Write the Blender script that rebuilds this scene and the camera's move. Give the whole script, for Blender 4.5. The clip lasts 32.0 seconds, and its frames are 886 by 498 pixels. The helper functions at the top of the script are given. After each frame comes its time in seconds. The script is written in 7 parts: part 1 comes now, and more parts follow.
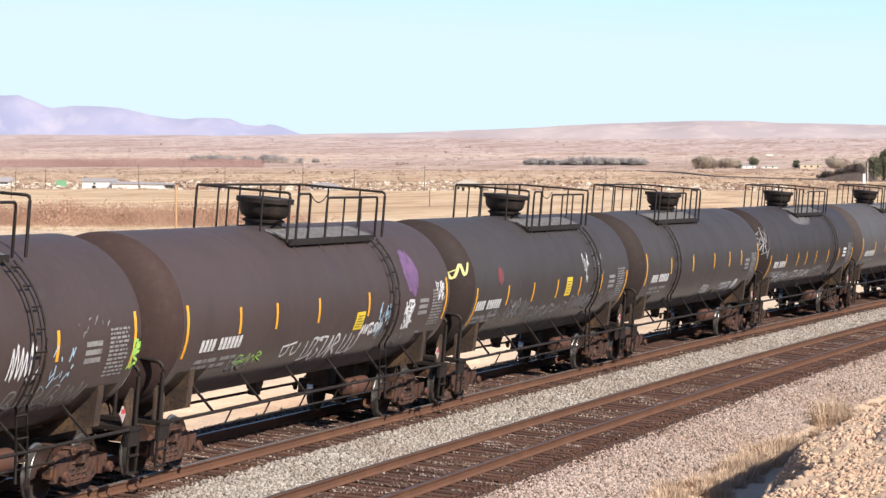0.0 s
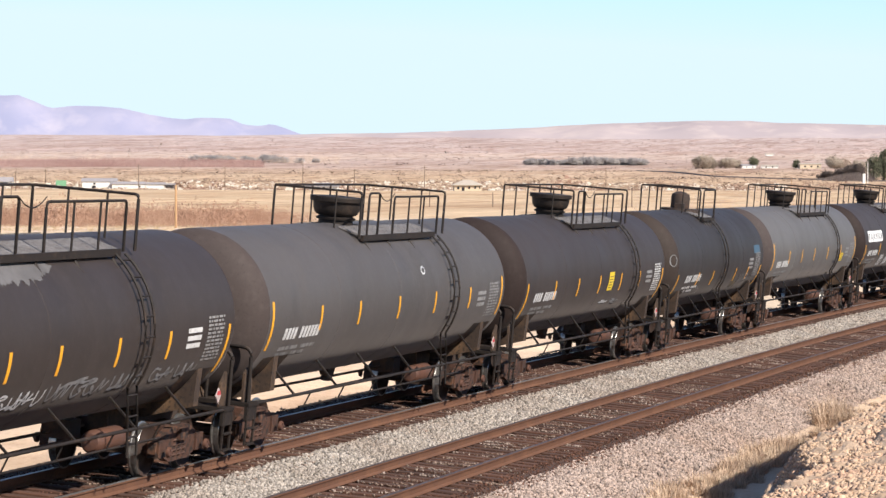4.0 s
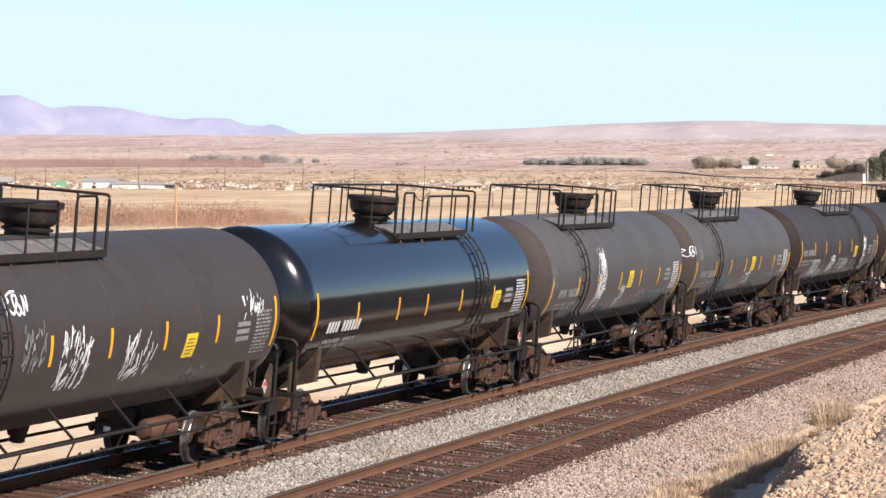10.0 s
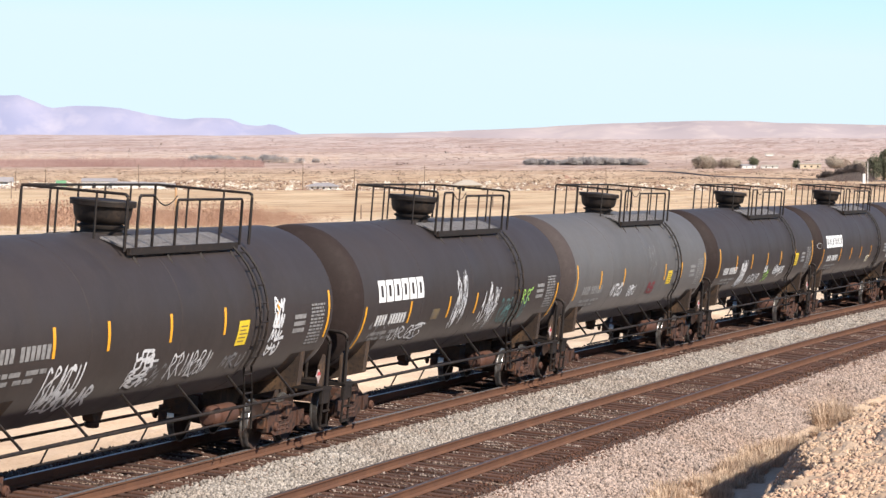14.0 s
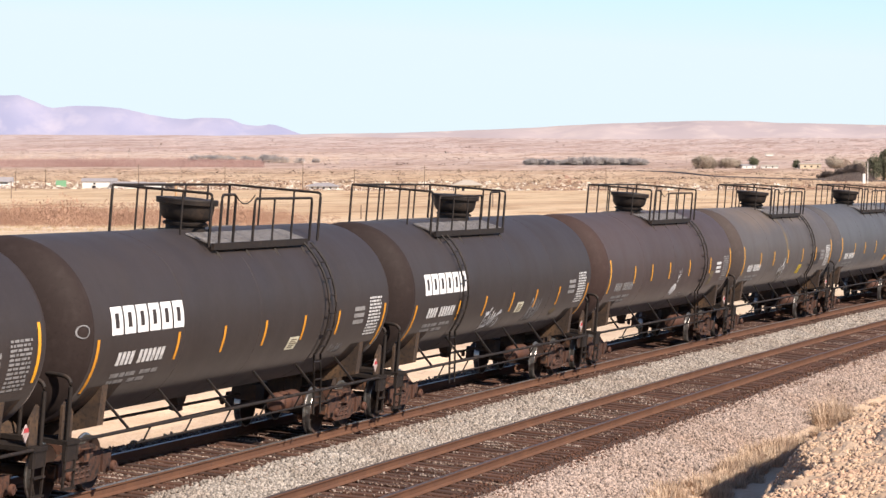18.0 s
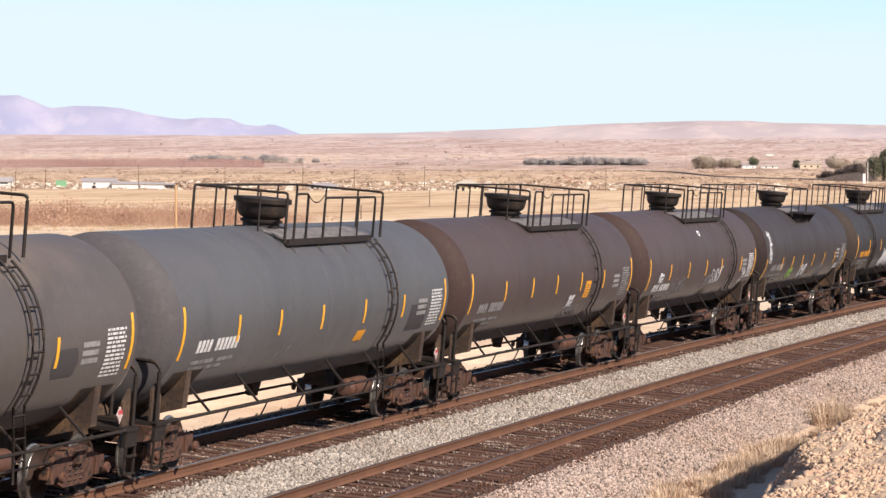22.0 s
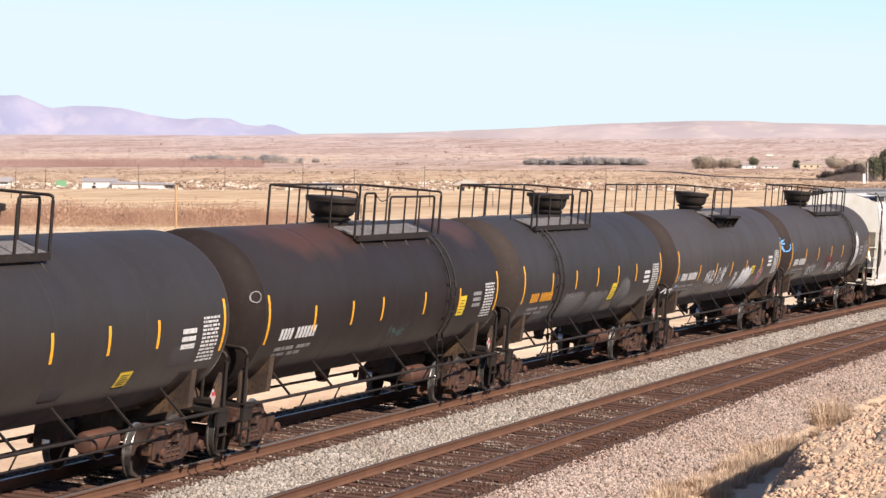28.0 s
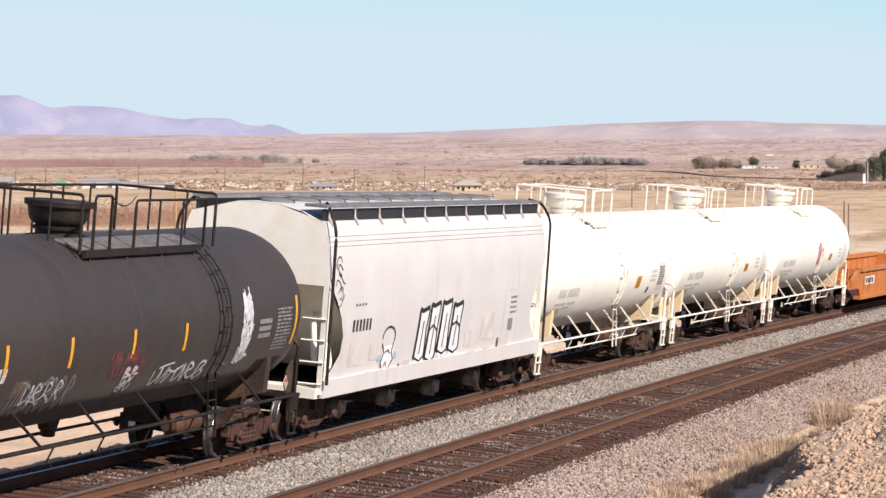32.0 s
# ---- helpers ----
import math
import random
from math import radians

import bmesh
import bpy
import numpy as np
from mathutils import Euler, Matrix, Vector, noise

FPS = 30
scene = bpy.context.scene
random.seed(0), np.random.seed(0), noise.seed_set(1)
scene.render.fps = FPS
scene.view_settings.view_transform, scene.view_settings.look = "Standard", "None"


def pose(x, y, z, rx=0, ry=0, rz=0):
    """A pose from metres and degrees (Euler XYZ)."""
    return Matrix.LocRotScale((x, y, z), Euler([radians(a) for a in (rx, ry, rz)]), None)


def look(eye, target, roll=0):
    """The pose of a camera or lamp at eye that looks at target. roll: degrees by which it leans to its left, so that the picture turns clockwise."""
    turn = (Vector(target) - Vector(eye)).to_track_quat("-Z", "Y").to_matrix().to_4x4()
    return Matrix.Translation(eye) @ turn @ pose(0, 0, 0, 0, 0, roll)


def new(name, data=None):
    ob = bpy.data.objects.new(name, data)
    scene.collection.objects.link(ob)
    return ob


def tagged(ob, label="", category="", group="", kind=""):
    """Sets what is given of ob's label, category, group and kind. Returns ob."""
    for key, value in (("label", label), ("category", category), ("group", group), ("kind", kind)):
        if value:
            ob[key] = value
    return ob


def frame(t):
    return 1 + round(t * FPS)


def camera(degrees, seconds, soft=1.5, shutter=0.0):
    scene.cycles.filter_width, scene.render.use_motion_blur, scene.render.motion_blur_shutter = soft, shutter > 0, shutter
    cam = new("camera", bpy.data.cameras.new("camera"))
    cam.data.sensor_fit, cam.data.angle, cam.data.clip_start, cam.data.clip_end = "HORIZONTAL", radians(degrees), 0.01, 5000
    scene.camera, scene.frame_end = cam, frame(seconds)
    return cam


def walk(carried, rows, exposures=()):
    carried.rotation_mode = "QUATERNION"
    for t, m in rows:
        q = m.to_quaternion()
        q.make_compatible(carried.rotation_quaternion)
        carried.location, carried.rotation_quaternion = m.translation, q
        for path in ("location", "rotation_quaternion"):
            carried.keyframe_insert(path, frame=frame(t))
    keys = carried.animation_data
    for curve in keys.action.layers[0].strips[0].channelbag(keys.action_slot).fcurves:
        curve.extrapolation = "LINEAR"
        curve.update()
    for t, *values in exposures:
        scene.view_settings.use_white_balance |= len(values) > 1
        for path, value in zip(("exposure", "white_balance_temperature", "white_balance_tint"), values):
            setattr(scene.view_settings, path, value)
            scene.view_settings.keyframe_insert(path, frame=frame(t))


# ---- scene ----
# The view is fixed; x runs along the railway, y away from the viewer, z up.
F_YAW, F_PITCH, F_ROLL = 14.661, -1.5004, 0.122
EYE_H = 4.989
cam = camera(17.21, 32.0, soft=1.45)
EYE = pose(0, 0, EYE_H, 90 + F_PITCH, 0, F_YAW - 90) @ pose(0, 0, 0, 0, 0, F_ROLL)
walk(cam, [(0.0, EYE), (32.0, EYE)],
     exposures=[(0.0, 0.65, 6550, 11), (14.5, 0.65, 6550, 11), (16.5, 0.65, 6900, 15), (29.5, 0.65, 6900, 15), (30.5, 0.66, 6900, 15), (31.3, 0.58, 6800, 15), (32.0, 0.4, 6560, 15)])

# The railway: a wide right-hand curve, superelevated, falling slightly.
DIST, CURVE, CANT, GRADE = 19.004, -0.00056815, 0.0816374, -0.0033259
SPACING, DROP, DCANT = 3.6765, -0.14926, 0.00438
HALF_GAUGE = 0.7525
SPEED = 16.655


def trk(s, o=0.0, z=0.0):
    """Place on the railway: s metres along, o metres across (away from the viewer), z above the rail plane."""
    th = CURVE * s
    x, y = math.sin(th) / CURVE, DIST + (1 - math.cos(th)) / CURVE
    oo = o * math.cos(CANT) - z * math.sin(CANT)
    zz = z * math.cos(CANT) + o * math.sin(CANT) + GRADE * s
    return Vector((x - oo * math.sin(th), y + oo * math.cos(th), zz))


def trk_pose(s):
    p = trk(s)
    return Matrix.Translation(p) @ Euler((CANT, -GRADE, CURVE * s)).to_matrix().to_4x4()


def rail_y(x):
    """y of the train's track at x, carried on straight past its curve."""
    x = max(-200.0, min(x, 420.0))
    return DIST + (1 - math.sqrt(max(0.0, 1 - (CURVE * x) ** 2))) / CURVE


# ---- light ----
SUN_DIR = Vector((-0.40, -0.68, 0.612)).normalized()
world = bpy.data.worlds.new("desert_sky")
scene.world = world
world.use_nodes = True
wn = world.node_tree.nodes
sky = wn.new("ShaderNodeTexSky")
sky.sky_type = "NISHITA"
sky.sun_disc = False
sky.sun_elevation = math.asin(SUN_DIR.z)
sky.sun_rotation = math.atan2(SUN_DIR.x, SUN_DIR.y)
sky.altitude = 700
sky.air_density, sky.dust_density, sky.ozone_density = 0.85, 0.25, 2.0
wn["Background"].inputs["Strength"].default_value = 0.094
tint = wn.new("ShaderNodeMix")
tint.data_type, tint.blend_type = "RGBA", "MULTIPLY"
tint.inputs[0].default_value, tint.inputs[7].default_value = 1.0, (0.88, 0.96, 1.06, 1)
world.node_tree.links.new(sky.outputs[0], tint.inputs[6])
# Haze evens out the sky towards the horizon.
haze = wn.new("ShaderNodeMix")
haze.data_type, haze.blend_type = "RGBA", "DARKEN"
haze.inputs[0].default_value, haze.inputs[7].default_value = 1.0, (5.15, 6.5, 7.2, 1)
world.node_tree.links.new(tint.outputs[2], haze.inputs[6])
world.node_tree.links.new(haze.outputs[2], wn["Background"].inputs["Color"])
sun = new("sun", bpy.data.lights.new("sun", "SUN"))
sun.data.energy, sun.data.angle, sun.data.color = 5.0, radians(0.53), (1.0, 0.93, 0.83)
sun.matrix_world = look(SUN_DIR * 100, (0, 0, 0))
# ---- materials ----
ALBEDO_SCALE = 0.87  # scales every base colour down, to deepen shade against sun, sky and exposure
def material(name, color, rough=0.7, metal=0.0, spots=(), bump=(), noise_scale=3.0, island=0.0, spec=0.5, ob_random=0.0, coat=0.0, rough_var=0.0, dusty=0.0):
    """A node material: base colour, varied by noises. spots: (scale, colour, low, high, detail) layers in object space; bump: (scale, strength)."""
    m = bpy.data.materials.new(name)
    m.use_nodes = True
    nt = m.node_tree
    b = nt.nodes["Principled BSDF"]
    b.inputs["Roughness"].default_value, b.inputs["Metallic"].default_value = rough, metal
    b.inputs["Specular IOR Level"].default_value = spec
    b.inputs["Coat Weight"].default_value = coat
    b.inputs["Sheen Weight"].default_value, b.inputs["Sheen Roughness"].default_value = dusty, 0.35
    b.inputs["Sheen Tint"].default_value = (1.0, 0.88, 0.83, 1)
    tc = nt.nodes.new("ShaderNodeTexCoord")
    base = nt.nodes.new("ShaderNodeRGB")
    base.outputs[0].default_value = (*(v * ALBEDO_SCALE for v in color), 1)
    out = base.outputs[0]

    def mix(fac, a, c, kind="MIX"):
        n = nt.nodes.new("ShaderNodeMix")
        n.data_type, n.blend_type = "RGBA", kind
        for key, v in ((0, fac), (6, a), (7, c)):
            if isinstance(v, (tuple, float, int)):
                n.inputs[key].default_value = (*v, 1) if isinstance(v, tuple) else v
            else:
                nt.links.new(v, n.inputs[key])
        return n.outputs[2]

    def noise_tex(scale, detail=6.0, stretch=(1, 1, 1), w=0.0):
        mp = nt.nodes.new("ShaderNodeMapping")
        mp.inputs["Scale"].default_value = stretch
        mp.inputs["Location"].default_value = (w, w * 1.7, w * 0.3)
        nt.links.new(tc.outputs["Object"], mp.inputs[0])
        n = nt.nodes.new("ShaderNodeTexNoise")
        n.inputs["Scale"].default_value, n.inputs["Detail"].default_value = scale, detail
        nt.links.new(mp.outputs[0], n.inputs["Vector"])
        return n.outputs["Fac"]

    def ramp(v, lo, hi):
        r = nt.nodes.new("ShaderNodeMapRange")
        r.inputs["From Min"].default_value, r.inputs["From Max"].default_value = lo, hi
        nt.links.new(v, r.inputs["Value"])
        return r.outputs[0]

    for i, (scale, col, lo, hi, *rest) in enumerate(spots):
        stretch = rest[0] if rest else (1, 1, 1)
        out = mix(ramp(noise_tex(scale, 7.0, stretch, 3.1 * i), lo, hi), out, tuple(v * ALBEDO_SCALE for v in col))
    if island or ob_random:
        src = nt.nodes.new("ShaderNodeNewGeometry").outputs["Random Per Island"] if island else nt.nodes.new("ShaderNodeObjectInfo").outputs["Random"]
        amt = island or ob_random
        r = nt.nodes.new("ShaderNodeMapRange")
        r.inputs["To Min"].default_value, r.inputs["To Max"].default_value = 1 - amt, 1 + amt
        nt.links.new(src, r.inputs["Value"])
        cr = nt.nodes.new("ShaderNodeCombineColor")
        for k in range(3):
            nt.links.new(r.outputs[0], cr.inputs[k])
        out = mix(1.0, out, cr.outputs[0], "MULTIPLY")
    nt.links.new(out, b.inputs["Base Color"])
    if rough_var:
        rr = nt.nodes.new("ShaderNodeMapRange")
        rr.inputs["From Min"].default_value, rr.inputs["From Max"].default_value = 0.35, 0.65
        rr.inputs["To Min"].default_value, rr.inputs["To Max"].default_value = rough - rough_var, rough + rough_var
        nt.links.new(noise_tex(0.8, 5.0, (1, 0.5, 0.5), 7.7), rr.inputs["Value"])
        nt.links.new(rr.outputs[0], b.inputs["Roughness"])
    height = None
    for scale, strength, *rest in bump:
        bn = nt.nodes.new("ShaderNodeBump")
        bn.inputs["Strength"].default_value = strength
        bn.inputs["Distance"].default_value = rest[0] if rest else 0.02
        nt.links.new(noise_tex(scale, 8.0), bn.inputs["Height"])
        if height is not None:
            nt.links.new(height, bn.inputs["Normal"])
        height = bn.outputs[0]
    if height is not None:
        nt.links.new(height, b.inputs["Normal"])
    return m
STEEL = material("rusty_steel", (0.042, 0.026, 0.019), 0.8, 0.1, [(2.5, (0.105, 0.048, 0.025), 0.45, 0.75), (14, (0.03, 0.022, 0.02), 0.5, 0.7)], [(30, 0.25)])
TRUCK = material("dusty_cast_steel", (0.078, 0.032, 0.019), 0.8, 0.0, [(3, (0.165, 0.075, 0.036), 0.5, 0.72), (9, (0.016, 0.01, 0.008), 0.45, 0.62), (30, (0.15, 0.095, 0.064), 0.62, 0.75)], [(25, 0.3)], ob_random=0.25)
TREAD = material("bright_wheel_tread", (0.5, 0.48, 0.46), 0.3, 0.9, [(8, (0.25, 0.2, 0.17), 0.5, 0.7)])
WHEEL = material("brown_wheel_plate", (0.045, 0.023, 0.016), 0.8, 0.1, [(5, (0.035, 0.025, 0.02), 0.45, 0.7)], [(20, 0.2)])
BLACK = material("black_painted_steel", (0.024, 0.018, 0.015), 0.65, 0.0, [(4, (0.062, 0.041, 0.03), 0.54, 0.78), (20, (0.013, 0.011, 0.011), 0.5, 0.7)], [(40, 0.1)], spec=0.25)
YELLOW = material("yellow_reflective_sheeting", (0.85, 0.39, 0.02), 0.45, 0.0, [(9, (0.55, 0.3, 0.05), 0.55, 0.8)])
DECAL = material("yellow_placard", (0.78, 0.55, 0.03), 0.5, 0.0, [(9, (0.5, 0.36, 0.05), 0.55, 0.8)])
STENCIL = material("white_stencil_paint", (0.62, 0.61, 0.6), 0.7, 0.0, [(12, (0.3, 0.29, 0.28), 0.5, 0.75)])
LOGO = material("bright_white_lettering_paint", (0.85, 0.85, 0.84), 0.6, 0.0, [(6, (0.7, 0.69, 0.67), 0.5, 0.8)])
ORANGE_INK = material("orange_stencil_paint", (0.72, 0.3, 0.02), 0.6, 0.0, [(9, (0.45, 0.2, 0.03), 0.55, 0.8)])
FADED = material("faded_grey_stencil_paint", (0.26, 0.25, 0.245), 0.75, 0.0, [(8, (0.15, 0.145, 0.14), 0.45, 0.7)])
SPRAYS = {
    "white": material("white_spray_paint", (0.7, 0.7, 0.71), 0.7, 0.0, [(7, (0.42, 0.42, 0.43), 0.45, 0.7)]),
    "grey": material("thin_grey_spray_paint", (0.26, 0.255, 0.26), 0.75, 0.0, [(5, (0.15, 0.145, 0.145), 0.4, 0.65)]),
    "green": material("lime_spray_paint", (0.35, 0.62, 0.12), 0.7, 0.0, [(7, (0.2, 0.42, 0.08), 0.5, 0.7)]),
    "yellow": material("pale_yellow_spray_paint", (0.68, 0.66, 0.25), 0.7),
    "purple": material("purple_spray_paint", (0.16, 0.08, 0.19), 0.75, 0.0, [(4, (0.1, 0.06, 0.11), 0.4, 0.65)]),
    "blue": material("sky_blue_spray_paint", (0.12, 0.38, 0.75), 0.7),
    "teal": material("thin_teal_spray_paint", (0.1, 0.22, 0.22), 0.75, 0.0, [(5, (0.09, 0.12, 0.12), 0.45, 0.65)]),
    "red": material("dull_red_spray_paint", (0.22, 0.04, 0.05), 0.75, 0.0, [(5, (0.12, 0.05, 0.05), 0.45, 0.65)]),
    "pink": material("pink_spray_paint", (0.6, 0.3, 0.34), 0.7),
    "pinkgrey": material("pinkish_grey_spray_paint", (0.4, 0.34, 0.35), 0.7),
    "black": material("black_spray_paint", (0.025, 0.025, 0.027), 0.6),
    "paleblue": material("pale_blue_spray_paint", (0.35, 0.5, 0.62), 0.7),
    "ochre": material("ochre_spill_stain", (0.16, 0.115, 0.058), 0.8, 0.0, [(3, (0.1, 0.082, 0.066), 0.42, 0.62)]),
    "wash": material("thin_grey_overpaint", (0.125, 0.118, 0.118), 0.75, 0.0, [(1.2, (0.075, 0.069, 0.069), 0.42, 0.62), (6, (0.1, 0.094, 0.094), 0.45, 0.7)]),
    "patch": material("dark_grey_paint_patch", (0.045, 0.04, 0.042), 0.7),
    "bluepatch": material("dull_blue_paint_patch", (0.05, 0.1, 0.15), 0.6),
}
RAIL = material("rail_web_rust", (0.122, 0.052, 0.027), 0.9, 0.0, [(1.2, (0.155, 0.069, 0.035), 0.42, 0.7), (9, (0.09, 0.042, 0.026), 0.55, 0.75)], [(14, 0.2)])
HEAD_DULL = material("dull_brown_rail_head", (0.1, 0.075, 0.07), 0.45, 0.3, [(2, (0.14, 0.11, 0.105), 0.5, 0.75)])
HEAD = material("worn_rail_head", (0.34, 0.32, 0.31), 0.42, 0.7, [(2, (0.3, 0.28, 0.27), 0.5, 0.75)])
TIE = material("weathered_timber_tie", (0.078, 0.034, 0.02), 0.9, 0.0, [(4, (0.13, 0.073, 0.046), 0.55, 0.8, (0.3, 1, 1)), (16, (0.049, 0.026, 0.019), 0.5, 0.72, (1, 0.15, 1))], [(22, 0.5)], ob_random=0.35)
BALLAST = material("rust_stained_ballast", (0.098, 0.052, 0.036), 0.95, 0.0, [(1.3, (0.112, 0.070, 0.052), 0.45, 0.7), (16, (0.032, 0.017, 0.013), 0.47, 0.6)], [(11, 0.9, 0.06)])
STONES = material("pinkish_crushed_stone", (0.388, 0.302, 0.254), 0.9, 0.0, [(0.5, (0.336, 0.248, 0.200), 0.4, 0.65)], [(40, 0.3)], island=0.5)
STONES_GREY = material("fresh_grey_crushed_stone", (0.336, 0.296, 0.256), 0.9, 0.0, [(0.5, (0.288, 0.240, 0.200), 0.4, 0.65)], [(40, 0.3)], island=0.55)
CHIPS = material("pale_stone_chips", (0.345, 0.277, 0.232), 0.9, 0.0, [(0.8, (0.225, 0.158, 0.120), 0.4, 0.6)], [(40, 0.3)], island=0.5)
STONES_RUST = material("brown_stained_crushed_stone", (0.15, 0.068, 0.042), 0.95, 0.0, [(0.6, (0.1, 0.044, 0.028), 0.4, 0.65)], [(40, 0.3)], island=0.5)


# ---- mesh helpers ----
def quad_loft(bm, rings, closed=True, cap=False):
    vs = [[bm.verts.new(p) for p in ring] for ring in rings]
    n = len(rings[0])
    for a, b in zip(vs, vs[1:]):
        for i in range(n if closed else n - 1):
            j = (i + 1) % n
            bm.faces.new((a[i], a[j], b[j], b[i]))
    if cap:
        bm.faces.new(vs[0][::-1])
        bm.faces.new(vs[-1])
    return vs


def box(bm, c, size, rot=None, taper=1.0):
    """A box with a small chamfer left out; taper narrows its top."""
    hx, hy, hz = (v / 2 for v in size)
    pts = []
    for z, k in ((-hz, 1.0), (hz, taper)):
        pts.append([Vector((x * k, y * k, z)) for x, y in ((-hx, -hy), (hx, -hy), (hx, hy), (-hx, hy))])
    if rot is not None:
        pts = [[rot @ v for v in r] for r in pts]
    c = Vector(c)
    quad_loft(bm, [[v + c for v in r] for r in pts], cap=True)


def tube(bm, pts, r, n=6, cap=True):
    """A bent pipe along pts."""
    pts = [Vector(p) for p in pts]
    rings = []
    for i, p in enumerate(pts):
        d = (pts[min(i + 1, len(pts) - 1)] - pts[max(i - 1, 0)]).normalized()
        u = d.cross(Vector((0, 0, 1)))
        if u.length < 0.05:
            u = d.cross(Vector((0, 1, 0)))
        u.normalize()
        w = u.cross(d)
        rings.append([p + (u * math.cos(a) + w * math.sin(a)) * r for a in (math.tau * k / n for k in range(n))])
    quad_loft(bm, rings, cap=cap)


def lathe(bm, prof, n=24, axis="z", c=(0, 0, 0), cap=False):
    """Turn a profile of (along, radius) about an axis."""
    rings = []
    c = Vector(c)
    for h, r in prof:
        ring = []
        for k in range(n):
            a = math.tau * k / n
            q = {"z": (r * math.cos(a), r * math.sin(a), h), "x": (h, r * math.cos(a), r * math.sin(a)), "y": (r * math.cos(a), h, -r * math.sin(a))}[axis]
            ring.append(c + Vector(q))
        rings.append(ring)
    quad_loft(bm, rings, cap=cap)


def rounded(pts, r, steps=4):
    """A polyline with rounded corners."""
    pts = [Vector(p) for p in pts]
    out = [pts[0]]
    for a, b, c in zip(pts, pts[1:], pts[2:]):
        p, q = b + (a - b).normalized() * r, b + (c - b).normalized() * r
        for k in range(steps + 1):
            t = k / steps
            out.append((1 - t) ** 2 * p + 2 * t * (1 - t) * b + t * t * q)
    return out + [pts[-1]]


def mesh_of(bm, name, mats, smooth=None):
    bmesh.ops.recalc_face_normals(bm, faces=bm.faces)
    me = bpy.data.meshes.new(name)
    bm.to_mesh(me)
    bm.free()
    for m in mats if isinstance(mats, (list, tuple)) else [mats]:
        me.materials.append(m)
    if smooth:
        me.shade_smooth()
        if smooth < 180:
            me.set_sharp_from_angle(angle=radians(smooth))
    return me


def part(name, data, mat=None, parent=None, label="", smooth=None, at=None):
    """One mesh object, under a thing or a part. data: a bmesh, or a mesh that others share."""
    me = data if isinstance(data, bpy.types.Mesh) else mesh_of(data, name, mat, smooth)
    ob = new(name, me)
    if parent is not None:
        ob.parent = parent
    if at is not None:
        ob.matrix_basis = at
    if label:
        ob["label"] = label
    return ob


MESHES = {}


def shared(key, make, mat, smooth=None):
    """A mesh that alike parts share: made once, then taken from the store."""
    if key not in MESHES:
        bm = bmesh.new()
        make(bm)
        MESHES[key] = mesh_of(bm, str(key[0] if isinstance(key, tuple) else key), mat, smooth)
    return MESHES[key]


def from_arrays(name, verts, faces, mats):
    """A mesh from arrays of corners and of triangles or quads."""
    me = bpy.data.meshes.new(name)
    k = faces.shape[1]
    me.vertices.add(len(verts))
    me.vertices.foreach_set("co", np.asarray(verts, np.float32).ravel())
    me.loops.add(faces.size)
    me.loops.foreach_set("vertex_index", faces.astype(np.int32).ravel())
    me.polygons.add(len(faces))
    me.polygons.foreach_set("loop_start", np.arange(0, faces.size, k, dtype=np.int32))
    me.update(calc_edges=True)
    for m in mats if isinstance(mats, (list, tuple)) else [mats]:
        me.materials.append(m)
    return me


# ---- lie of the land ----
BED_O = [-60, -30, -19, -17.5, -16, -14.4, -13.1, -12.4, -12.0, -10.8, -9.6, -8.2, -7.2, -6.6, -5.0, 2.3, 3.0, 4.4, 6.2, 9.0, 40.0]
BED_Z = [3.0, 3.4, 3.3, 2.7, 1.95, 1.25, 0.95, 0.75, 0.2, -1.0, -1.5, -1.55, -1.42, -1.4, -1.25, -0.8, -0.85, -1.3, -1.45, -1.5, -1.8]
FAR_D = [0, 150, 360, 760, 1150, 1500, 2000, 2600, 3300, 4000, 4500, 4900]
FAR_Z = [-1.5, -1.6, -1.7, -1.7, -1.5, 1.0, 6.6, 14.5, 28.0, 45.0, 60.0, 66.0]


def land(x, y):
    """Height of the ground: the railway's formation near by, the rising plain beyond."""
    ry = np.vectorize(rail_y)(np.asarray(x, float))
    o = y - ry
    d = np.hypot(x, y)
    notch = np.clip((x - 43.5) / 3.0, 0, 1) * 0.75 - 0.45
    # Unseen mound past the right edge of view, raised only to shade the ditch.
    crest = np.clip((x - 55.8) / 0.8, 0, 1) * 2.2 * np.clip(1.35 - np.abs(o + 13.5) / 1.0, 0, 1)
    bank = np.clip((-9.0 - o) / 1.5, 0, 1)
    near = np.interp(o - notch * bank, BED_O, BED_Z) + crest + GRADE * np.clip(x, -600, 420)
    far = np.interp(d, FAR_D, FAR_Z)
    w = np.clip((np.abs(o) - 12) / 90, 0, 1)
    z = near * (1 - w) + far * w
    bumps = np.clip((o - 40) / 300, 0, 1) * (np.sin(x * 0.011 + y * 0.017) + np.sin(x * 0.023 - y * 0.009 + 1.3)) * np.clip(d / 1500, 0, 2) * 0.35
    return z + bumps


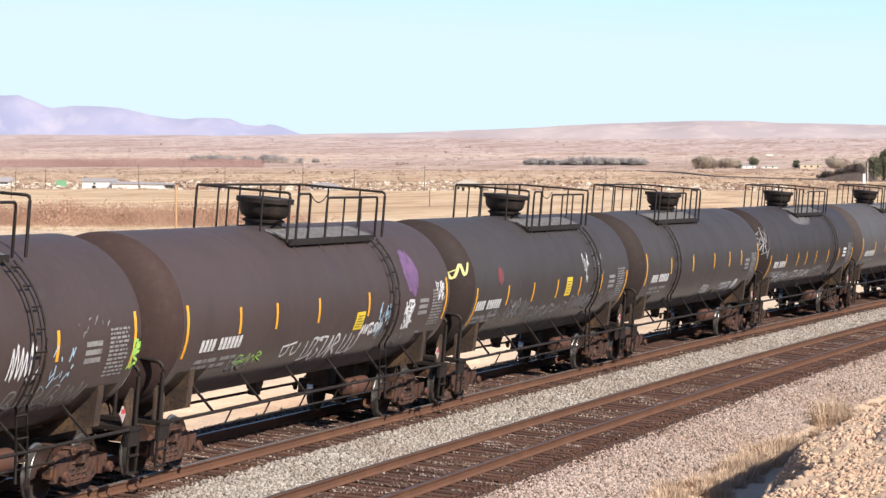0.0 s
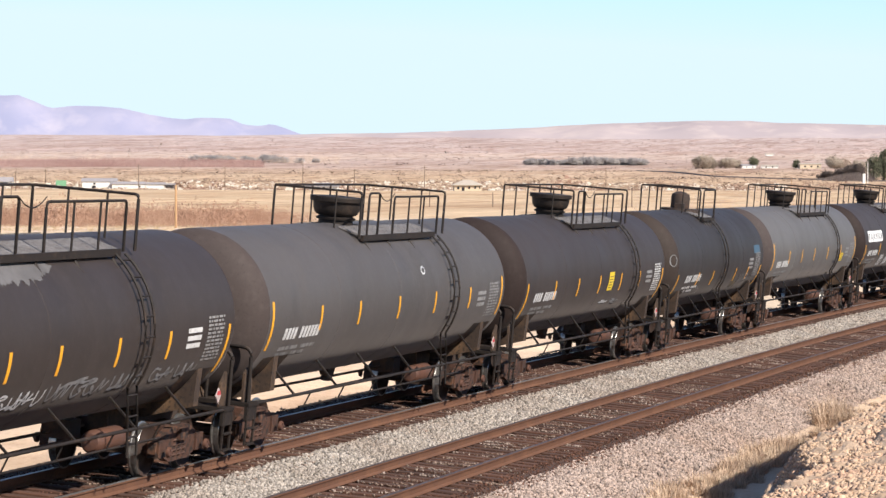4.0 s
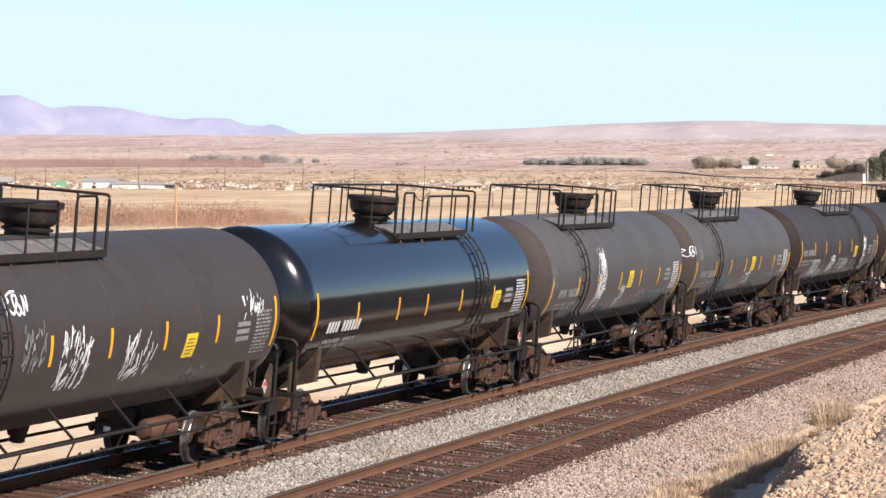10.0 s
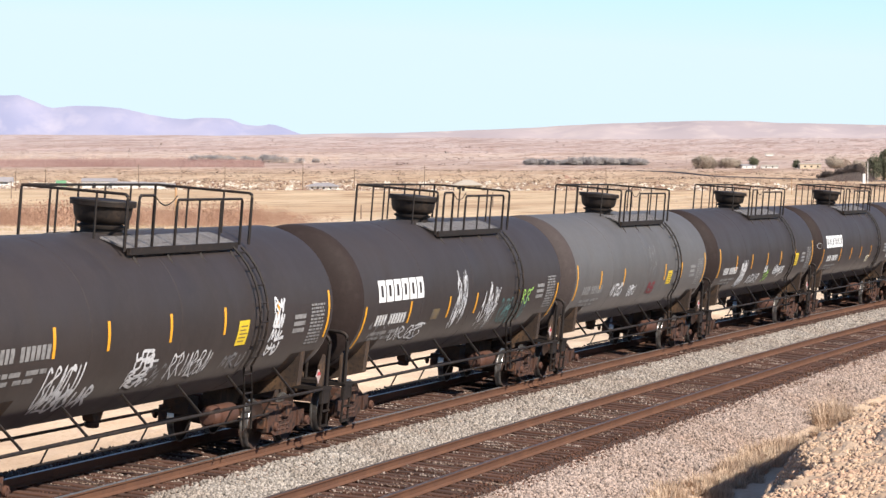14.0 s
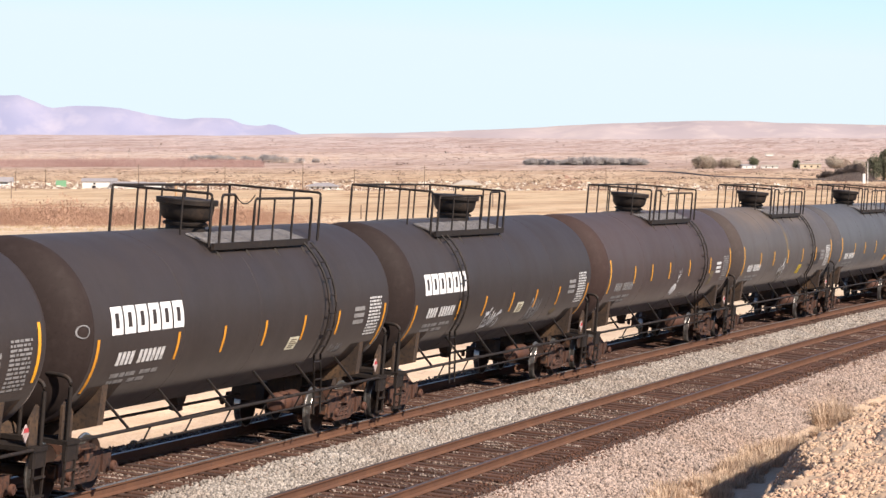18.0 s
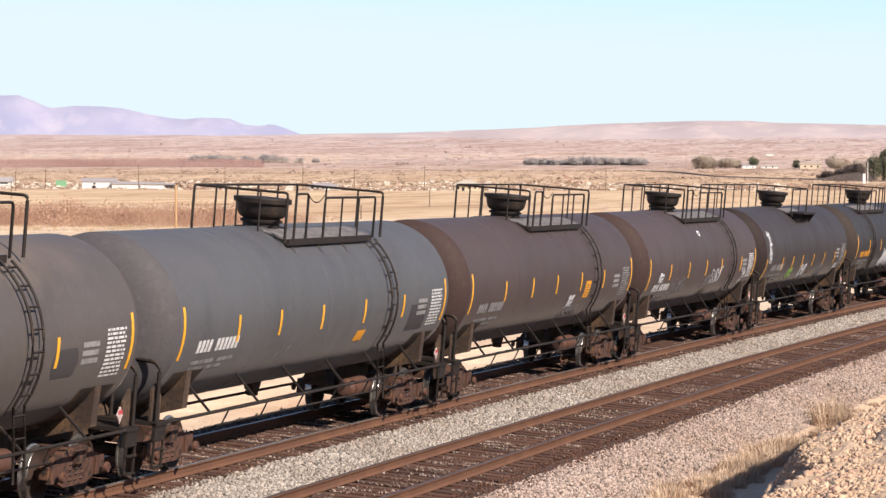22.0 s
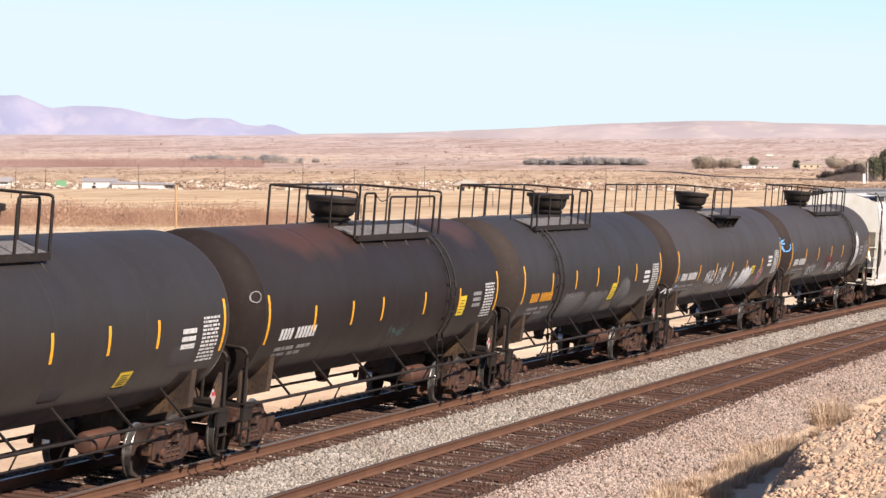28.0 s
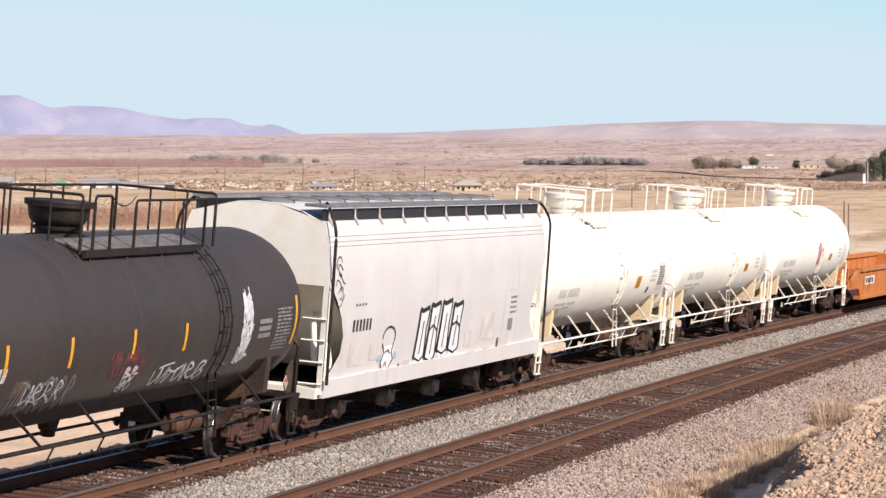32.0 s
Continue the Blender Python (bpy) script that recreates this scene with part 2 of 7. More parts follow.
def ground_sheet(mat):
    xs = np.unique(np.concatenate([np.linspace(-4800, -700, 14), np.linspace(-700, -20, 35), np.arange(-20, 30, 5.0), np.arange(30, 145, 0.5), np.arange(145, 420, 5.0), np.geomspace(420, 4900, 60)]))
    os_ = np.unique(np.concatenate([-np.geomspace(60, 4800, 16), np.linspace(-60, -20, 12), np.arange(-20, -13.4, 0.5), np.arange(-13.4, -5.4, 0.2), np.arange(-5.4, 2.0, 0.7), np.arange(2.0, 9.5, 0.35), np.arange(9.5, 60, 3.0), np.geomspace(60, 4900, 90)]))
    X, O = np.meshgrid(xs, os_, indexing="ij")
    Y = O + np.vectorize(rail_y)(X)
    Z = land(X, Y)
    rng = np.random.default_rng(3)
    rough = np.interp(O, [-60, -15, -12.6, -11.0, -10.4, -9, -6, 2, 4, 9, 30], [0.02, 0.06, 0.08, 0.07, 0.04, 0.03, 0.0, 0.0, 0.02, 0.04, 0.0])
    rough = rough * ((X > 28) & (X < 150))
    Z = Z + rough * rng.normal(size=Z.shape)
    n, m = X.shape
    i = np.arange(n * m).reshape(n, m)
    quads = np.stack([i[:-1, :-1], i[1:, :-1], i[1:, 1:], i[:-1, 1:]], -1).reshape(-1, 4)
    me = from_arrays("ground", np.stack([X, Y, Z], -1).reshape(-1, 3), quads, mat)
    me.shade_smooth()
    return tagged(new("ground", me), "pale sandy desert ground rising to the horizon", "ground", kind="structure")


def desert_material():
    m = bpy.data.materials.new("desert_ground")
    m.use_nodes = True
    nt = m.node_tree
    L, N = nt.links, nt.nodes
    b = N["Principled BSDF"]
    b.inputs["Roughness"].default_value = 0.95
    b.inputs["Specular IOR Level"].default_value = 0.1
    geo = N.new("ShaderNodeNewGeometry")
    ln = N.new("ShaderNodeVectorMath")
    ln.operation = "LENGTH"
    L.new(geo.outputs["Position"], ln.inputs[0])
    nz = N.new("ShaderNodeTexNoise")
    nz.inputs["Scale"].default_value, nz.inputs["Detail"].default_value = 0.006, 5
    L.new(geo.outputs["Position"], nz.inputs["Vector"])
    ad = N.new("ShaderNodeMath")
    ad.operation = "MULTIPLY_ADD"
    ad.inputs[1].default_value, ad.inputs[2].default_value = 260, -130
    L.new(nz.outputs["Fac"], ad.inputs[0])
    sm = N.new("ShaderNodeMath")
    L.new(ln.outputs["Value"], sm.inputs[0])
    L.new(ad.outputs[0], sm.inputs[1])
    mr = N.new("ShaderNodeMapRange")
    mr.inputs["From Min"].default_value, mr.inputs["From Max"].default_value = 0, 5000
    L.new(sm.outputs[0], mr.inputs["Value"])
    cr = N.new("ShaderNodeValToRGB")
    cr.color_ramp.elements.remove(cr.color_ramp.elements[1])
    # Beyond about 2 km the stops go pinker and greyer: distance haze in the colour.
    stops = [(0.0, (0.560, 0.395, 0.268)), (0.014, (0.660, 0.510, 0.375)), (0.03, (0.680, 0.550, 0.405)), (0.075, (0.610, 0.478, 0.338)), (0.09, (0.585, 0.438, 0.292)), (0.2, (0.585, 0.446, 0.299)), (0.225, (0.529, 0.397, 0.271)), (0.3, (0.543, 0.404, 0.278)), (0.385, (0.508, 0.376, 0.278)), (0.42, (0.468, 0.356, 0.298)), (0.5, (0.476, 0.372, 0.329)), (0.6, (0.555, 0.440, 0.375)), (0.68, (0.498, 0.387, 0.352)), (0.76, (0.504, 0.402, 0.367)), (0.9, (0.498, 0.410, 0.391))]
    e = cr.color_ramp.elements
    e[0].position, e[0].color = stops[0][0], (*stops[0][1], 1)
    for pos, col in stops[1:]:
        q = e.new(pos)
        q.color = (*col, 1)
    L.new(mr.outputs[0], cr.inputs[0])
    out = cr.outputs[0]
    for scale, dark, lo, hi in ((0.02, (0.88, 0.85, 0.82), 0.45, 0.65), (0.35, (0.9, 0.87, 0.84), 0.45, 0.7), (6.0, (0.84, 0.8, 0.76), 0.5, 0.75), (45.0, (0.85, 0.82, 0.78), 0.5, 0.7)):
        t = N.new("ShaderNodeTexNoise")
        t.inputs["Scale"].default_value, t.inputs["Detail"].default_value = scale, 6
        L.new(geo.outputs["Position"], t.inputs["Vector"])
        r = N.new("ShaderNodeMapRange")
        r.inputs["From Min"].default_value, r.inputs["From Max"].default_value = lo, hi
        L.new(t.outputs["Fac"], r.inputs["Value"])
        mx = N.new("ShaderNodeMix")
        mx.data_type, mx.blend_type = "RGBA", "MULTIPLY"
        L.new(r.outputs[0], mx.inputs[0])
        L.new(out, mx.inputs[6])
        mx.inputs[7].default_value = (*dark, 1)
        out = mx.outputs[2]
    for scale, col, lo, hi in ((1.0, (0.78, 0.72, 0.69), 0.5, 0.7), (2.6, (1.14, 1.12, 1.1), 0.52, 0.68), (7.0, (0.7, 0.62, 0.58), 0.52, 0.64), (16.0, (1.18, 1.16, 1.14), 0.52, 0.62)):
        mp = N.new("ShaderNodeMapping")
        mp.inputs["Rotation"].default_value = (0, 0, radians(-F_YAW))
        mp.inputs["Scale"].default_value = (0.0032, 0.014, 0.01)
        L.new(geo.outputs["Position"], mp.inputs[0])
        t = N.new("ShaderNodeTexNoise")
        t.inputs["Scale"].default_value, t.inputs["Detail"].default_value = scale, 7
        L.new(mp.outputs[0], t.inputs["Vector"])
        r = N.new("ShaderNodeMapRange")
        r.inputs["From Min"].default_value, r.inputs["From Max"].default_value = lo, hi
        L.new(t.outputs["Fac"], r.inputs["Value"])
        mx = N.new("ShaderNodeMix")
        mx.data_type, mx.blend_type = "RGBA", "MULTIPLY"
        L.new(r.outputs[0], mx.inputs[0])
        L.new(out, mx.inputs[6])
        mx.inputs[7].default_value = (*col, 1)
        out = mx.outputs[2]
    L.new(out, b.inputs["Base Color"])
    t = N.new("ShaderNodeTexNoise")
    t.inputs["Scale"].default_value, t.inputs["Detail"].default_value = 9, 9
    L.new(geo.outputs["Position"], t.inputs["Vector"])
    bp = N.new("ShaderNodeBump")
    bp.inputs["Strength"].default_value, bp.inputs["Distance"].default_value = 0.6, 0.08
    L.new(t.outputs["Fac"], bp.inputs["Height"])
    L.new(bp.outputs[0], b.inputs["Normal"])
    return m


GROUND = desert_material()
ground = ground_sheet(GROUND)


# ---- railway ----
def railway(name, label, off, z0, dc, crown_mat):
    """One track: two rails, timber ties; the parts that the view holds are single ties."""
    track = tagged(new(name), label, "track", "railway tracks")
    S = [s for s in np.concatenate([np.arange(-560, 0, 20), np.arange(0, 200, 2.0), np.arange(200, 720, 20)])]
    for side in (-1, 1):
        o0, zz = off + side * HALF_GAUGE, z0 + side * HALF_GAUGE * dc
        web, cap = bmesh.new(), bmesh.new()
        prof = [(-0.075, -0.18), (0.075, -0.18), (0.075, -0.165), (0.012, -0.14), (0.012, -0.045), (0.036, -0.035), (0.036, -0.006), (-0.036, -0.006), (-0.036, -0.035), (-0.012, -0.045), (-0.012, -0.14), (-0.075, -0.165)]
        quad_loft(web, [[trk(s, o0 + a, zz + b) for a, b in prof] for s in S], cap=True)
        crown = [(-0.036, -0.0055), (0.036, -0.0055), (0.036, -0.003), (0.022, 0.0), (-0.022, 0.0), (-0.036, -0.003)]
        quad_loft(cap, [[trk(s, o0 + a, zz + b) for a, b in crown] for s in S], cap=True)
        rail = part("rail", web, RAIL, track, "rust-brown steel rail", smooth=40)
        part("rail_head", cap, crown_mat, rail, "worn running surface")
    return track


def tie_mesh(seed):
    def make(bm):
        rnd = random.Random(seed)
        rings = []
        for y in (-1.3, -0.6, 0.0, 0.6, 1.3):
            w, j = 0.115 + rnd.uniform(-0.008, 0.008), rnd.uniform(-0.012, 0.012)
            t = rnd.uniform(-0.008, 0.006)
            rings.append([(-w, y + j, -0.16), (w, y - j, -0.16), (w, y - j, t - 0.012), (w - 0.018, y, t), (-w + 0.018, y, t), (-w, y + j, t - 0.012)])
        quad_loft(bm, rings, cap=True)
    return shared(("tie", seed), make, TIE)


def place_ties(track, off, z0, dc):
    rnd = random.Random(int(off * 10) + 50)
    rest = []
    s = -60.0
    while s < 230:
        q = trk(s, off, z0 - 0.182)
        m = Matrix.Translation(q) @ Euler((CANT + dc, -GRADE, CURVE * s + rnd.uniform(-0.02, 0.02))).to_matrix().to_4x4() @ pose(rnd.uniform(-.04, .04), rnd.uniform(-.06, .06), rnd.uniform(-0.012, 0.004))
        if 42 < s < 142:
            part("tie", tie_mesh(rnd.randrange(8)), parent=track, at=m)
        else:
            rest.append(m)
        s += 0.53
    bm = bmesh.new()
    for m in rest:
        rings = [[m @ Vector(p) for p in ((-0.115, y, -0.16), (0.115, y, -0.16), (0.115, y, 0), (-0.115, y, 0))] for y in (-1.3, 1.3)]
        quad_loft(bm, rings, cap=True)
    part("ties", bm, TIE, track)["kind"] = "stuff"


track_far = railway("main_track", "track of rusty rails on dark timber ties under the train", 0.0, 0.0, 0.0, HEAD)
track_near = railway("second_track", "empty track of rusty rails on dark timber ties", -SPACING, DROP, DCANT, HEAD_DULL)


def ballast_bed():
    prof = [(-7.6, -0.98), (-7.2, -0.82), (-6.0, -0.45), (-5.3, -0.4), (-5.0, -0.42), (-SPACING, -0.42), (-2.7, -0.4), (-2.3, -0.34), (-1.7, -0.26), (-1.3, -0.27), (1.3, -0.27), (1.8, -0.23), (2.3, -0.4), (4.0, -1.75)]
    xs = np.concatenate([np.arange(-560, 20, 20.0), np.arange(20, 160, 1.0), np.arange(160, 720, 20.0)])
    bm = bmesh.new()
    quad_loft(bm, [[trk(s, o, z) for o, z in prof] for s in xs], closed=False)
    return tagged(part("ballast_bed", bm, BALLAST, smooth=60), "rust-stained crushed stone bed under the tracks", "ballast", kind="structure")


ballast_bed()


def stone_field(name, label, count, s_rng, spread, size, mat, seed, flat=0.7, pitch=0.0):
    """Many small broken stones joined into one mesh. spread: (o, z, weight) along the cross-section."""
    rng = np.random.default_rng(seed)
    base = np.array([(1, 0, 0), (-0.9, 0.1, 0), (0, 1, 0.1), (0.1, -1, 0), (0, 0.1, 1), (0, 0, -1)], float)
    tri = np.array([(0, 2, 4), (2, 1, 4), (1, 3, 4), (3, 0, 4), (2, 0, 5), (1, 2, 5), (3, 1, 5), (0, 3, 5)])
    s = s_rng[0] * (s_rng[1] / s_rng[0]) ** rng.random(count)
    os_, zs, ws = (np.array(v, float) for v in zip(*spread))
    cw = np.cumsum((ws[1:] + ws[:-1]) / 2 * np.diff(os_))
    o = np.interp(rng.random(count) * cw[-1], np.concatenate([[0], cw]), os_)
    if pitch:
        n = count // 30
        k = rng.integers(0, n, count)
        s = (-60.0 + (np.round((s[:n] + 60) / pitch) + 0.5 + rng.normal(0, 0.12, n)) * pitch)[k] + rng.normal(0, 0.022, count)
        o = np.clip(o[:n][k] + rng.normal(0, 1, count) * rng.uniform(0.1, 0.55, n)[k], os_[0], os_[-1])
    z = np.interp(o, os_, zs) + rng.uniform(-0.01, 0.02, count)
    th = CURVE * s
    x0, y0 = np.sin(th) / CURVE, DIST + (1 - np.cos(th)) / CURVE
    oo, zz = o * math.cos(CANT) - z * math.sin(CANT), z * math.cos(CANT) + o * math.sin(CANT) + GRADE * s
    c = np.stack([x0 - oo * np.sin(th), y0 + oo * np.cos(th), zz], -1)
    r = size * rng.uniform(0.5, 1.35, count)
    q = rng.normal(size=(count, 4))
    q /= np.linalg.norm(q, axis=1, keepdims=True)
    w, a, b2, c2 = q.T
    R = np.stack([1 - 2 * (b2 * b2 + c2 * c2), 2 * (a * b2 - c2 * w), 2 * (a * c2 + b2 * w), 2 * (a * b2 + c2 * w), 1 - 2 * (a * a + c2 * c2), 2 * (b2 * c2 - a * w), 2 * (a * c2 - b2 * w), 2 * (b2 * c2 + a * w), 1 - 2 * (a * a + b2 * b2)], -1).reshape(-1, 3, 3)
    pts = base[None] * rng.uniform(0.6, 1.25, (count, 6, 1)) * np.array([1.0, 0.8, flat])
    v = np.einsum("nij,nkj->nki", R, pts) * r[:, None, None] + c[:, None, :]
    f = tri[None] + (np.arange(count) * 6)[:, None, None]
    return tagged(new(name, from_arrays(name, v.reshape(-1, 3), f.reshape(-1, 3), mat)), label, "gravel", kind="stuff")
# ---- rolling stock ----
TANK_R, TANK_Z = 1.52, 2.62


def truck(parent, x, cast=TRUCK):
    """A two-axle truck under a car: side frames with springs, bolster, axles with wheels."""
    def frame_side(bm):
        top = [(-1.12, 0.62), (-0.85, 0.66), (-0.42, 0.84), (0.42, 0.84), (0.85, 0.66), (1.12, 0.62), (1.12, 0.42), (0.88, 0.4), (0.46, 0.24), (-0.46, 0.24), (-0.88, 0.4), (-1.12, 0.42)]
        vs = quad_loft(bm, [[(a, y, b) for a, b in top] for y in (-0.07, 0.07)], cap=True)
        for sx in (-0.89, 0.89):
            box(bm, (sx, 0, 0.5), (0.34, 0.22, 0.3))
            lathe(bm, [(-0.2, 0.11), (-0.16, 0.13), (0.1, 0.13)], 10, "y", (sx, 0, 0.46), cap=True)

    def spring(bm):
        tube(bm, [(0.085 * math.cos(a), 0.085 * math.sin(a), 0.28 + 0.34 * a / 25.2) for a in (k * 0.7 for k in range(37))], 0.024, 4)

    def bolster(bm):
        quad_loft(bm, [[(-w, y, z0), (w, y, z0), (w, y, z1), (-w, y, z1)] for y, w, z0, z1 in ((-1.15, 0.17, 0.6, 0.8), (-0.6, 0.2, 0.5, 0.84), (0.6, 0.2, 0.5, 0.84), (1.15, 0.17, 0.6, 0.8))], cap=True)
        lathe(bm, [(0.84, 0.2), (0.95, 0.19)], 12, cap=True)

    def plate(bm):
        lathe(bm, [(-0.01, 0.06), (-0.02, 0.12), (0.02, 0.2), (0.03, 0.34), (-0.03, 0.40), (-0.055, 0.455)], 28, "y")
        lathe(bm, [(0.075, 0.458), (0.06, 0.40), (0.075, 0.34), (0.07, 0.18), (0.11, 0.1), (0.11, 0.05)], 28, "y")

    def tread(bm):
        lathe(bm, [(-0.055, 0.455), (-0.06, 0.452), (0.05, 0.458), (0.06, 0.487), (0.085, 0.487), (0.085, 0.46), (0.075, 0.456)], 28, "y")

    def axle(bm):
        lathe(bm, [(-0.98, 0.075), (-0.7, 0.09), (0, 0.08), (0.7, 0.09), (0.98, 0.075)], 10, "y", cap=True)

    def shoe(bm):
        quad_loft(bm, [[(0.47 * math.cos(a) + 0.0, y, 0.47 * math.sin(a)) for a in (2.75, 3.0, 3.3, 3.55)] + [(0.54 * math.cos(a), y, 0.54 * math.sin(a)) for a in (3.55, 3.3, 3.0, 2.75)] for y in (-0.05, 0.05)], cap=True)

    t = part("truck", shared("truck_bolster", bolster, cast), parent=parent, at=pose(x, 0, 0))
    for sy in (-1, 1):
        part("side_frame", shared("truck_side", frame_side, cast, 40), parent=t, at=pose(0, 0.99 * sy, 0, 0, 0, 0 if sy > 0 else 180))
        for sx in (-0.22, 0.0, 0.22):
            part("spring", shared("truck_spring", spring, cast, 60), parent=t, at=pose(sx, 0.99 * sy, 0))
    def beam(bm):
        quad_loft(bm, [[(-0.06, y, z - 0.05), (0.06, y, z - 0.05), (0.06, y, z + 0.05), (-0.06, y, z + 0.05)] for y, z in ((-0.85, 0.38), (-0.3, 0.34), (0.3, 0.34), (0.85, 0.38))], cap=True)
        tube(bm, [(0, -0.8, 0.4), (-0.16, 0, 0.4), (0, 0.8, 0.4)], 0.03, 5)
        tube(bm, [(0, -0.12, 0.3), (0.1, -0.12, 0.78)], 0.035, 5)

    def cap(bm):
        lathe(bm, [(-0.06, 0.05), (-0.055, 0.085), (-0.02, 0.095), (0.0, 0.095)], 10, "y", cap=True)
        for k in range(3):
            a = math.tau * k / 3
            box(bm, (0.055 * math.cos(a), -0.06, 0.055 * math.sin(a)), (0.03, 0.03, 0.03))
    for sx in (-0.89, 0.89):
        part("brake_beam", shared("brake_beam", beam, STEEL), parent=t, at=pose(sx * 0.42, 0, 0, 0, 0, 0 if sx > 0 else 180))
        for sy in (-1, 1):
            part("bearing_cap", shared("bearing_cap", cap, RUSTY, 40), parent=t, at=pose(sx, 1.2 * sy, 0.46, 0, 0, 0 if sy < 0 else 180))
        part("axle", shared("truck_axle", axle, STEEL, 60), parent=t, at=pose(sx, 0, 0.46))
        for sy in (-1, 1):
            m = pose(sx, 0.75 * sy, 0.46, 0, 0, 0 if sy < 0 else 180)
            part("wheel", shared("wheel_plate", plate, WHEEL, 50), parent=t, at=m)
            part("wheel_tread", shared("wheel_tread", tread, TREAD, 50), parent=t, at=m)
            part("brake_shoe", shared("brake_shoe", shoe, STEEL), parent=t, at=pose(sx, 0.75 * sy, 0.5, 0, 0, 0 if sx > 0 else 180))
    return t


def coupler(parent, x, mat=STEEL):
    d = 1 if x > 0 else -1

    def make(bm):
        box(bm, (-0.35, 0, 0), (0.9, 0.14, 0.16))
        quad_loft(bm, [[(0.05, -0.13, z), (0.3, -0.17, z), (0.36, -0.05, z), (0.2, -0.02, z), (0.2, 0.06, z), (0.36, 0.12, z), (0.28, 0.2, z), (0.05, 0.14, z)] for z in (-0.15, 0.15)], cap=True)
    part("coupler", shared("coupler", make, mat), parent=parent, at=pose(x - 0.36 * d, 0, 0.86, 0, 0, 0 if d > 0 else 180))

    def hose(bm):
        tube(bm, rounded([(0, 0.3, 0.75), (0.2, 0.28, 0.6), (0.38, 0.15, 0.3), (0.5, 0.02, 0.35)], 0.12), 0.028, 6)
    part("air_hose", shared("air_hose", hose, BLACK, 60), parent=parent, at=pose(x - 0.4 * d, 0, 0, 0, 0, 0 if d > 0 else 180))


SHELL = [99.0]  # half length of the straight shell that is being marked


def on_tank(x, a, r=TANK_R + 0.005):
    """A place on the tank's near flank, or on its head past the end: a degrees up from its middle."""
    over = (abs(x) - SHELL[0] - 0.18) / 0.62
    if over > 0:
        r += TANK_R * ((1 - min(0.95, over) ** 2) ** 0.41 - 1) + 0.012
    return (x, -r * math.cos(radians(a)), TANK_Z + r * math.sin(radians(a)))


def tank_patch(bm, quad, nx=1, na=6, r=TANK_R + 0.005):
    """A skewed patch of paint or sheeting that follows the tank: corners (x, a) in order."""
    (x0, a0), (x1, a1), (x2, a2), (x3, a3) = quad
    rows = []
    for j in range(na + 1):
        v = j / na
        row = []
        for i in range(nx + 1):
            u = i / nx
            x = (1 - v) * ((1 - u) * x0 + u * x1) + v * ((1 - u) * x3 + u * x2)
            a = (1 - v) * ((1 - u) * a0 + u * a1) + v * ((1 - u) * a3 + u * a2)
            row.append(on_tank(x, a, r))
        rows.append(row)
    quad_loft(bm, rows, closed=False)


def tank_stroke(bm, pts, w, r=TANK_R + 0.007):
    """A brush stroke over the flank through (x, a) points; w in metres."""
    deg = math.degrees(1 / TANK_R)
    prev = None
    for i, (x, a) in enumerate(pts):
        x2, a2 = pts[min(i + 1, len(pts) - 1)]
        x1, a1 = pts[max(i - 1, 0)]
        dx, da = x2 - x1, (a2 - a1) / deg
        n = math.hypot(dx, da) or 1
        px, pa = -da / n * w / 2, dx / n * w / 2 * deg
        pair = [bm.verts.new(on_tank(x + px, a + pa, r)), bm.verts.new(on_tank(x - px, a - pa, r))]
        if prev:
            bm.faces.new((prev[0], prev[1], pair[1], pair[0]))
        prev = pair


def curve_through(p, n=6):
    """A smooth line through the points p."""
    out = []
    for i in range(len(p) - 1):
        q0, q1, q2, q3 = p[max(i - 1, 0)], p[i], p[i + 1], p[min(i + 2, len(p) - 1)]
        for j in range(n):
            t = j / n
            out.append(tuple(0.5 * (2 * q1[m] + (q2[m] - q0[m]) * t + (2 * q0[m] - 5 * q1[m] + 4 * q2[m] - q3[m]) * t * t + (3 * q1[m] - q0[m] - 3 * q2[m] + q3[m]) * t ** 3) for m in (0, 1)))
    return out + [p[-1]]


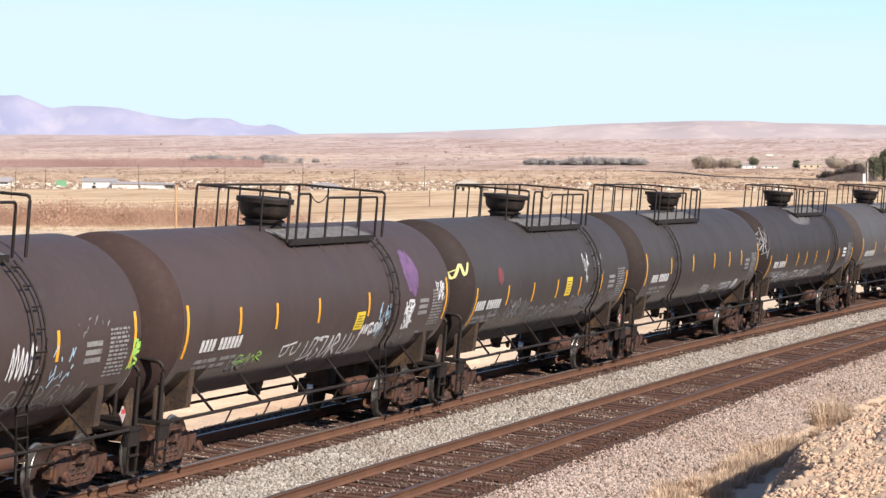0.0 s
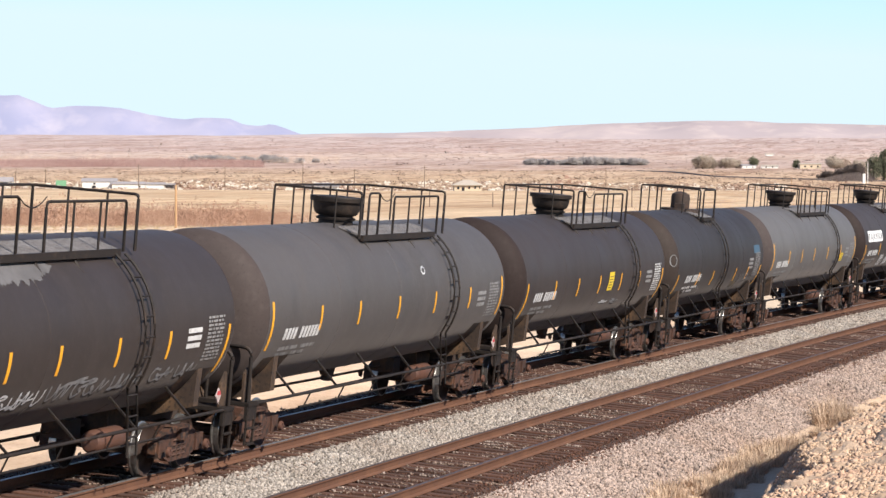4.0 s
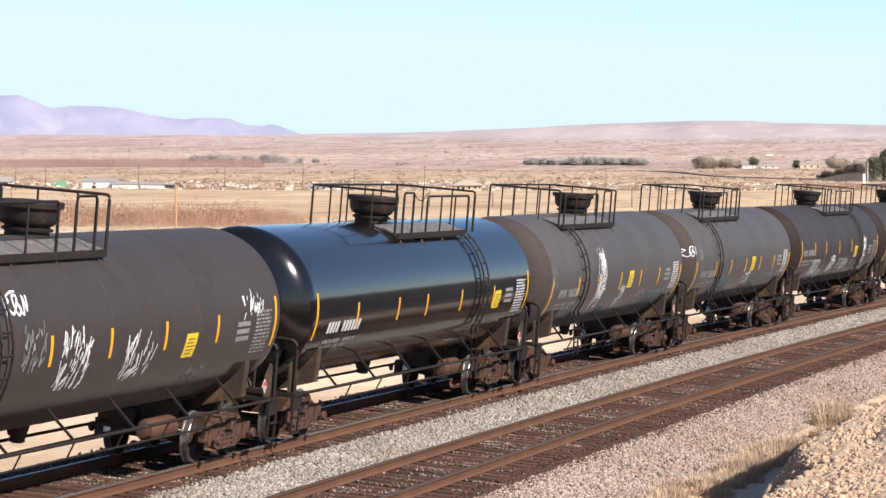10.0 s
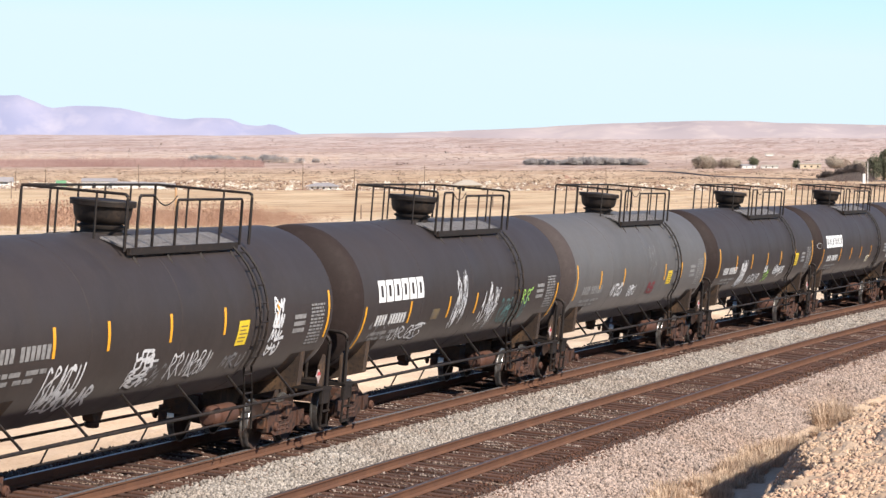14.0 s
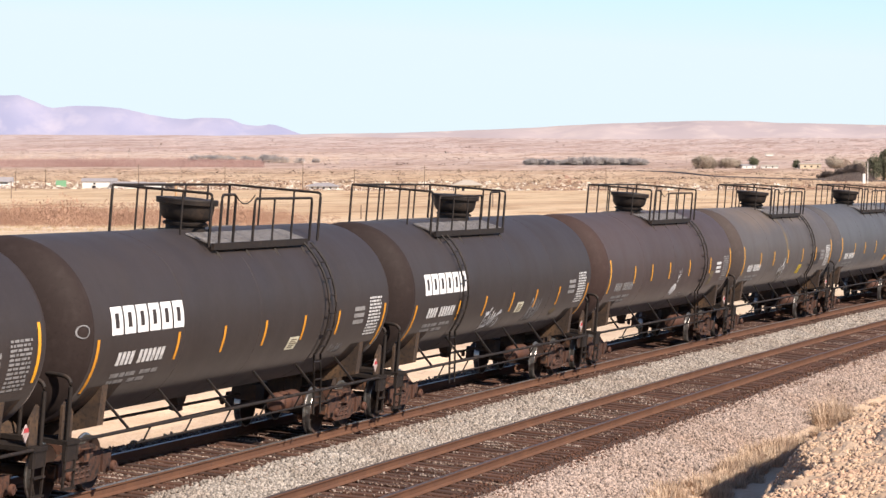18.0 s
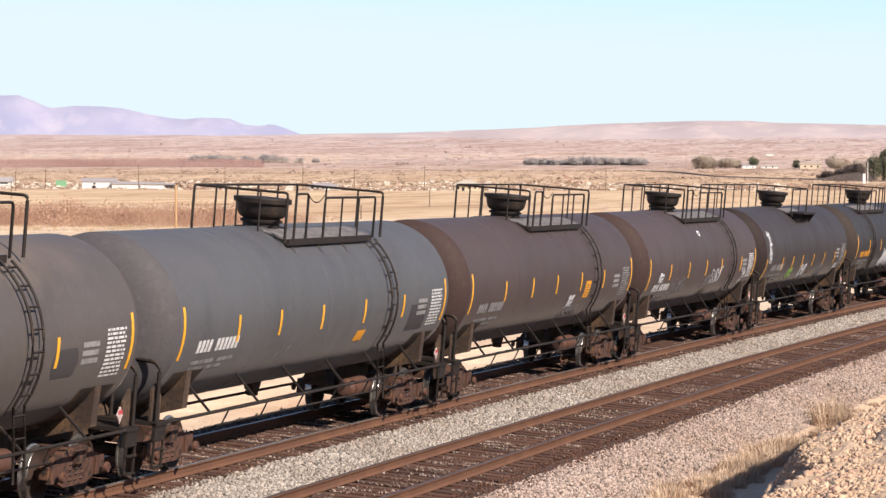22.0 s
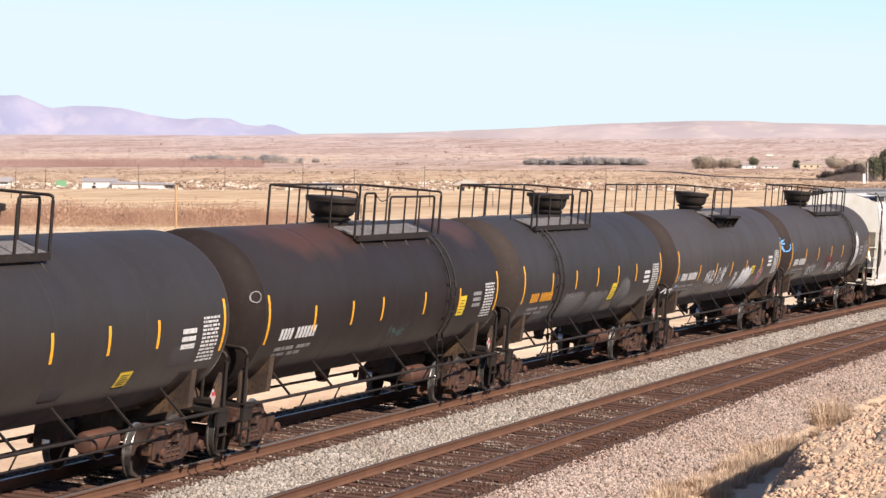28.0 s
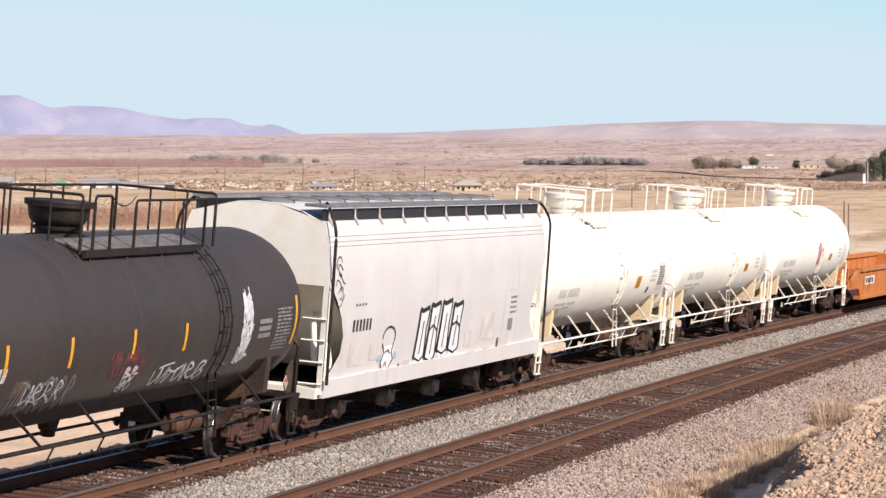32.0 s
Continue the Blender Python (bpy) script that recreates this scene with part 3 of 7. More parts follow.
def tag_strokes(seed, x0, x1, a0, a1, letters, w, style="hand"):
    """A scrawl inside a field, as (line, width) pairs. hand: running zigzags and loops with a flourish; heap: such rows
    stacked; ring: one loose loop; smear: many thin faint strokes side by side, a tag brushed out."""
    rnd = random.Random(seed)
    out = []
    if style == "smear":
        for _ in range(letters * 5):
            x, a = rnd.uniform(x0, x1), rnd.uniform(a0, a1)
            h, lean = (a1 - a0) * rnd.uniform(0.12, 0.4), rnd.uniform(-0.05, 0.16)
            out.append((curve_through([(x, a - h / 2), (x + lean * 0.4, a), (x + lean, a + h / 2)], 3), w * rnd.uniform(0.15, 0.55)))
        return out
    if style == "ring":
        ring = [((x0 + x1) / 2 + (x1 - x0) / 2 * math.cos(k * 0.42 + 1) * (1 + 0.06 * math.sin(k)), (a0 + a1) / 2 + (a1 - a0) / 2 * math.sin(k * 0.42 + 1)) for k in range(17)]
        return [(ring, w)]
    if style == "heap":
        for k in range(letters):
            lo = a0 + (a1 - a0) * k / letters
            out += tag_strokes(seed * 7 + k, x0 + rnd.uniform(0, 0.12), x1 - rnd.uniform(0, 0.12), lo, lo + (a1 - a0) * 0.95 / letters, 2, w)
        return out
    dx, p = (x1 - x0) / letters, []
    for k in range(letters):
        c, h = x0 + dx * k, a1 - a0
        kind = rnd.randrange(4)
        if kind == 0:
            p += [(c, a0 + h * rnd.uniform(0, 0.2)), (c + dx * 0.35, a1 - h * rnd.uniform(0, 0.15)), (c + dx * 0.45, a0 + h * rnd.uniform(0, 0.3)), (c + dx * 0.8, a1 - h * rnd.uniform(0, 0.25))]
        elif kind == 1:
            p += [(c + dx * 0.7, a1 - h * 0.15), (c + dx * 0.25, a1 - h * 0.05), (c + dx * 0.1, a0 + h * 0.4), (c + dx * 0.4, a0), (c + dx * 0.8, a0 + h * 0.3), (c + dx * 0.55, a0 + h * 0.55)]
        elif kind == 2:
            p += [(c + dx * 0.1, a0), (c + dx * 0.2, a1), (c + dx * 0.65, a0 + h * 0.75), (c + dx * 0.25, a0 + h * 0.5), (c + dx * 0.85, a0 + h * rnd.uniform(0, 0.15))]
        else:
            out.append((curve_through(p), w * rnd.uniform(0.7, 1.1))) if len(p) > 2 else None
            p = [(c + dx * 0.15, a1 - h * rnd.uniform(0, 0.2)), (c + dx * 0.3, a0 + h * 0.1), (c + dx * 0.7, a0 + h * 0.35), (c + dx * 0.75, a1)]
    if len(p) > 2:
        out.append((curve_through(p), w * rnd.uniform(0.7, 1.1)))
    for _ in range(max(1, letters // 2)):
        c, a = rnd.uniform(x0, x1 - dx * 0.6), rnd.uniform(a0, a1)
        out.append((curve_through([(c - dx * 0.2, a), (c + dx * 0.4, a + (a1 - a0) * rnd.uniform(-0.2, 0.25)), (c + dx, a + (a1 - a0) * rnd.uniform(-0.1, 0.3))]), w * rnd.uniform(0.6, 1.0)))
    return out


def bars(bm, x0, a1, widths, h, gap, lean=0.0):
    """A row of short upright bars, standing for small characters. h in degrees."""
    x = x0
    for w in widths:
        if w > 0:
            tank_patch(bm, [(x, a1 - h), (x + w, a1 - h), (x + w + lean, a1), (x + lean, a1)], 1, 2)
        x += abs(w) + gap
    return x


def line_bar(bm, x0, x1, a, h):
    tank_patch(bm, [(x0, a), (x1, a), (x1, a + h), (x0, a + h)], 2, 1)


def ladder(parent, x, side, mat, a_top=52, low=-1):
    """A ladder that hugs the tank from its top platform down to the foot step."""
    y = side

    def path(dx):
        pts = []
        for k in range(12):
            a = a_top - (a_top + 32) * k / 11
            r = TANK_R + 0.1
            pts.append((x + dx, y * r * math.cos(radians(a)), TANK_Z + r * math.sin(radians(a))))
        pts += [(x + dx, y * 1.42, 1.3), (x + dx, y * 1.46, 0.62)]
        return pts
    lad = part("ladder", shared(("ladder_rail", x, side, mat.name), lambda bm: tube(bm, path(-0.2), 0.024, 5), mat, 60), parent=parent)
    part("ladder_rail", shared(("ladder_rail2", x, side, mat.name), lambda bm: tube(bm, path(0.2), 0.024, 5), mat, 60), parent=lad)
    p = path(0)
    d = 0.0
    lens = [0.0]
    for q0, q1 in zip(p, p[1:]):
        d += (Vector(q1) - Vector(q0)).length
        lens.append(d)
    n = int(d / 0.34)
    for k in range(n):
        t = (k + 0.4) * 0.34
        q = [float(np.interp(t, lens, [c[i] for c in p])) for i in range(3)]
        part("rung", shared(("ladder_rung", mat.name), lambda bm: tube(bm, [(-0.2, 0, 0), (0.2, 0, 0)], 0.018, 5), mat), parent=lad, at=pose(*q))
    return lad


def tank_shell(hl):
    def make(bm):
        lathe(bm, [(-hl - 0.18, TANK_R), (-hl * 0.5, TANK_R), (0, TANK_R), (hl * 0.5, TANK_R), (hl + 0.18, TANK_R)], 56, "x", (0, 0, TANK_Z))
    return make


def tank_head(bm):
    """A dished head, bulging towards -x from its weld."""
    prof = [(-0.62 * math.cos(a), max(0.02, TANK_R * math.sin(a) ** 0.82)) for a in (math.pi / 2 * k / 10 for k in range(11))]
    lathe(bm, prof, 56, "x", (0, 0, TANK_Z), cap=True)


def tank_car(spec):
    """A tank car: shell, top fittings and platform, ladders, stub sills, trucks, end fittings, markings."""
    hl = spec["hl"]
    top = spec.get("top", "A")
    iron = spec.get("iron", BLACK)
    car = tagged(new("tank_car"), spec["label"], "tank car", "tank cars of the freight train")
    shell = part("tank", shared(("tank_shell", round(hl, 2)), tank_shell(hl), BLACK, 35), parent=car)
    shell.material_slots[0].link = "OBJECT"
    shell.material_slots[0].material = spec["paint"]
    for d in (-1, 1):
        head = part("tank_head", shared("tank_head", tank_head, BLACK, 35), parent=car, at=pose(d * (hl + 0.18), 0, 0, 0, 0, 0 if d < 0 else 180))
        head.material_slots[0].link = "OBJECT"
        head.material_slots[0].material = GRIMY.get(spec["paint"], spec["paint"])
    if spec["paint"] is not GLOSS:
        for sx in (-0.5, 0.0, 0.5):
            part("weld_seam", shared(("weld_seam", spec["paint"].name), lambda bm: lathe(bm, [(-0.02, TANK_R - 0.01), (-0.012, TANK_R + 0.004), (0.012, TANK_R + 0.004), (0.02, TANK_R - 0.01)], 48, "x"), spec["paint"], 60), parent=car, at=pose(sx * hl, 0, TANK_Z))
    zt = TANK_Z + TANK_R
    mx = spec.get("manway", -0.22)

    # Manway housing, flared towards its lid.
    def bonnet(bm):
        lathe(bm, [(-0.12, 0.37), (0.06, 0.36), (0.07, 0.41), (0.11, 0.42), (0.13, 0.37), (0.15, 0.36), (0.17, 0.41), (0.21, 0.455), (0.28, 0.485), (0.38, 0.5), (0.44, 0.51), (0.45, 0.565), (0.52, 0.57), (0.54, 0.2)], 24, cap=True)

    def dome(bm):
        lathe(bm, [(-0.1, 0.62), (0.04, 0.6), (0.06, 0.3), (0.4, 0.3), (0.5, 0.27), (0.56, 0.16), (0.58, 0.03)], 20, cap=True)
        box(bm, (-0.4, -0.1, 0.1), (0.3, 0.3, 0.22))
        box(bm, (0.42, 0.1, 0.1), (0.24, 0.3, 0.2))
    if top == "C":
        part("manway_dome", shared("manway_dome", dome, STEEL, 40), parent=car, at=pose(mx, 0, zt), label="rusty capped manway dome")
    else:
        bon = part("manway_housing", shared(("manway_bonnet", iron.name), bonnet, iron, 40), parent=car, at=pose(mx, 0, zt))
        part("housing_lid", shared(("bonnet_lid", iron.name), lambda bm: lathe(bm, [(0.525, 0.575), (0.55, 0.565), (0.575, 0.1)], 24, cap=True), iron, 40), parent=bon)

    # Platform gratings and railings round the fittings: far side, near side, both ends.
    if top == "A":
        x0, x1, near, grate, lx = mx - 1.25, mx + 4.7, ((mx - 0.75, mx - 0.05), (mx + 0.98, mx + 4.2)), (mx - 1.1, mx + 4.0), mx + 3.98
    elif top == "B":
        x0, x1, near, grate, lx = mx - 4.9, mx + 1.0, ((mx - 4.4, mx - 1.0), (mx - 0.3, mx + 0.5)), (mx - 4.6, mx + 0.95), mx - 4.0
    elif top == "C":
        x0, x1, near, grate, lx = mx - 1.4, mx + 0.75, ((mx - 0.9, mx + 0.7),), (mx - 0.9, mx + 0.7), mx + 0.3
    elif top == "F":
        x0, x1, near, grate, lx = mx - 7.4, mx + 1.75, ((mx - 1.0, mx + 1.75),), (mx - 1.0, mx + 1.5), None
    else:
        x0, x1, near, grate, lx = mx - 1.5, mx + 1.4, ((mx - 0.6, mx + 1.35),), (mx - 0.4, mx + 1.3), mx + 1.0
    zr0, zr1 = zt - 0.22, zt + 0.72
    key = (top, iron.name)
    far = part("far_handrail", shared(("far_rail", key), lambda bm: tube(bm, rounded([(x0, 0.95, zr0), (x0, 0.95, zr1), (x1, 0.95, zr1), (x1, 0.95, zr0)], 0.08), 0.026, 6), iron, 60), parent=car)
    n = max(2, int((x1 - x0) / 1.15))
    for k in range(1, n):
        part("post", shared(("post", 0.95, iron.name), lambda bm: tube(bm, [(0, 0.95, zr0), (0, 0.95, zr1)], 0.021, 5), iron), parent=far, at=pose(x0 + (x1 - x0) * k / n, 0, 0))
    for j, (xa, xb) in enumerate(near):
        long = xb - xa > 1
        zz = zr1 - (0.1 if long and top in "AB" else 0.02)
        fr = part("near_handrail", shared(("near_rail", key, j), lambda bm: tube(bm, rounded([(xa, -0.95, zr0), (xa, -0.95, zz), (xb, -0.95, zz), (xb, -0.95, zr0)], 0.1), 0.026, 6), iron, 60), parent=car)
        m = int((xb - xa) / 0.95)
        for k in range(1, m + (m < 2)):
            part("post", shared(("post", -0.95, zz, iron.name), lambda bm: tube(bm, [(0, -0.95, zr0), (0, -0.95, zz)], 0.021, 5), iron), parent=fr, at=pose(xa + (xb - xa) * k / max(m, 1), 0, 0))
    for xe in (x0, x1):
        if top == "F" and xe == x0:
            continue
        end = part("end_handrail", shared(("end_rail", iron.name), lambda bm: tube(bm, rounded([(0, -0.95, zr0), (0, -0.95, zr1), (0, 0.95, zr1)], 0.08), 0.028, 6), iron, 60), parent=car, at=pose(xe, 0, 0))
        for y in (-0.4, 0.3):
            part("post", shared(("end_post", y, iron.name), lambda bm: tube(bm, [(0, y, zt - 0.08), (0, y, zr1)], 0.021, 5), iron), parent=end)
    gx0, gx1 = grate
    for side in (-1, 1):
        y = side * 0.97

        def deck(bm):
            n = int((gx1 - gx0) / 0.085)
            for k in range(n):
                xx = gx0 + (k + 0.5) * (gx1 - gx0) / n
                q = [(xx - 0.03, y, zt - 0.17), (xx + 0.03, y, zt - 0.17), (xx + 0.03, y * 0.45, zt - 0.02), (xx - 0.03, y * 0.45, zt - 0.02)]
                quad_loft(bm, [q, [(a, b, c - 0.03) for a, b, c in q]], cap=True)
        g = part("platform_grating", shared(("grating", key, side), deck, spec.get("deck", DECK)), parent=car, label="weathered metal grating platform")
        g["kind"] = "stuff"
        part("platform_edge", shared(("edge", key, side), lambda bm: box(bm, ((gx0 + gx1) / 2, y, zt - 0.22), (gx1 - gx0, 0.06, 0.12)), iron), parent=car)

        def bracket(bm):
            tube(bm, [(0, y, zt - 0.22), (0, y, zt - 0.34), (0, y * 1.12, zt - 0.5)], 0.032, 5)
        for k in range(4):
            part("platform_bracket", shared(("bracket", side, iron.name), bracket, iron), parent=car, at=pose(gx0 + 0.25 + (gx1 - gx0 - 0.5) * k / 3, 0, 0))
    if top == "A":
        def saddle(bm):
            rows = [[(x, -(TANK_R + 0.025) * math.cos(radians(a)), TANK_Z + (TANK_R + 0.025) * math.sin(radians(a))) for x in (mx + 0.42, mx + 0.98)] for a in (52, 60, 68, 76, 84, 90, 98, 106)]
            quad_loft(bm, rows, closed=False)
        part("saddle_plate", shared(("saddle_plate", spec["paint"].name), saddle, spec["paint"], 60), parent=car, label="curved walkway plate beside the manway")

        def chain(bm):
            tube(bm, [(1.0 * k / 8, 0, -0.16 * (1 - ((k - 4) / 4) ** 2)) for k in range(9)], 0.012, 4)
        part("safety_chain", shared(("safety_chain", iron.name), chain, iron), parent=car, at=pose(mx - 0.05, -0.95, zr1 - 0.03))
    if top == "F":
        def shelf(bm):
            quad_loft(bm, [[(-1.2, -1.42, z), (1.0, -1.42, z), (1.0, -0.8, z), (-1.2, -0.8, z)] for z in (zt - 0.17, zt - 0.11)], cap=True)
            for xx in (-1.1, -0.45, 0.2, 0.92):
                quad_loft(bm, [[(x, -1.38, zt - 0.17), (x, -0.9, zt - 0.17), (x, -1.2, zt - 0.5)] for x in (xx, xx + 0.04)], cap=True)
        part("side_platform", shared("side_platform", shelf, iron), parent=car, at=pose(mx + 0.3, 0, 0), label="black bracketed side platform")
    if lx is not None:
        for side in (-1, 1):
            ladder(car, round(lx, 2), side, iron)

    # Underframe: stub sills, bolster webs, side walkway pipes with their braces.
    xs = hl - 0.83
    xend = hl + 0.52

    def sill(bm):
        box(bm, (0, 0, 0.93), (2.9, 0.36, 0.36))
        box(bm, (0.0, 0, 1.2), (2.6, 0.9, 0.2), taper=0.8)

    def webs(bm):
        for sy in (-1, 1):
            quad_loft(bm, [[(x, 0.15 * sy, 0.85), (x, 1.3 * sy, 1.2), (x, 1.34 * sy, 1.86), (x, 1.15 * sy, 1.6), (x, 0.75 * sy, 1.24), (x, 0.15 * sy, 1.1)] for x in (-0.12, 0.12)], cap=True)

    def pad(bm):
        rows = []
        for k in range(9):
            a = -150 + 120 * k / 8
            rows.append([(x, (TANK_R + 0.02) * math.cos(radians(a)), TANK_Z + (TANK_R + 0.02) * math.sin(radians(a))) for x in (-0.7, 0.7)])
        quad_loft(bm, rows, closed=False)
    dusty = spec.get("frame", DUSTY)
    for d in (-1, 1):
        m = pose(d * xs, 0, 0, 0, 0, 0 if d > 0 else 180)
        part("stub_sill", shared(("stub_sill", dusty.name), sill, dusty), parent=car, at=pose(d * (xs + 0.25), 0, 0))
        part("bolster_web", shared(("bolster_web", dusty.name), webs, dusty), parent=car, at=m, label="dust-browned body bolster")
        part("saddle_pad", shared(("saddle_pad", dusty.name), pad, dusty, 60), parent=car, at=m)
        truck(car, d * xs)
        coupler(car, d * (hl + 1.15))

        # End platform, its grab hoop, steps and uncoupling lever.
        def end_deck(bm):
            box(bm, (0, 0, 1.06), (0.5, 2.9, 0.07))
            for sy in (-1, 1):
                box(bm, (0.0, 1.4 * sy, 0.92), (0.5, 0.06, 0.3))
        part("end_platform", shared(("end_platform", iron.name), end_deck, iron), parent=car, at=pose(d * xend, 0, 0))
        for sy in (-1, 1):
            def hoop(bm):
                tube(bm, rounded([(0.0, 0, 1.1), (0.0, 0, 2.08), (0.05, -0.82 * sy, 2.12), (0.05, -0.84 * sy, 1.1)], 0.16), 0.036, 7)
            part("grab_hoop", shared(("end_hoop", iron.name, sy), hoop, iron, 60), parent=car, at=pose(d * (xend + 0.12), 1.38 * sy, 0), label="bent pipe handrail")

            def guard(bm):
                quad_loft(bm, [[(-0.2, y, 1.1), (0.22, y, 1.1), (0.22, y, 1.62), (0.05, y, 1.72), (-0.2, y, 1.5)] for y in (-0.02, 0.02)], cap=True)
            part("end_plate", shared(("end_guard", dusty.name), guard, dusty), parent=car, at=pose(d * xend, 1.3 * sy, 0, 0, 0, 0 if d > 0 else 180))

            def steps(bm):
                for x in (-0.2, 0.2):
                    tube(bm, [(x, 0, 1.0), (x * 0.95, 0.02, 0.32)], 0.026, 5)
                for z in (0.33, 0.62):
                    box(bm, (0, 0.0, z), (0.42, 0.07, 0.03))
            part("sill_step", shared(("sill_step", iron.name), steps, iron), parent=car, at=pose(d * (xend + 0.02), 1.42 * sy, 0))
    for sy in (-1, 1):
        def pipe(bm, sy=sy):
            tube(bm, [(-xend, 1.42 * sy, 1.06), (xend, 1.42 * sy, 1.06)], 0.031, 7)
        part("side_rail", shared(("side_pipe", round(hl, 2), sy, iron.name), pipe, iron, 60), parent=car, label="long pipe rail along the underside")

        def low(bm, sy=sy):
            tube(bm, [(-xs + 1.6, 1.3 * sy, 0.78), (xs - 1.6, 1.3 * sy, 0.78)], 0.022, 5)
            for k in range(6):
                x = (-xs + 1.9) + (2 * xs - 3.8) * k / 5
                tube(bm, [(x, 1.42 * sy, 1.06), (x, 1.3 * sy, 0.78)], 0.016, 4)
        part("lower_rail", shared(("lower_rail", round(hl, 2), sy, iron.name), low, iron), parent=car)
        for k in range(6):
            x = -xs + 0.75 + (2 * xs - 1.5) * k / 5
            part("brace", shared(("brace", sy, iron.name), lambda bm, sy=sy: tube(bm, [(-0.28, 1.12 * sy, 1.58), (0.22, 1.42 * sy, 1.06)], 0.027, 5), iron), parent=car, at=pose(x, 0, 0))

    # Brake gear and bottom outlet.
    def reservoir(bm):
        lathe(bm, [(-0.62, 0.03), (-0.6, 0.15), (-0.52, 0.2), (0.52, 0.2), (0.6, 0.15), (0.62, 0.03)], 14, "x", cap=True)
    part("air_reservoir", shared("air_reservoir", reservoir, RUSTY, 40), parent=car, at=pose(xs - 2.2, -0.55, 0.72), label="rust-red brake air reservoir")

    def outlet(bm):
        lathe(bm, [(0.8, 0.08), (0.82, 0.13), (0.89, 0.13), (0.93, 0.09), (1.15, 0.12)], 12, cap=True)
        quad_loft(bm, [[(-0.3, y, 1.14), (-0.14, y, 0.92), (0.14, y, 0.92), (0.3, y, 1.14)] for y in (-0.1, 0.1)], cap=True)
    part("bottom_outlet", shared("bottom_outlet", outlet, STEEL), parent=car)

    def rods(bm):
        tube(bm, [(-xs + 0.9, -0.3, 0.72), (xs - 0.9, -0.2, 0.74)], 0.022, 5)
        tube(bm, [(-xs + 1.2, 0.25, 0.82), (xs - 1.2, 0.25, 0.8)], 0.03, 5)
        box(bm, (xs - 2.4, 0.15, 0.86), (0.5, 0.5, 0.32))
    part("brake_rigging", shared(("brake_rods", round(hl, 2)), rods, STEEL), parent=car)

    def brake_wheel(bm):
        tube(bm, [(0, 0.27 * math.cos(a), 0.27 * math.sin(a)) for a in (math.tau * k / 18 for k in range(19))], 0.022, 5, cap=False)
        for k in range(4):
            a = math.pi * k / 4
            tube(bm, [(0, 0.26 * math.cos(a), 0.26 * math.sin(a)), (0, -0.26 * math.cos(a), -0.26 * math.sin(a))], 0.014, 4)
    part("brake_wheel", shared("brake_wheel", brake_wheel, BLACK), parent=car, at=pose(-(xend + 0.12), 0.55, 1.95))
    part("brake_stand", shared("brake_stand", lambda bm: box(bm, (0, 0, 1.5), (0.16, 0.3, 0.95)), BLACK), parent=car, at=pose(-(xend - 0.02), 0.55, 0))
    markings(car, spec)
    return car


PLACARD = material("white_hazard_placard", (0.5, 0.4, 0.38), 0.6, 0.0, [(9, (0.3, 0.22, 0.2), 0.5, 0.75)])
PLACARD_RED = material("red_hazard_placard", (0.5, 0.06, 0.07), 0.5)


def sign_shape(bm, x, a):
    """One heavy hollow block of a company sign."""
    h = 17
    tank_patch(bm, [(x, a - h), (x + 0.15, a - h), (x + 0.15, a), (x, a)], 1, 4)
    tank_patch(bm, [(x + 0.31, a - h), (x + 0.46, a - h), (x + 0.46, a), (x + 0.31, a)], 1, 4)
    tank_patch(bm, [(x + 0.14, a - 4.0), (x + 0.32, a - 4.0), (x + 0.32, a), (x + 0.14, a)], 1, 1)
    tank_patch(bm, [(x + 0.14, a - h), (x + 0.32, a - h), (x + 0.32, a - h + 4.0), (x + 0.14, a - h + 4.0)], 1, 1)
    bmesh.ops.remove_doubles(bm, verts=bm.verts, dist=0.012)


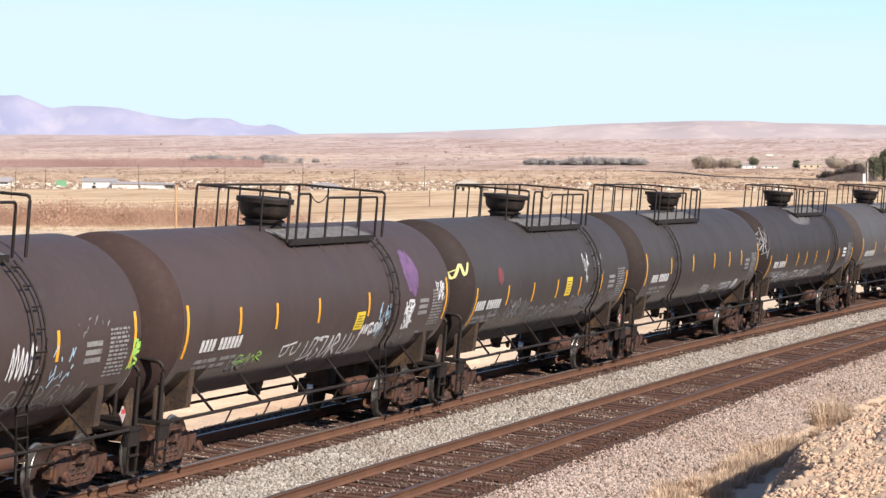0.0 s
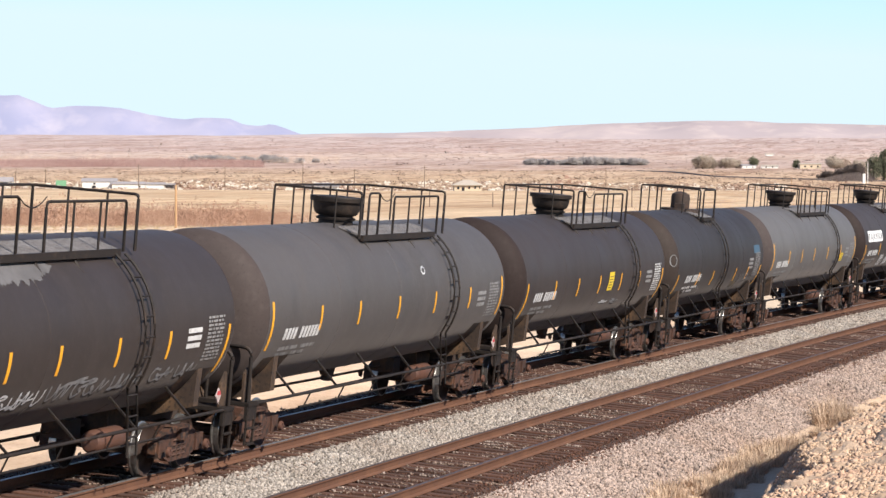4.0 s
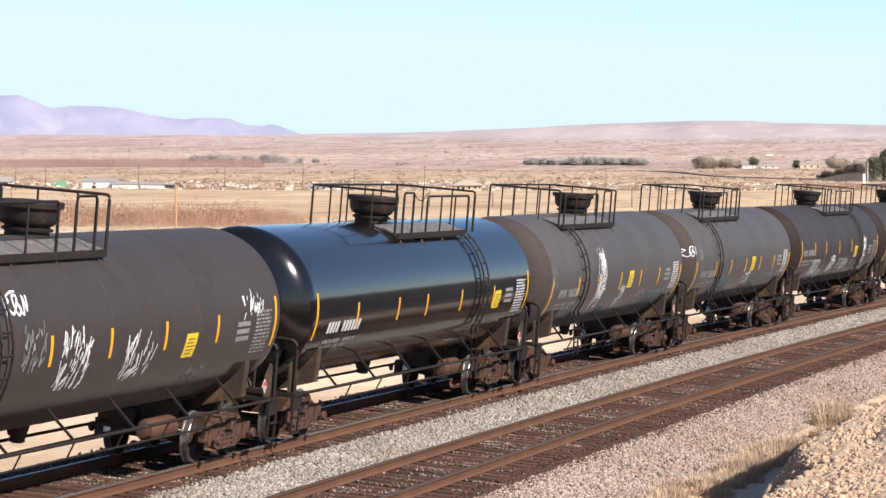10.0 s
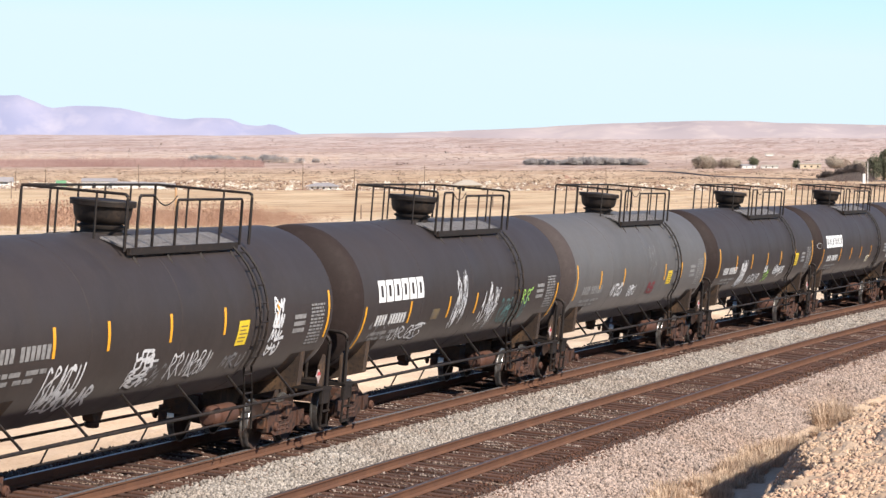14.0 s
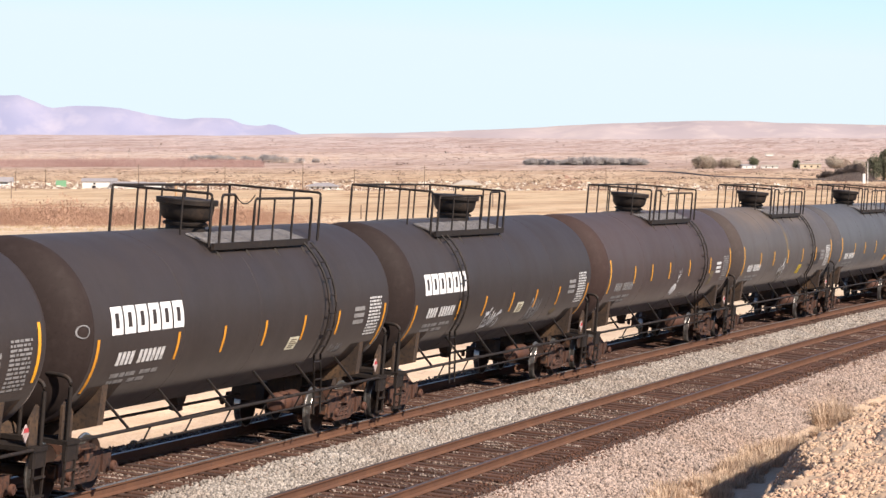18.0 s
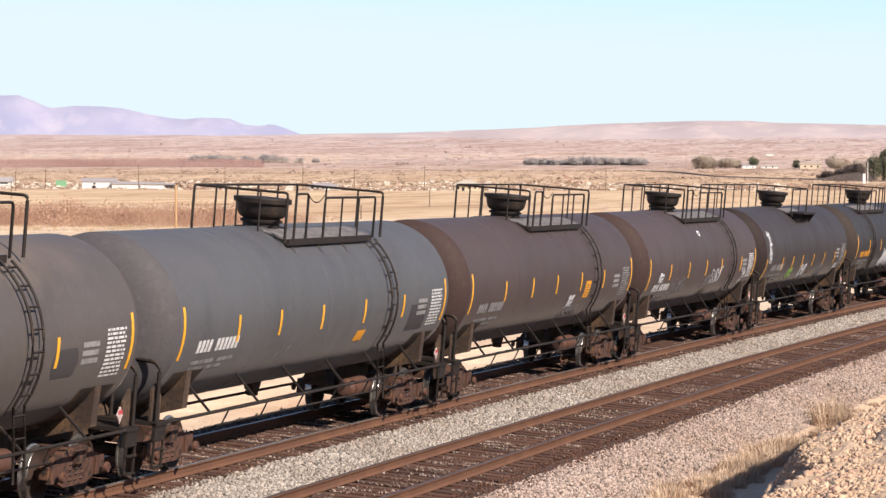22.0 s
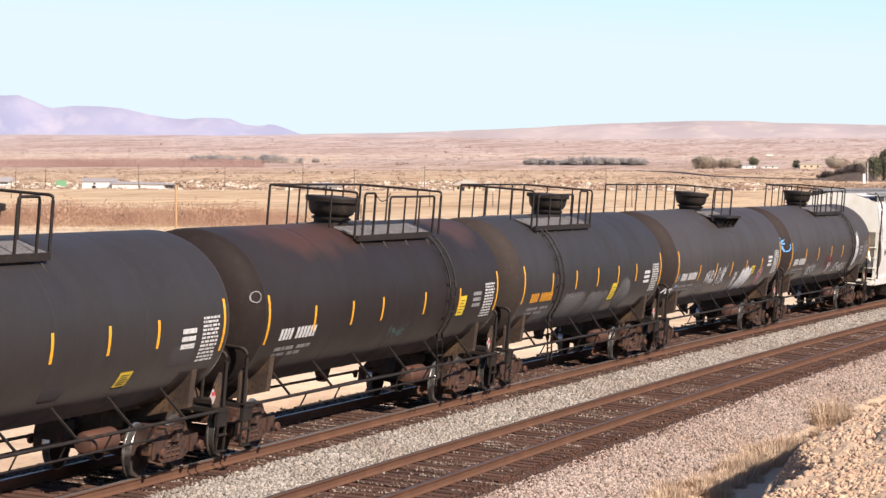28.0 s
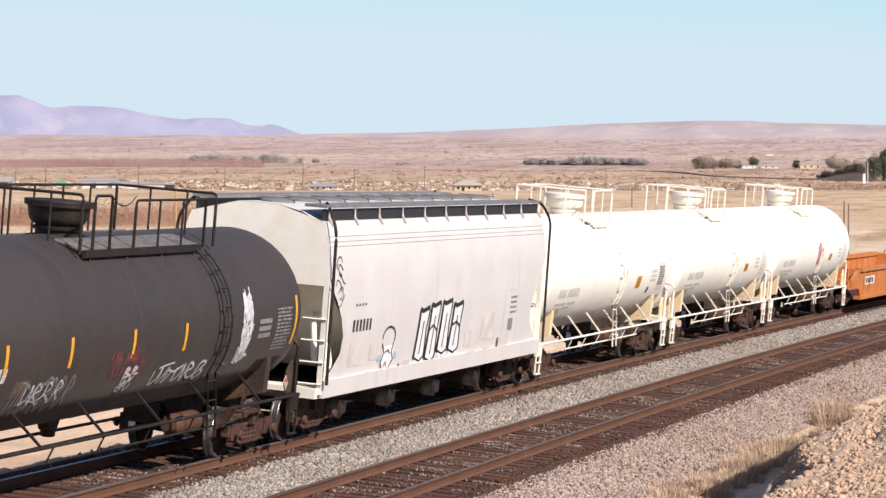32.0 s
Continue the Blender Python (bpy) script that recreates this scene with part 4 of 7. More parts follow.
def markings(car, spec):
    """Reflective strips, placards, stencilled bars, graffiti."""
    hl = spec["hl"]
    SHELL[0] = hl
    inner = spec.get("marks", [] if spec.get("top") == "W" else [-5.2, -2.6, 0.0, 2.6, 5.2])
    ends = [] if spec.get("top") == "W" else [(-hl, 1), (hl, 1)]
    for x, tall in ends + [(x, 0) for x in inner]:
        hi = spec.get("et", 15) if tall else spec.get("st", 5)
        lo = hi - (35 if tall else 18)
        part("reflective_strip", shared(("strip", tall, hi, "strip_paint" in spec), lambda bm: tank_patch(bm, [(-0.055, lo), (0.055, lo), (0.055, hi), (-0.055, hi)], 1, 6), spec.get("strip_paint", YELLOW)), parent=car, at=pose(x, 0, 0), label="yellow reflective strip")
    if spec.get("ins", True):
        px = spec.get("placard", hl * 0.52)
        lo, hi = spec.get("plate", (-18, -3))
        part("placard", shared(("sheet_placard", lo, hi, spec.get("plate_paint", DECAL).name), lambda bm: tank_patch(bm, [(-0.3, lo), (0.24, lo), (0.3, hi), (-0.24, hi)], 2, 3), spec.get("plate_paint", DECAL)), parent=car, at=pose(px, 0, 0), label="yellow warning sheet with rows of small bars")
        if hi - lo > 9:
            part("sheet_text", shared(("sheet_text", lo, hi), lambda bm: [tank_patch(bm, [(-0.2 + 0.012 * j, a), (0.1 + 0.05 * (j % 3) + 0.012 * j, a), (0.1 + 0.05 * (j % 3) + 0.012 * j, a + 0.8), (-0.2 + 0.012 * j, a + 0.8)], 1, 1, TANK_R + 0.008) for j, a in ((j, lo + (hi - lo) * (0.14 + 0.15 * j)) for j in range(5))], SPRAYS["ochre"]), parent=car, at=pose(px, 0, 0))
    ink = spec.get("ink", STENCIL)
    nb = spec.get("bar_h", 10)
    nx, na = round(spec.get("nx", -hl + 0.75), 2), spec.get("na", -9)

    def number(bm):
        bars(bm, nx, na, [0.14, 0.14, 0.12, 0.14, -0.12, 0.14, 0.14, 0.14, 0.14, 0.14, 0.14], nb * 0.85, 0.05, 0.03)
    part("reporting_mark", shared(("marks", nx, na, ink.name, nb), number, ink), parent=car, label="row of stencilled bars")["kind"] = "stuff"

    def small(bm):
        for j, a in enumerate((na - 14, na - 19)):
            bars(bm, nx, a, [0.22, 0.4, -0.1, 0.3, 0.35] if j else [0.35, 0.2, 0.4, -0.1, 0.45, 0.25], 3, 0.05)
    part("capacity_data", shared(("small", nx, na, spec.get("small_ink", FADED).name), small, spec.get("small_ink", FADED)), parent=car, label="rows of small faded bars")["kind"] = "stuff"

    def panel(bm):
        rnd = random.Random(3)
        for j in range(12):
            x = hl - 1.05
            while x < hl - 0.32:
                w = rnd.uniform(0.06, 0.24)
                line_bar(bm, x, min(x + w, hl - 0.26), 5 - j * 2.6, 1.5)
                x += w + 0.04
    part("test_panel", shared(("panel", round(hl, 2), spec.get("panel_ink", FADED).name), panel, spec.get("panel_ink", FADED)), parent=car, label="block of small faded lines")["kind"] = "stuff"

    def block(bm):
        for j in range(3):
            line_bar(bm, hl - 2.0, hl - 1.35, -3 - j * 5, 3.2)
    part("stencil_block", shared(("block", round(hl, 2), spec.get("block_ink", FADED).name), block, spec.get("block_ink", FADED)), parent=car, label="three short stencilled lines")["kind"] = "stuff"
    if spec.get("hazmat", True):
        def diamond(bm):
            quad_loft(bm, [[(0, y, 0.14), (0.12, y, 0), (0, y, -0.14), (-0.12, y, 0)] for y in (-0.012, 0.012)], cap=True)
        p = part("hazard_placard", shared("hazard_diamond", diamond, PLACARD), parent=car, at=pose(hl - 0.1, -1.44, 1.34), label="small white and red diamond placard")
        part("placard_stripe", shared("hazard_stripe", lambda bm: quad_loft(bm, [[(-0.1, y, 0.02), (0.1, y, 0.02), (0.06, y, 0.09), (-0.06, y, 0.09)] for y in (-0.016, -0.013)], cap=True), PLACARD_RED), parent=p)
    if spec.get("logo"):
        lx, la = spec["logo"]

        sign = part("company_sign", shared(("sign_base", lx, la), lambda bm: sign_shape(bm, lx, la), LOGO), parent=car, label="white block-shaped company sign")
        for j in range(1, 6):
            part("sign_block", shared(("sign_base", lx, la), lambda bm: sign_shape(bm, lx, la), LOGO), parent=sign, at=pose(j * 0.53, 0, 0))
    for i, (ink_name, x0, x1, a0, a1, letters, w, *style) in enumerate(spec.get("tags", ())):
        def strokes(bm):
            for k, (pts, ww) in enumerate(tag_strokes(spec["seed"] * 31 + i, x0, x1, a0, a1, letters, w, *style)):
                tank_stroke(bm, pts, max(0.02, ww), TANK_R + 0.006 + 0.0006 * (k % 6))
        part("graffiti", shared(("tag", spec["seed"], i), strokes, SPRAYS[ink_name]), parent=car, label=ink_name + " spray-painted scrawl")["kind"] = "stuff"
    for i, (x0, x1, a0, a1, n) in enumerate(spec.get("bubbles", ())):
        for k in range(n):
            def balloon(bm, grow=1.0, r=TANK_R + 0.0075):
                """One fat slanted graffiti shape."""
                cx, ca = x0 + (x1 - x0) * (k + 0.5) / n, (a0 + a1) / 2 + (k % 2) * 2
                hx, ha = (x1 - x0) / n * 0.5 * grow, (a1 - a0) / 2 * (1 if grow == 1 else 1.06)
                rows = []
                for j in range(13):
                    v = -1 + j / 6
                    e = max(0.05, (1 - abs(v) ** 3) ** 0.5) * (1 - 0.2 * math.sin(v * 3 + k * 2))
                    rows.append([on_tank(cx + v * 0.16 + q * hx * e, ca + v * ha, r) for q in (-1, -0.33, 0.33, 1)])
                quad_loft(bm, rows, closed=False)
            bub = part("graffiti", shared(("bubble", spec["seed"], i, k), balloon, SPRAYS["white"]), parent=car, label="fat white graffiti shape")
            part("graffiti_shade", shared(("bubble_shade", spec["seed"], i, k), lambda bm: balloon(bm, 1.22, TANK_R + 0.006), SPRAYS["pinkgrey"]), parent=bub)
    for i, (ink_name, x0, x1, a0, a1, ragged) in enumerate(spec.get("stains", ())):
        def blot(bm):
            """A ragged sheet of paint or stain over the flank."""
            rnd = random.Random(spec["seed"] * 77 + i)
            n = max(6, int((x1 - x0) / 0.05))
            m = (a0 + a1) / 2
            rows = []
            for j in range(n + 1):
                e = (1 - abs(2 * j / n - 1) ** (12 if ragged < 0.4 else 3)) if ragged else 1.0
                lo = m + (a0 - m) * max(0.04, e * (1 - ragged * rnd.random() * 0.6))
                hi = m + (a1 - m) * max(0.04, e * (1 - ragged * rnd.random() * 0.6))
                rows.append([on_tank(x0 + (x1 - x0) * j / n, lo + (hi - lo) * k / 8, TANK_R + 0.0045) for k in range(9)])
            quad_loft(bm, rows, closed=False)
        part("paint_patch", shared(("blot", spec["seed"], i), blot, SPRAYS[ink_name]), parent=car, label="worn " + ink_name + " patch")
# Near-white twin of the weathered grating: sun glare put into the colour.
DECK_GLARE = material("glare_white_grating", (0.8, 0.78, 0.74), 0.5, 0.1, [(3, (0.9, 0.88, 0.84), 0.5, 0.75), (14, (0.4, 0.36, 0.32), 0.58, 0.78)])
DECK = material("weathered_grating", (0.19, 0.172, 0.16), 0.6, 0.0, [(3, (0.28, 0.26, 0.245), 0.5, 0.75), (14, (0.085, 0.072, 0.064), 0.5, 0.72)])
DUSTY = material("dust_browned_black_steel", (0.045, 0.027, 0.018), 0.85, 0.0, [(1.6, (0.135, 0.075, 0.037), 0.46, 0.68), (18, (0.02, 0.013, 0.01), 0.5, 0.7)], [(30, 0.15)])
RUSTY = material("rust_red_painted_tank", (0.1, 0.04, 0.022), 0.7, 0.0, [(4, (0.09, 0.045, 0.035), 0.45, 0.7)], [(30, 0.15)])


def paint(name, color, rough=0.58, dust=None, spec=0.36, film=0.07):
    """Weathered tank enamel under a film of dust that shows at a slant: soft blotches, faint run-down streaks, dust."""
    color = tuple(v * 0.76 for v in color)
    c2 = tuple(v * 0.72 for v in color)
    c3 = tuple(min(1, v * 1.18 + 0.004) for v in color)
    c4 = dust or tuple(min(1, v * 1.5 + 0.014) for v in color)
    spots = [(0.35, c3, 0.4, 0.7), (0.9, c2, 0.5, 0.8, (1, 0.3, 0.3)), (2.5, c4, 0.62, 0.95, (1, 0.14, 0.14)), (22, c2, 0.56, 0.8), (7, c3, 0.5, 0.8)]
    return material(name, color, rough, 0.0, spots, [(1.2, 0.05, 0.03), (60, 0.05, 0.004)], spec=spec, rough_var=0.06, dusty=film)


BROWN = paint("brown_weathered_tank_paint", (0.0765, 0.0505, 0.045))
GREY = paint("dark_grey_weathered_tank_paint", (0.0585, 0.0455, 0.0405))
INK = paint("charcoal_tank_paint", (0.0445, 0.0325, 0.0285))
BLUISH = paint("blue_grey_tank_paint", (0.037, 0.0305, 0.029), spec=0.28, film=0.055)
PALE = paint("pale_grey_tank_paint", (0.13, 0.121, 0.116))
MID = paint("mid_grey_worn_tank_paint", (0.095, 0.084, 0.08))
STEELBLUE = paint("faded_blue_grey_tank_paint", (0.1, 0.1, 0.105))
RUSTTOP = paint("charcoal_paint_with_rust", (0.027, 0.0185, 0.016), spec=0.22, film=0.035)
RUSTRUN = paint("mid_grey_paint_with_rust_run", (0.108, 0.092, 0.085))


def stain(mat, centre, radii, colour, strength=0.85):
    """A soft-edged stain of a loose oval shape, worn into a tank's paint."""
    nt = mat.node_tree
    b = nt.nodes["Principled BSDF"]
    was = b.inputs["Base Color"].links[0].from_socket
    tc, sub, div, ln, nz, ad, mr, mx = (nt.nodes.new("ShaderNode" + k) for k in ("TexCoord", "VectorMath", "VectorMath", "VectorMath", "TexNoise", "Math", "MapRange", "Mix"))
    sub.operation, div.operation, ln.operation, ad.operation = "SUBTRACT", "DIVIDE", "LENGTH", "MULTIPLY_ADD"
    sub.inputs[1].default_value, div.inputs[1].default_value = centre, radii
    nz.inputs["Scale"].default_value, nz.inputs["Detail"].default_value, ad.inputs[1].default_value = 1.6, 8, 1.1
    mr.inputs["From Min"].default_value, mr.inputs["From Max"].default_value, mr.inputs["To Max"].default_value = 1.6, 1.05, strength
    mx.data_type = "RGBA"
    mx.inputs[7].default_value = (*colour, 1)
    L = nt.links
    L.new(tc.outputs["Object"], sub.inputs[0])
    L.new(sub.outputs[0], div.inputs[0])
    L.new(div.outputs[0], ln.inputs[0])
    L.new(tc.outputs["Object"], nz.inputs["Vector"])
    L.new(nz.outputs["Fac"], ad.inputs[0])
    L.new(ln.outputs["Value"], ad.inputs[2])
    L.new(ad.outputs[0], mr.inputs["Value"])
    L.new(mr.outputs[0], mx.inputs[0])
    L.new(was, mx.inputs[6])
    L.new(mx.outputs[2], b.inputs["Base Color"])


stain(RUSTTOP, (-3.6, -0.55, TANK_Z + TANK_R), (3.6, 1.0, 0.75), (0.062, 0.026, 0.017))
stain(RUSTTOP, (6.4, -0.5, TANK_Z + TANK_R), (1.6, 1.0, 0.7), (0.06, 0.028, 0.021))
stain(RUSTRUN, (-3.8, -0.6, TANK_Z + TANK_R), (4.2, 1.1, 1.1), (0.125, 0.094, 0.07))
stain(RUSTRUN, (3.5, -0.6, TANK_Z + TANK_R), (3.6, 1.0, 0.9), (0.115, 0.09, 0.072))
# The dished ends take the brown dirt that the train throws up.
GRIMY = {m: paint("grimy_" + m.name, tuple(v * k for v, k in zip(c, (0.88, 0.76, 0.76))), 0.75, spec=0.16) for m, c in (
    (BROWN, (0.082, 0.058, 0.051)), (GREY, (0.058, 0.047, 0.042)), (INK, (0.046, 0.036, 0.032)), (BLUISH, (0.066, 0.056, 0.047)), (PALE, (0.1, 0.09, 0.084)),
    (MID, (0.095, 0.085, 0.078)), (RUSTRUN, (0.105, 0.092, 0.082)), (STEELBLUE, (0.125, 0.134, 0.14)), (RUSTTOP, (0.032, 0.025, 0.022)))}
GLOSS = material("glossy_black_tank_paint", (0.007, 0.0062, 0.006), 0.16, 0.0, [(3, (0.011, 0.0095, 0.009), 0.5, 0.8)], [(0.7, 0.03, 0.05)], spec=0.5, coat=0.3)
WHITE = material("white_tank_paint", (0.98, 0.93, 0.82), 0.5, 0.0, [(0.6, (1.0, 0.96, 0.87), 0.4, 0.65), (2.0, (0.9, 0.8, 0.62), 0.6, 0.85, (1, 0.15, 0.15))], [(50, 0.03)])
WHITE_IRON = material("white_painted_ironwork", (0.95, 0.88, 0.74), 0.6, 0.0, [(5, (0.5, 0.4, 0.28), 0.58, 0.8)])
WHITE_FRAME = material("rust_stained_white_steel", (0.88, 0.7, 0.44), 0.7, 0.0, [(2, (0.95, 0.84, 0.64), 0.48, 0.7), (5, (0.5, 0.26, 0.09), 0.58, 0.78)])
HOPPER_PAINT = material("pale_grey_hopper_paint", (0.68, 0.64, 0.61), 0.55, 0.0, [(0.8, (0.72, 0.685, 0.66), 0.4, 0.65), (2.2, (0.55, 0.5, 0.44), 0.58, 0.85, (1, 0.2, 0.12))], [(40, 0.04)])
HOPPER_END = material("cream_hopper_end_paint", (0.98, 0.93, 0.82), 0.6, 0.0, [(1.5, (0.9, 0.82, 0.66), 0.45, 0.7)])
HATCH = material("grey_roof_walk", (0.2, 0.2, 0.2), 0.7, 0.1, [(4, (0.3, 0.29, 0.28), 0.5, 0.7)])
ORANGE = material("orange_car_paint", (0.55, 0.19, 0.05), 0.55, 0.0, [(1.2, (0.62, 0.24, 0.075), 0.42, 0.66), (5, (0.3, 0.11, 0.05), 0.58, 0.8, (1, 1, 0.2))], [(40, 0.06)])


def hopper_car(spec):
    """A covered hopper: bowed sides, sloped ends, roof walk and hatches, outlets below."""
    hl = spec["hl"]
    car = tagged(new("hopper_car"), spec["label"], "hopper car")
    prof = [(-1.52, 0.98), (-1.53, 1.15), (-1.55, 1.4), (-1.57, 1.75), (-1.59, 2.1), (-1.6, 2.45), (-1.6, 2.8), (-1.59, 3.1), (-1.58, 3.4), (-1.5, 3.9), (-1.42, 4.2), (-1.36, 4.34)]

    def cut(z):
        """How far the side sheet stops short of the car's end at this height."""
        return float(np.interp(z, [0.98, 1.15, 1.4, 1.75, 2.1, 2.45, 2.8, 3.1, 3.4], [0.05, 0.08, 0.5, 1.0, 1.05, 0.85, 0.5, 0.15, 0.0]))

    def body(bm):
        xe = hl + 0.2
        ks = [-1, -0.985, -0.95] + [-0.9 + 1.8 * k / 20 for k in range(21)] + [0.95, 0.985, 1]
        quad_loft(bm, [[(k * (xe - cut(z)), y, z) for y, z in prof] for k in ks], closed=False)

    def roof(bm):
        pr = [(-1.36, 4.34), (-1.2, 4.36), (-0.9, 4.5), (-0.4, 4.6), (0.4, 4.6), (0.9, 4.5), (1.2, 4.36), (1.36, 4.34)]
        quad_loft(bm, [[(x, y, z) for y, z in pr] for x in (-hl - 0.2, hl + 0.2)], closed=False)

    def end(bm):
        """Upper end sheet, then the slope sheet that runs in over the truck."""
        up = [(y, z) for y, z in prof if z >= 3.1]
        a = [bm.verts.new((0, y, z)) for y, z in up]
        a += [bm.verts.new((0, y, 4.6)) for y in (-0.4, 0.4)]
        a += [bm.verts.new((0, -y, z)) for y, z in up[::-1]]
        bm.faces.new(a)
        b = [a[0], a[-1]]
        c = [bm.verts.new((2.6, -1.5, 1.3)), bm.verts.new((2.6, 1.5, 1.3))]
        bm.faces.new((b[0], b[1], c[1], c[0]))
    for sy in (-1, 1):
        part("side_sheet", shared("hopper_shell", body, HOPPER_PAINT, 40), parent=car, at=pose(0, 0, 0, 0, 0, 0 if sy < 0 else 180))
    part("roof", shared("hopper_roof", roof, HOPPER_PAINT, 30), parent=car)
    for d in (-1, 1):
        m = pose(d * (hl + 0.12), 0, 0, 0, 0, 0 if d < 0 else 180)
        part("end_sheet", shared("hopper_end", end, HOPPER_END), parent=car, at=pose(d * (hl + 0.196), 0, 0, 0, 0, 0 if d < 0 else 180), label="cream sloped end sheet")
        for sy in (-1, 1):
            part("corner_post", shared("hopper_corner", lambda bm: box(bm, (0, 0, 2.15), (0.16, 0.1, 2.3)), HOPPER_END), parent=car, at=m @ pose(0.0, 1.52 * sy, 0))
            part("end_gusset", shared(("hopper_gusset", sy), lambda bm, sy=sy: quad_loft(bm, [[(0.1, y, 1.05), (0.75, y, 1.05), (0.8, y, 1.6), (0.6, y, 1.95), (0.1, y, 2.05)] for y in (1.42 * sy, 1.46 * sy)], cap=True), HOPPER_END), parent=car, at=m)
            part("end_brace", shared(("hopper_brace", sy), lambda bm, sy=sy: tube(bm, [(0.05, sy * 1.35, 1.6), (1.0, sy * 0.9, 2.75)], 0.06, 6), HOPPER_END), parent=car, at=m)

            def rail(bm, sy=sy):
                tube(bm, rounded([(0.5, 1.2 * sy, 4.68), (0.05, 1.42 * sy, 4.6), (-0.08, 1.64 * sy, 4.2), (-0.08, 1.68 * sy, 1.2)], 0.2), 0.032, 6)
            part("corner_grab_rail", shared(("hopper_grab", sy), rail, BLACK, 60), parent=car, at=m)

            def lad(bm, sy=sy):
                for k in range(4):
                    tube(bm, [(-0.1, 1.1 * sy, 1.2 + 0.42 * k), (-0.1, 1.58 * sy, 1.2 + 0.42 * k)], 0.02, 5)
            part("end_ladder", shared(("hopper_ladder", sy), lad, HOPPER_END), parent=car, at=m)
        part("end_sill", shared("hopper_end_sill", lambda bm: box(bm, (0.1, 0, 1.02), (0.6, 3.0, 0.2)), HOPPER_END), parent=car, at=m)
        truck(car, d * (hl - 0.9))
        coupler(car, d * (hl + 0.95))
    for sy in (-1, 1):
        part("side_sill", shared("hopper_sill", lambda bm: box(bm, (0, 0, 1.1), (2 * hl + 0.3, 0.07, 0.34)), HOPPER_PAINT), parent=car, at=pose(0, sy * 1.57, 0))

        def seams(bm, sy=sy):
            for z in (3.86, 3.95, 4.05):
                y = sy * (float(np.interp(z, [3.4, 3.9, 4.2], [1.58, 1.5, 1.42])) + 0.001)
                tube(bm, [(-hl - 0.1, y, z), (hl + 0.1, y, z)], 0.006, 5)
        part("side_seam", shared(("hopper_seams", sy), seams, FADED), parent=car)
        # Black strip painted in for the shade between eave and running board.
        part("roof_coaming", shared(("hopper_gap_shade", sy), lambda bm: box(bm, (0, 1.3 * sy, 4.46), (2 * hl + 0.2, 0.05, 0.22)), SPRAYS["black"]), parent=car, label="dark coaming under the running board")
        part("roof_walk", shared(("hopper_walk", sy), lambda bm: box(bm, (0, 1.16 * sy, 4.63), (2 * hl + 0.3, 0.46, 0.06)), HATCH), parent=car, label="grey roof running board")
        for k in range(11):
            x = -hl + 0.1 + (2 * hl - 0.2) * k / 10
            part("walk_bracket", shared(("hopper_bracket", sy), lambda bm, sy=sy: tube(bm, [(0, 1.36 * sy, 4.62), (0, 1.37 * sy, 4.4), (0.12, 1.42 * sy, 4.26)], 0.028, 5), HOPPER_PAINT), parent=car, at=pose(x, 0, 0))
    for k in range(10):
        x = -hl + 0.9 + (2 * hl - 1.8) * k / 9
        part("roof_hatch", shared("hopper_hatch", lambda bm: (lathe(bm, [(4.5, 0.34), (4.63, 0.34), (4.66, 0.28), (4.67, 0.04)], 14, cap=True), box(bm, (0, 0, 4.68), (0.08, 0.9, 0.03))), HATCH, 40), parent=car, at=pose(x, 0, 0))
    for k in range(4):
        x = -hl + 3.0 + (2 * hl - 6.0) * k / 3

        def chute(bm):
            quad_loft(bm, [[(-1.7, -1.4, 1.0), (1.7, -1.4, 1.0), (1.7, 1.4, 1.0), (-1.7, 1.4, 1.0)], [(-0.45, -0.6, 0.5), (0.45, -0.6, 0.5), (0.45, 0.6, 0.5), (-0.45, 0.6, 0.5)], [(-0.4, -0.6, 0.32), (0.4, -0.6, 0.32), (0.4, 0.6, 0.32), (-0.4, 0.6, 0.32)]], cap=True)
        part("chute", shared("hopper_chute", chute, STEEL), parent=car, at=pose(x, 0, 0))

        def gate(bm):
            lathe(bm, [(-0.95, 0.14), (-0.93, 0.19), (-0.7, 0.19), (-0.62, 0.12), (0.6, 0.12), (0.9, 0.18)], 10, "y", (0, 0, 0.42), cap=True)
            box(bm, (0.22, -0.8, 0.45), (0.2, 0.3, 0.26))
        part("outlet_gate", shared("hopper_gate", gate, GATE), parent=car, at=pose(x, 0, 0), label="rust and white outlet gate")

    # Lettering bars and graffiti on the flat flank.
    def flank(x, z, out=0.006):
        return (x, -np.interp(z, [0.98, 1.5, 2.4, 3.4, 3.9], [1.52, 1.56, 1.6, 1.58, 1.5]) - out, z)

    def fp(bm, x0, x1, z0, z1, out=0.006, lean=0.0):
        n = 4
        quad_loft(bm, [[flank(x0 + lean * k / n, z0 + (z1 - z0) * k / n, out), flank(x1 + lean * k / n, z0 + (z1 - z0) * k / n, out)] for k in range(n + 1)], closed=False)

    def letters(bm):
        for k in range(4):
            fp(bm, -6.48 + k * 0.19, -6.48 + k * 0.19 + 0.1, 2.65, 2.88)
        for k in range(6):
            fp(bm, -6.57 + k * 0.21, -6.57 + k * 0.21 + 0.12, 2.14, 2.38)
    part("reporting_mark", shared("hopper_marks", letters, SPRAYS["patch"]), parent=car, label="rows of dark stencilled bars")["kind"] = "stuff"

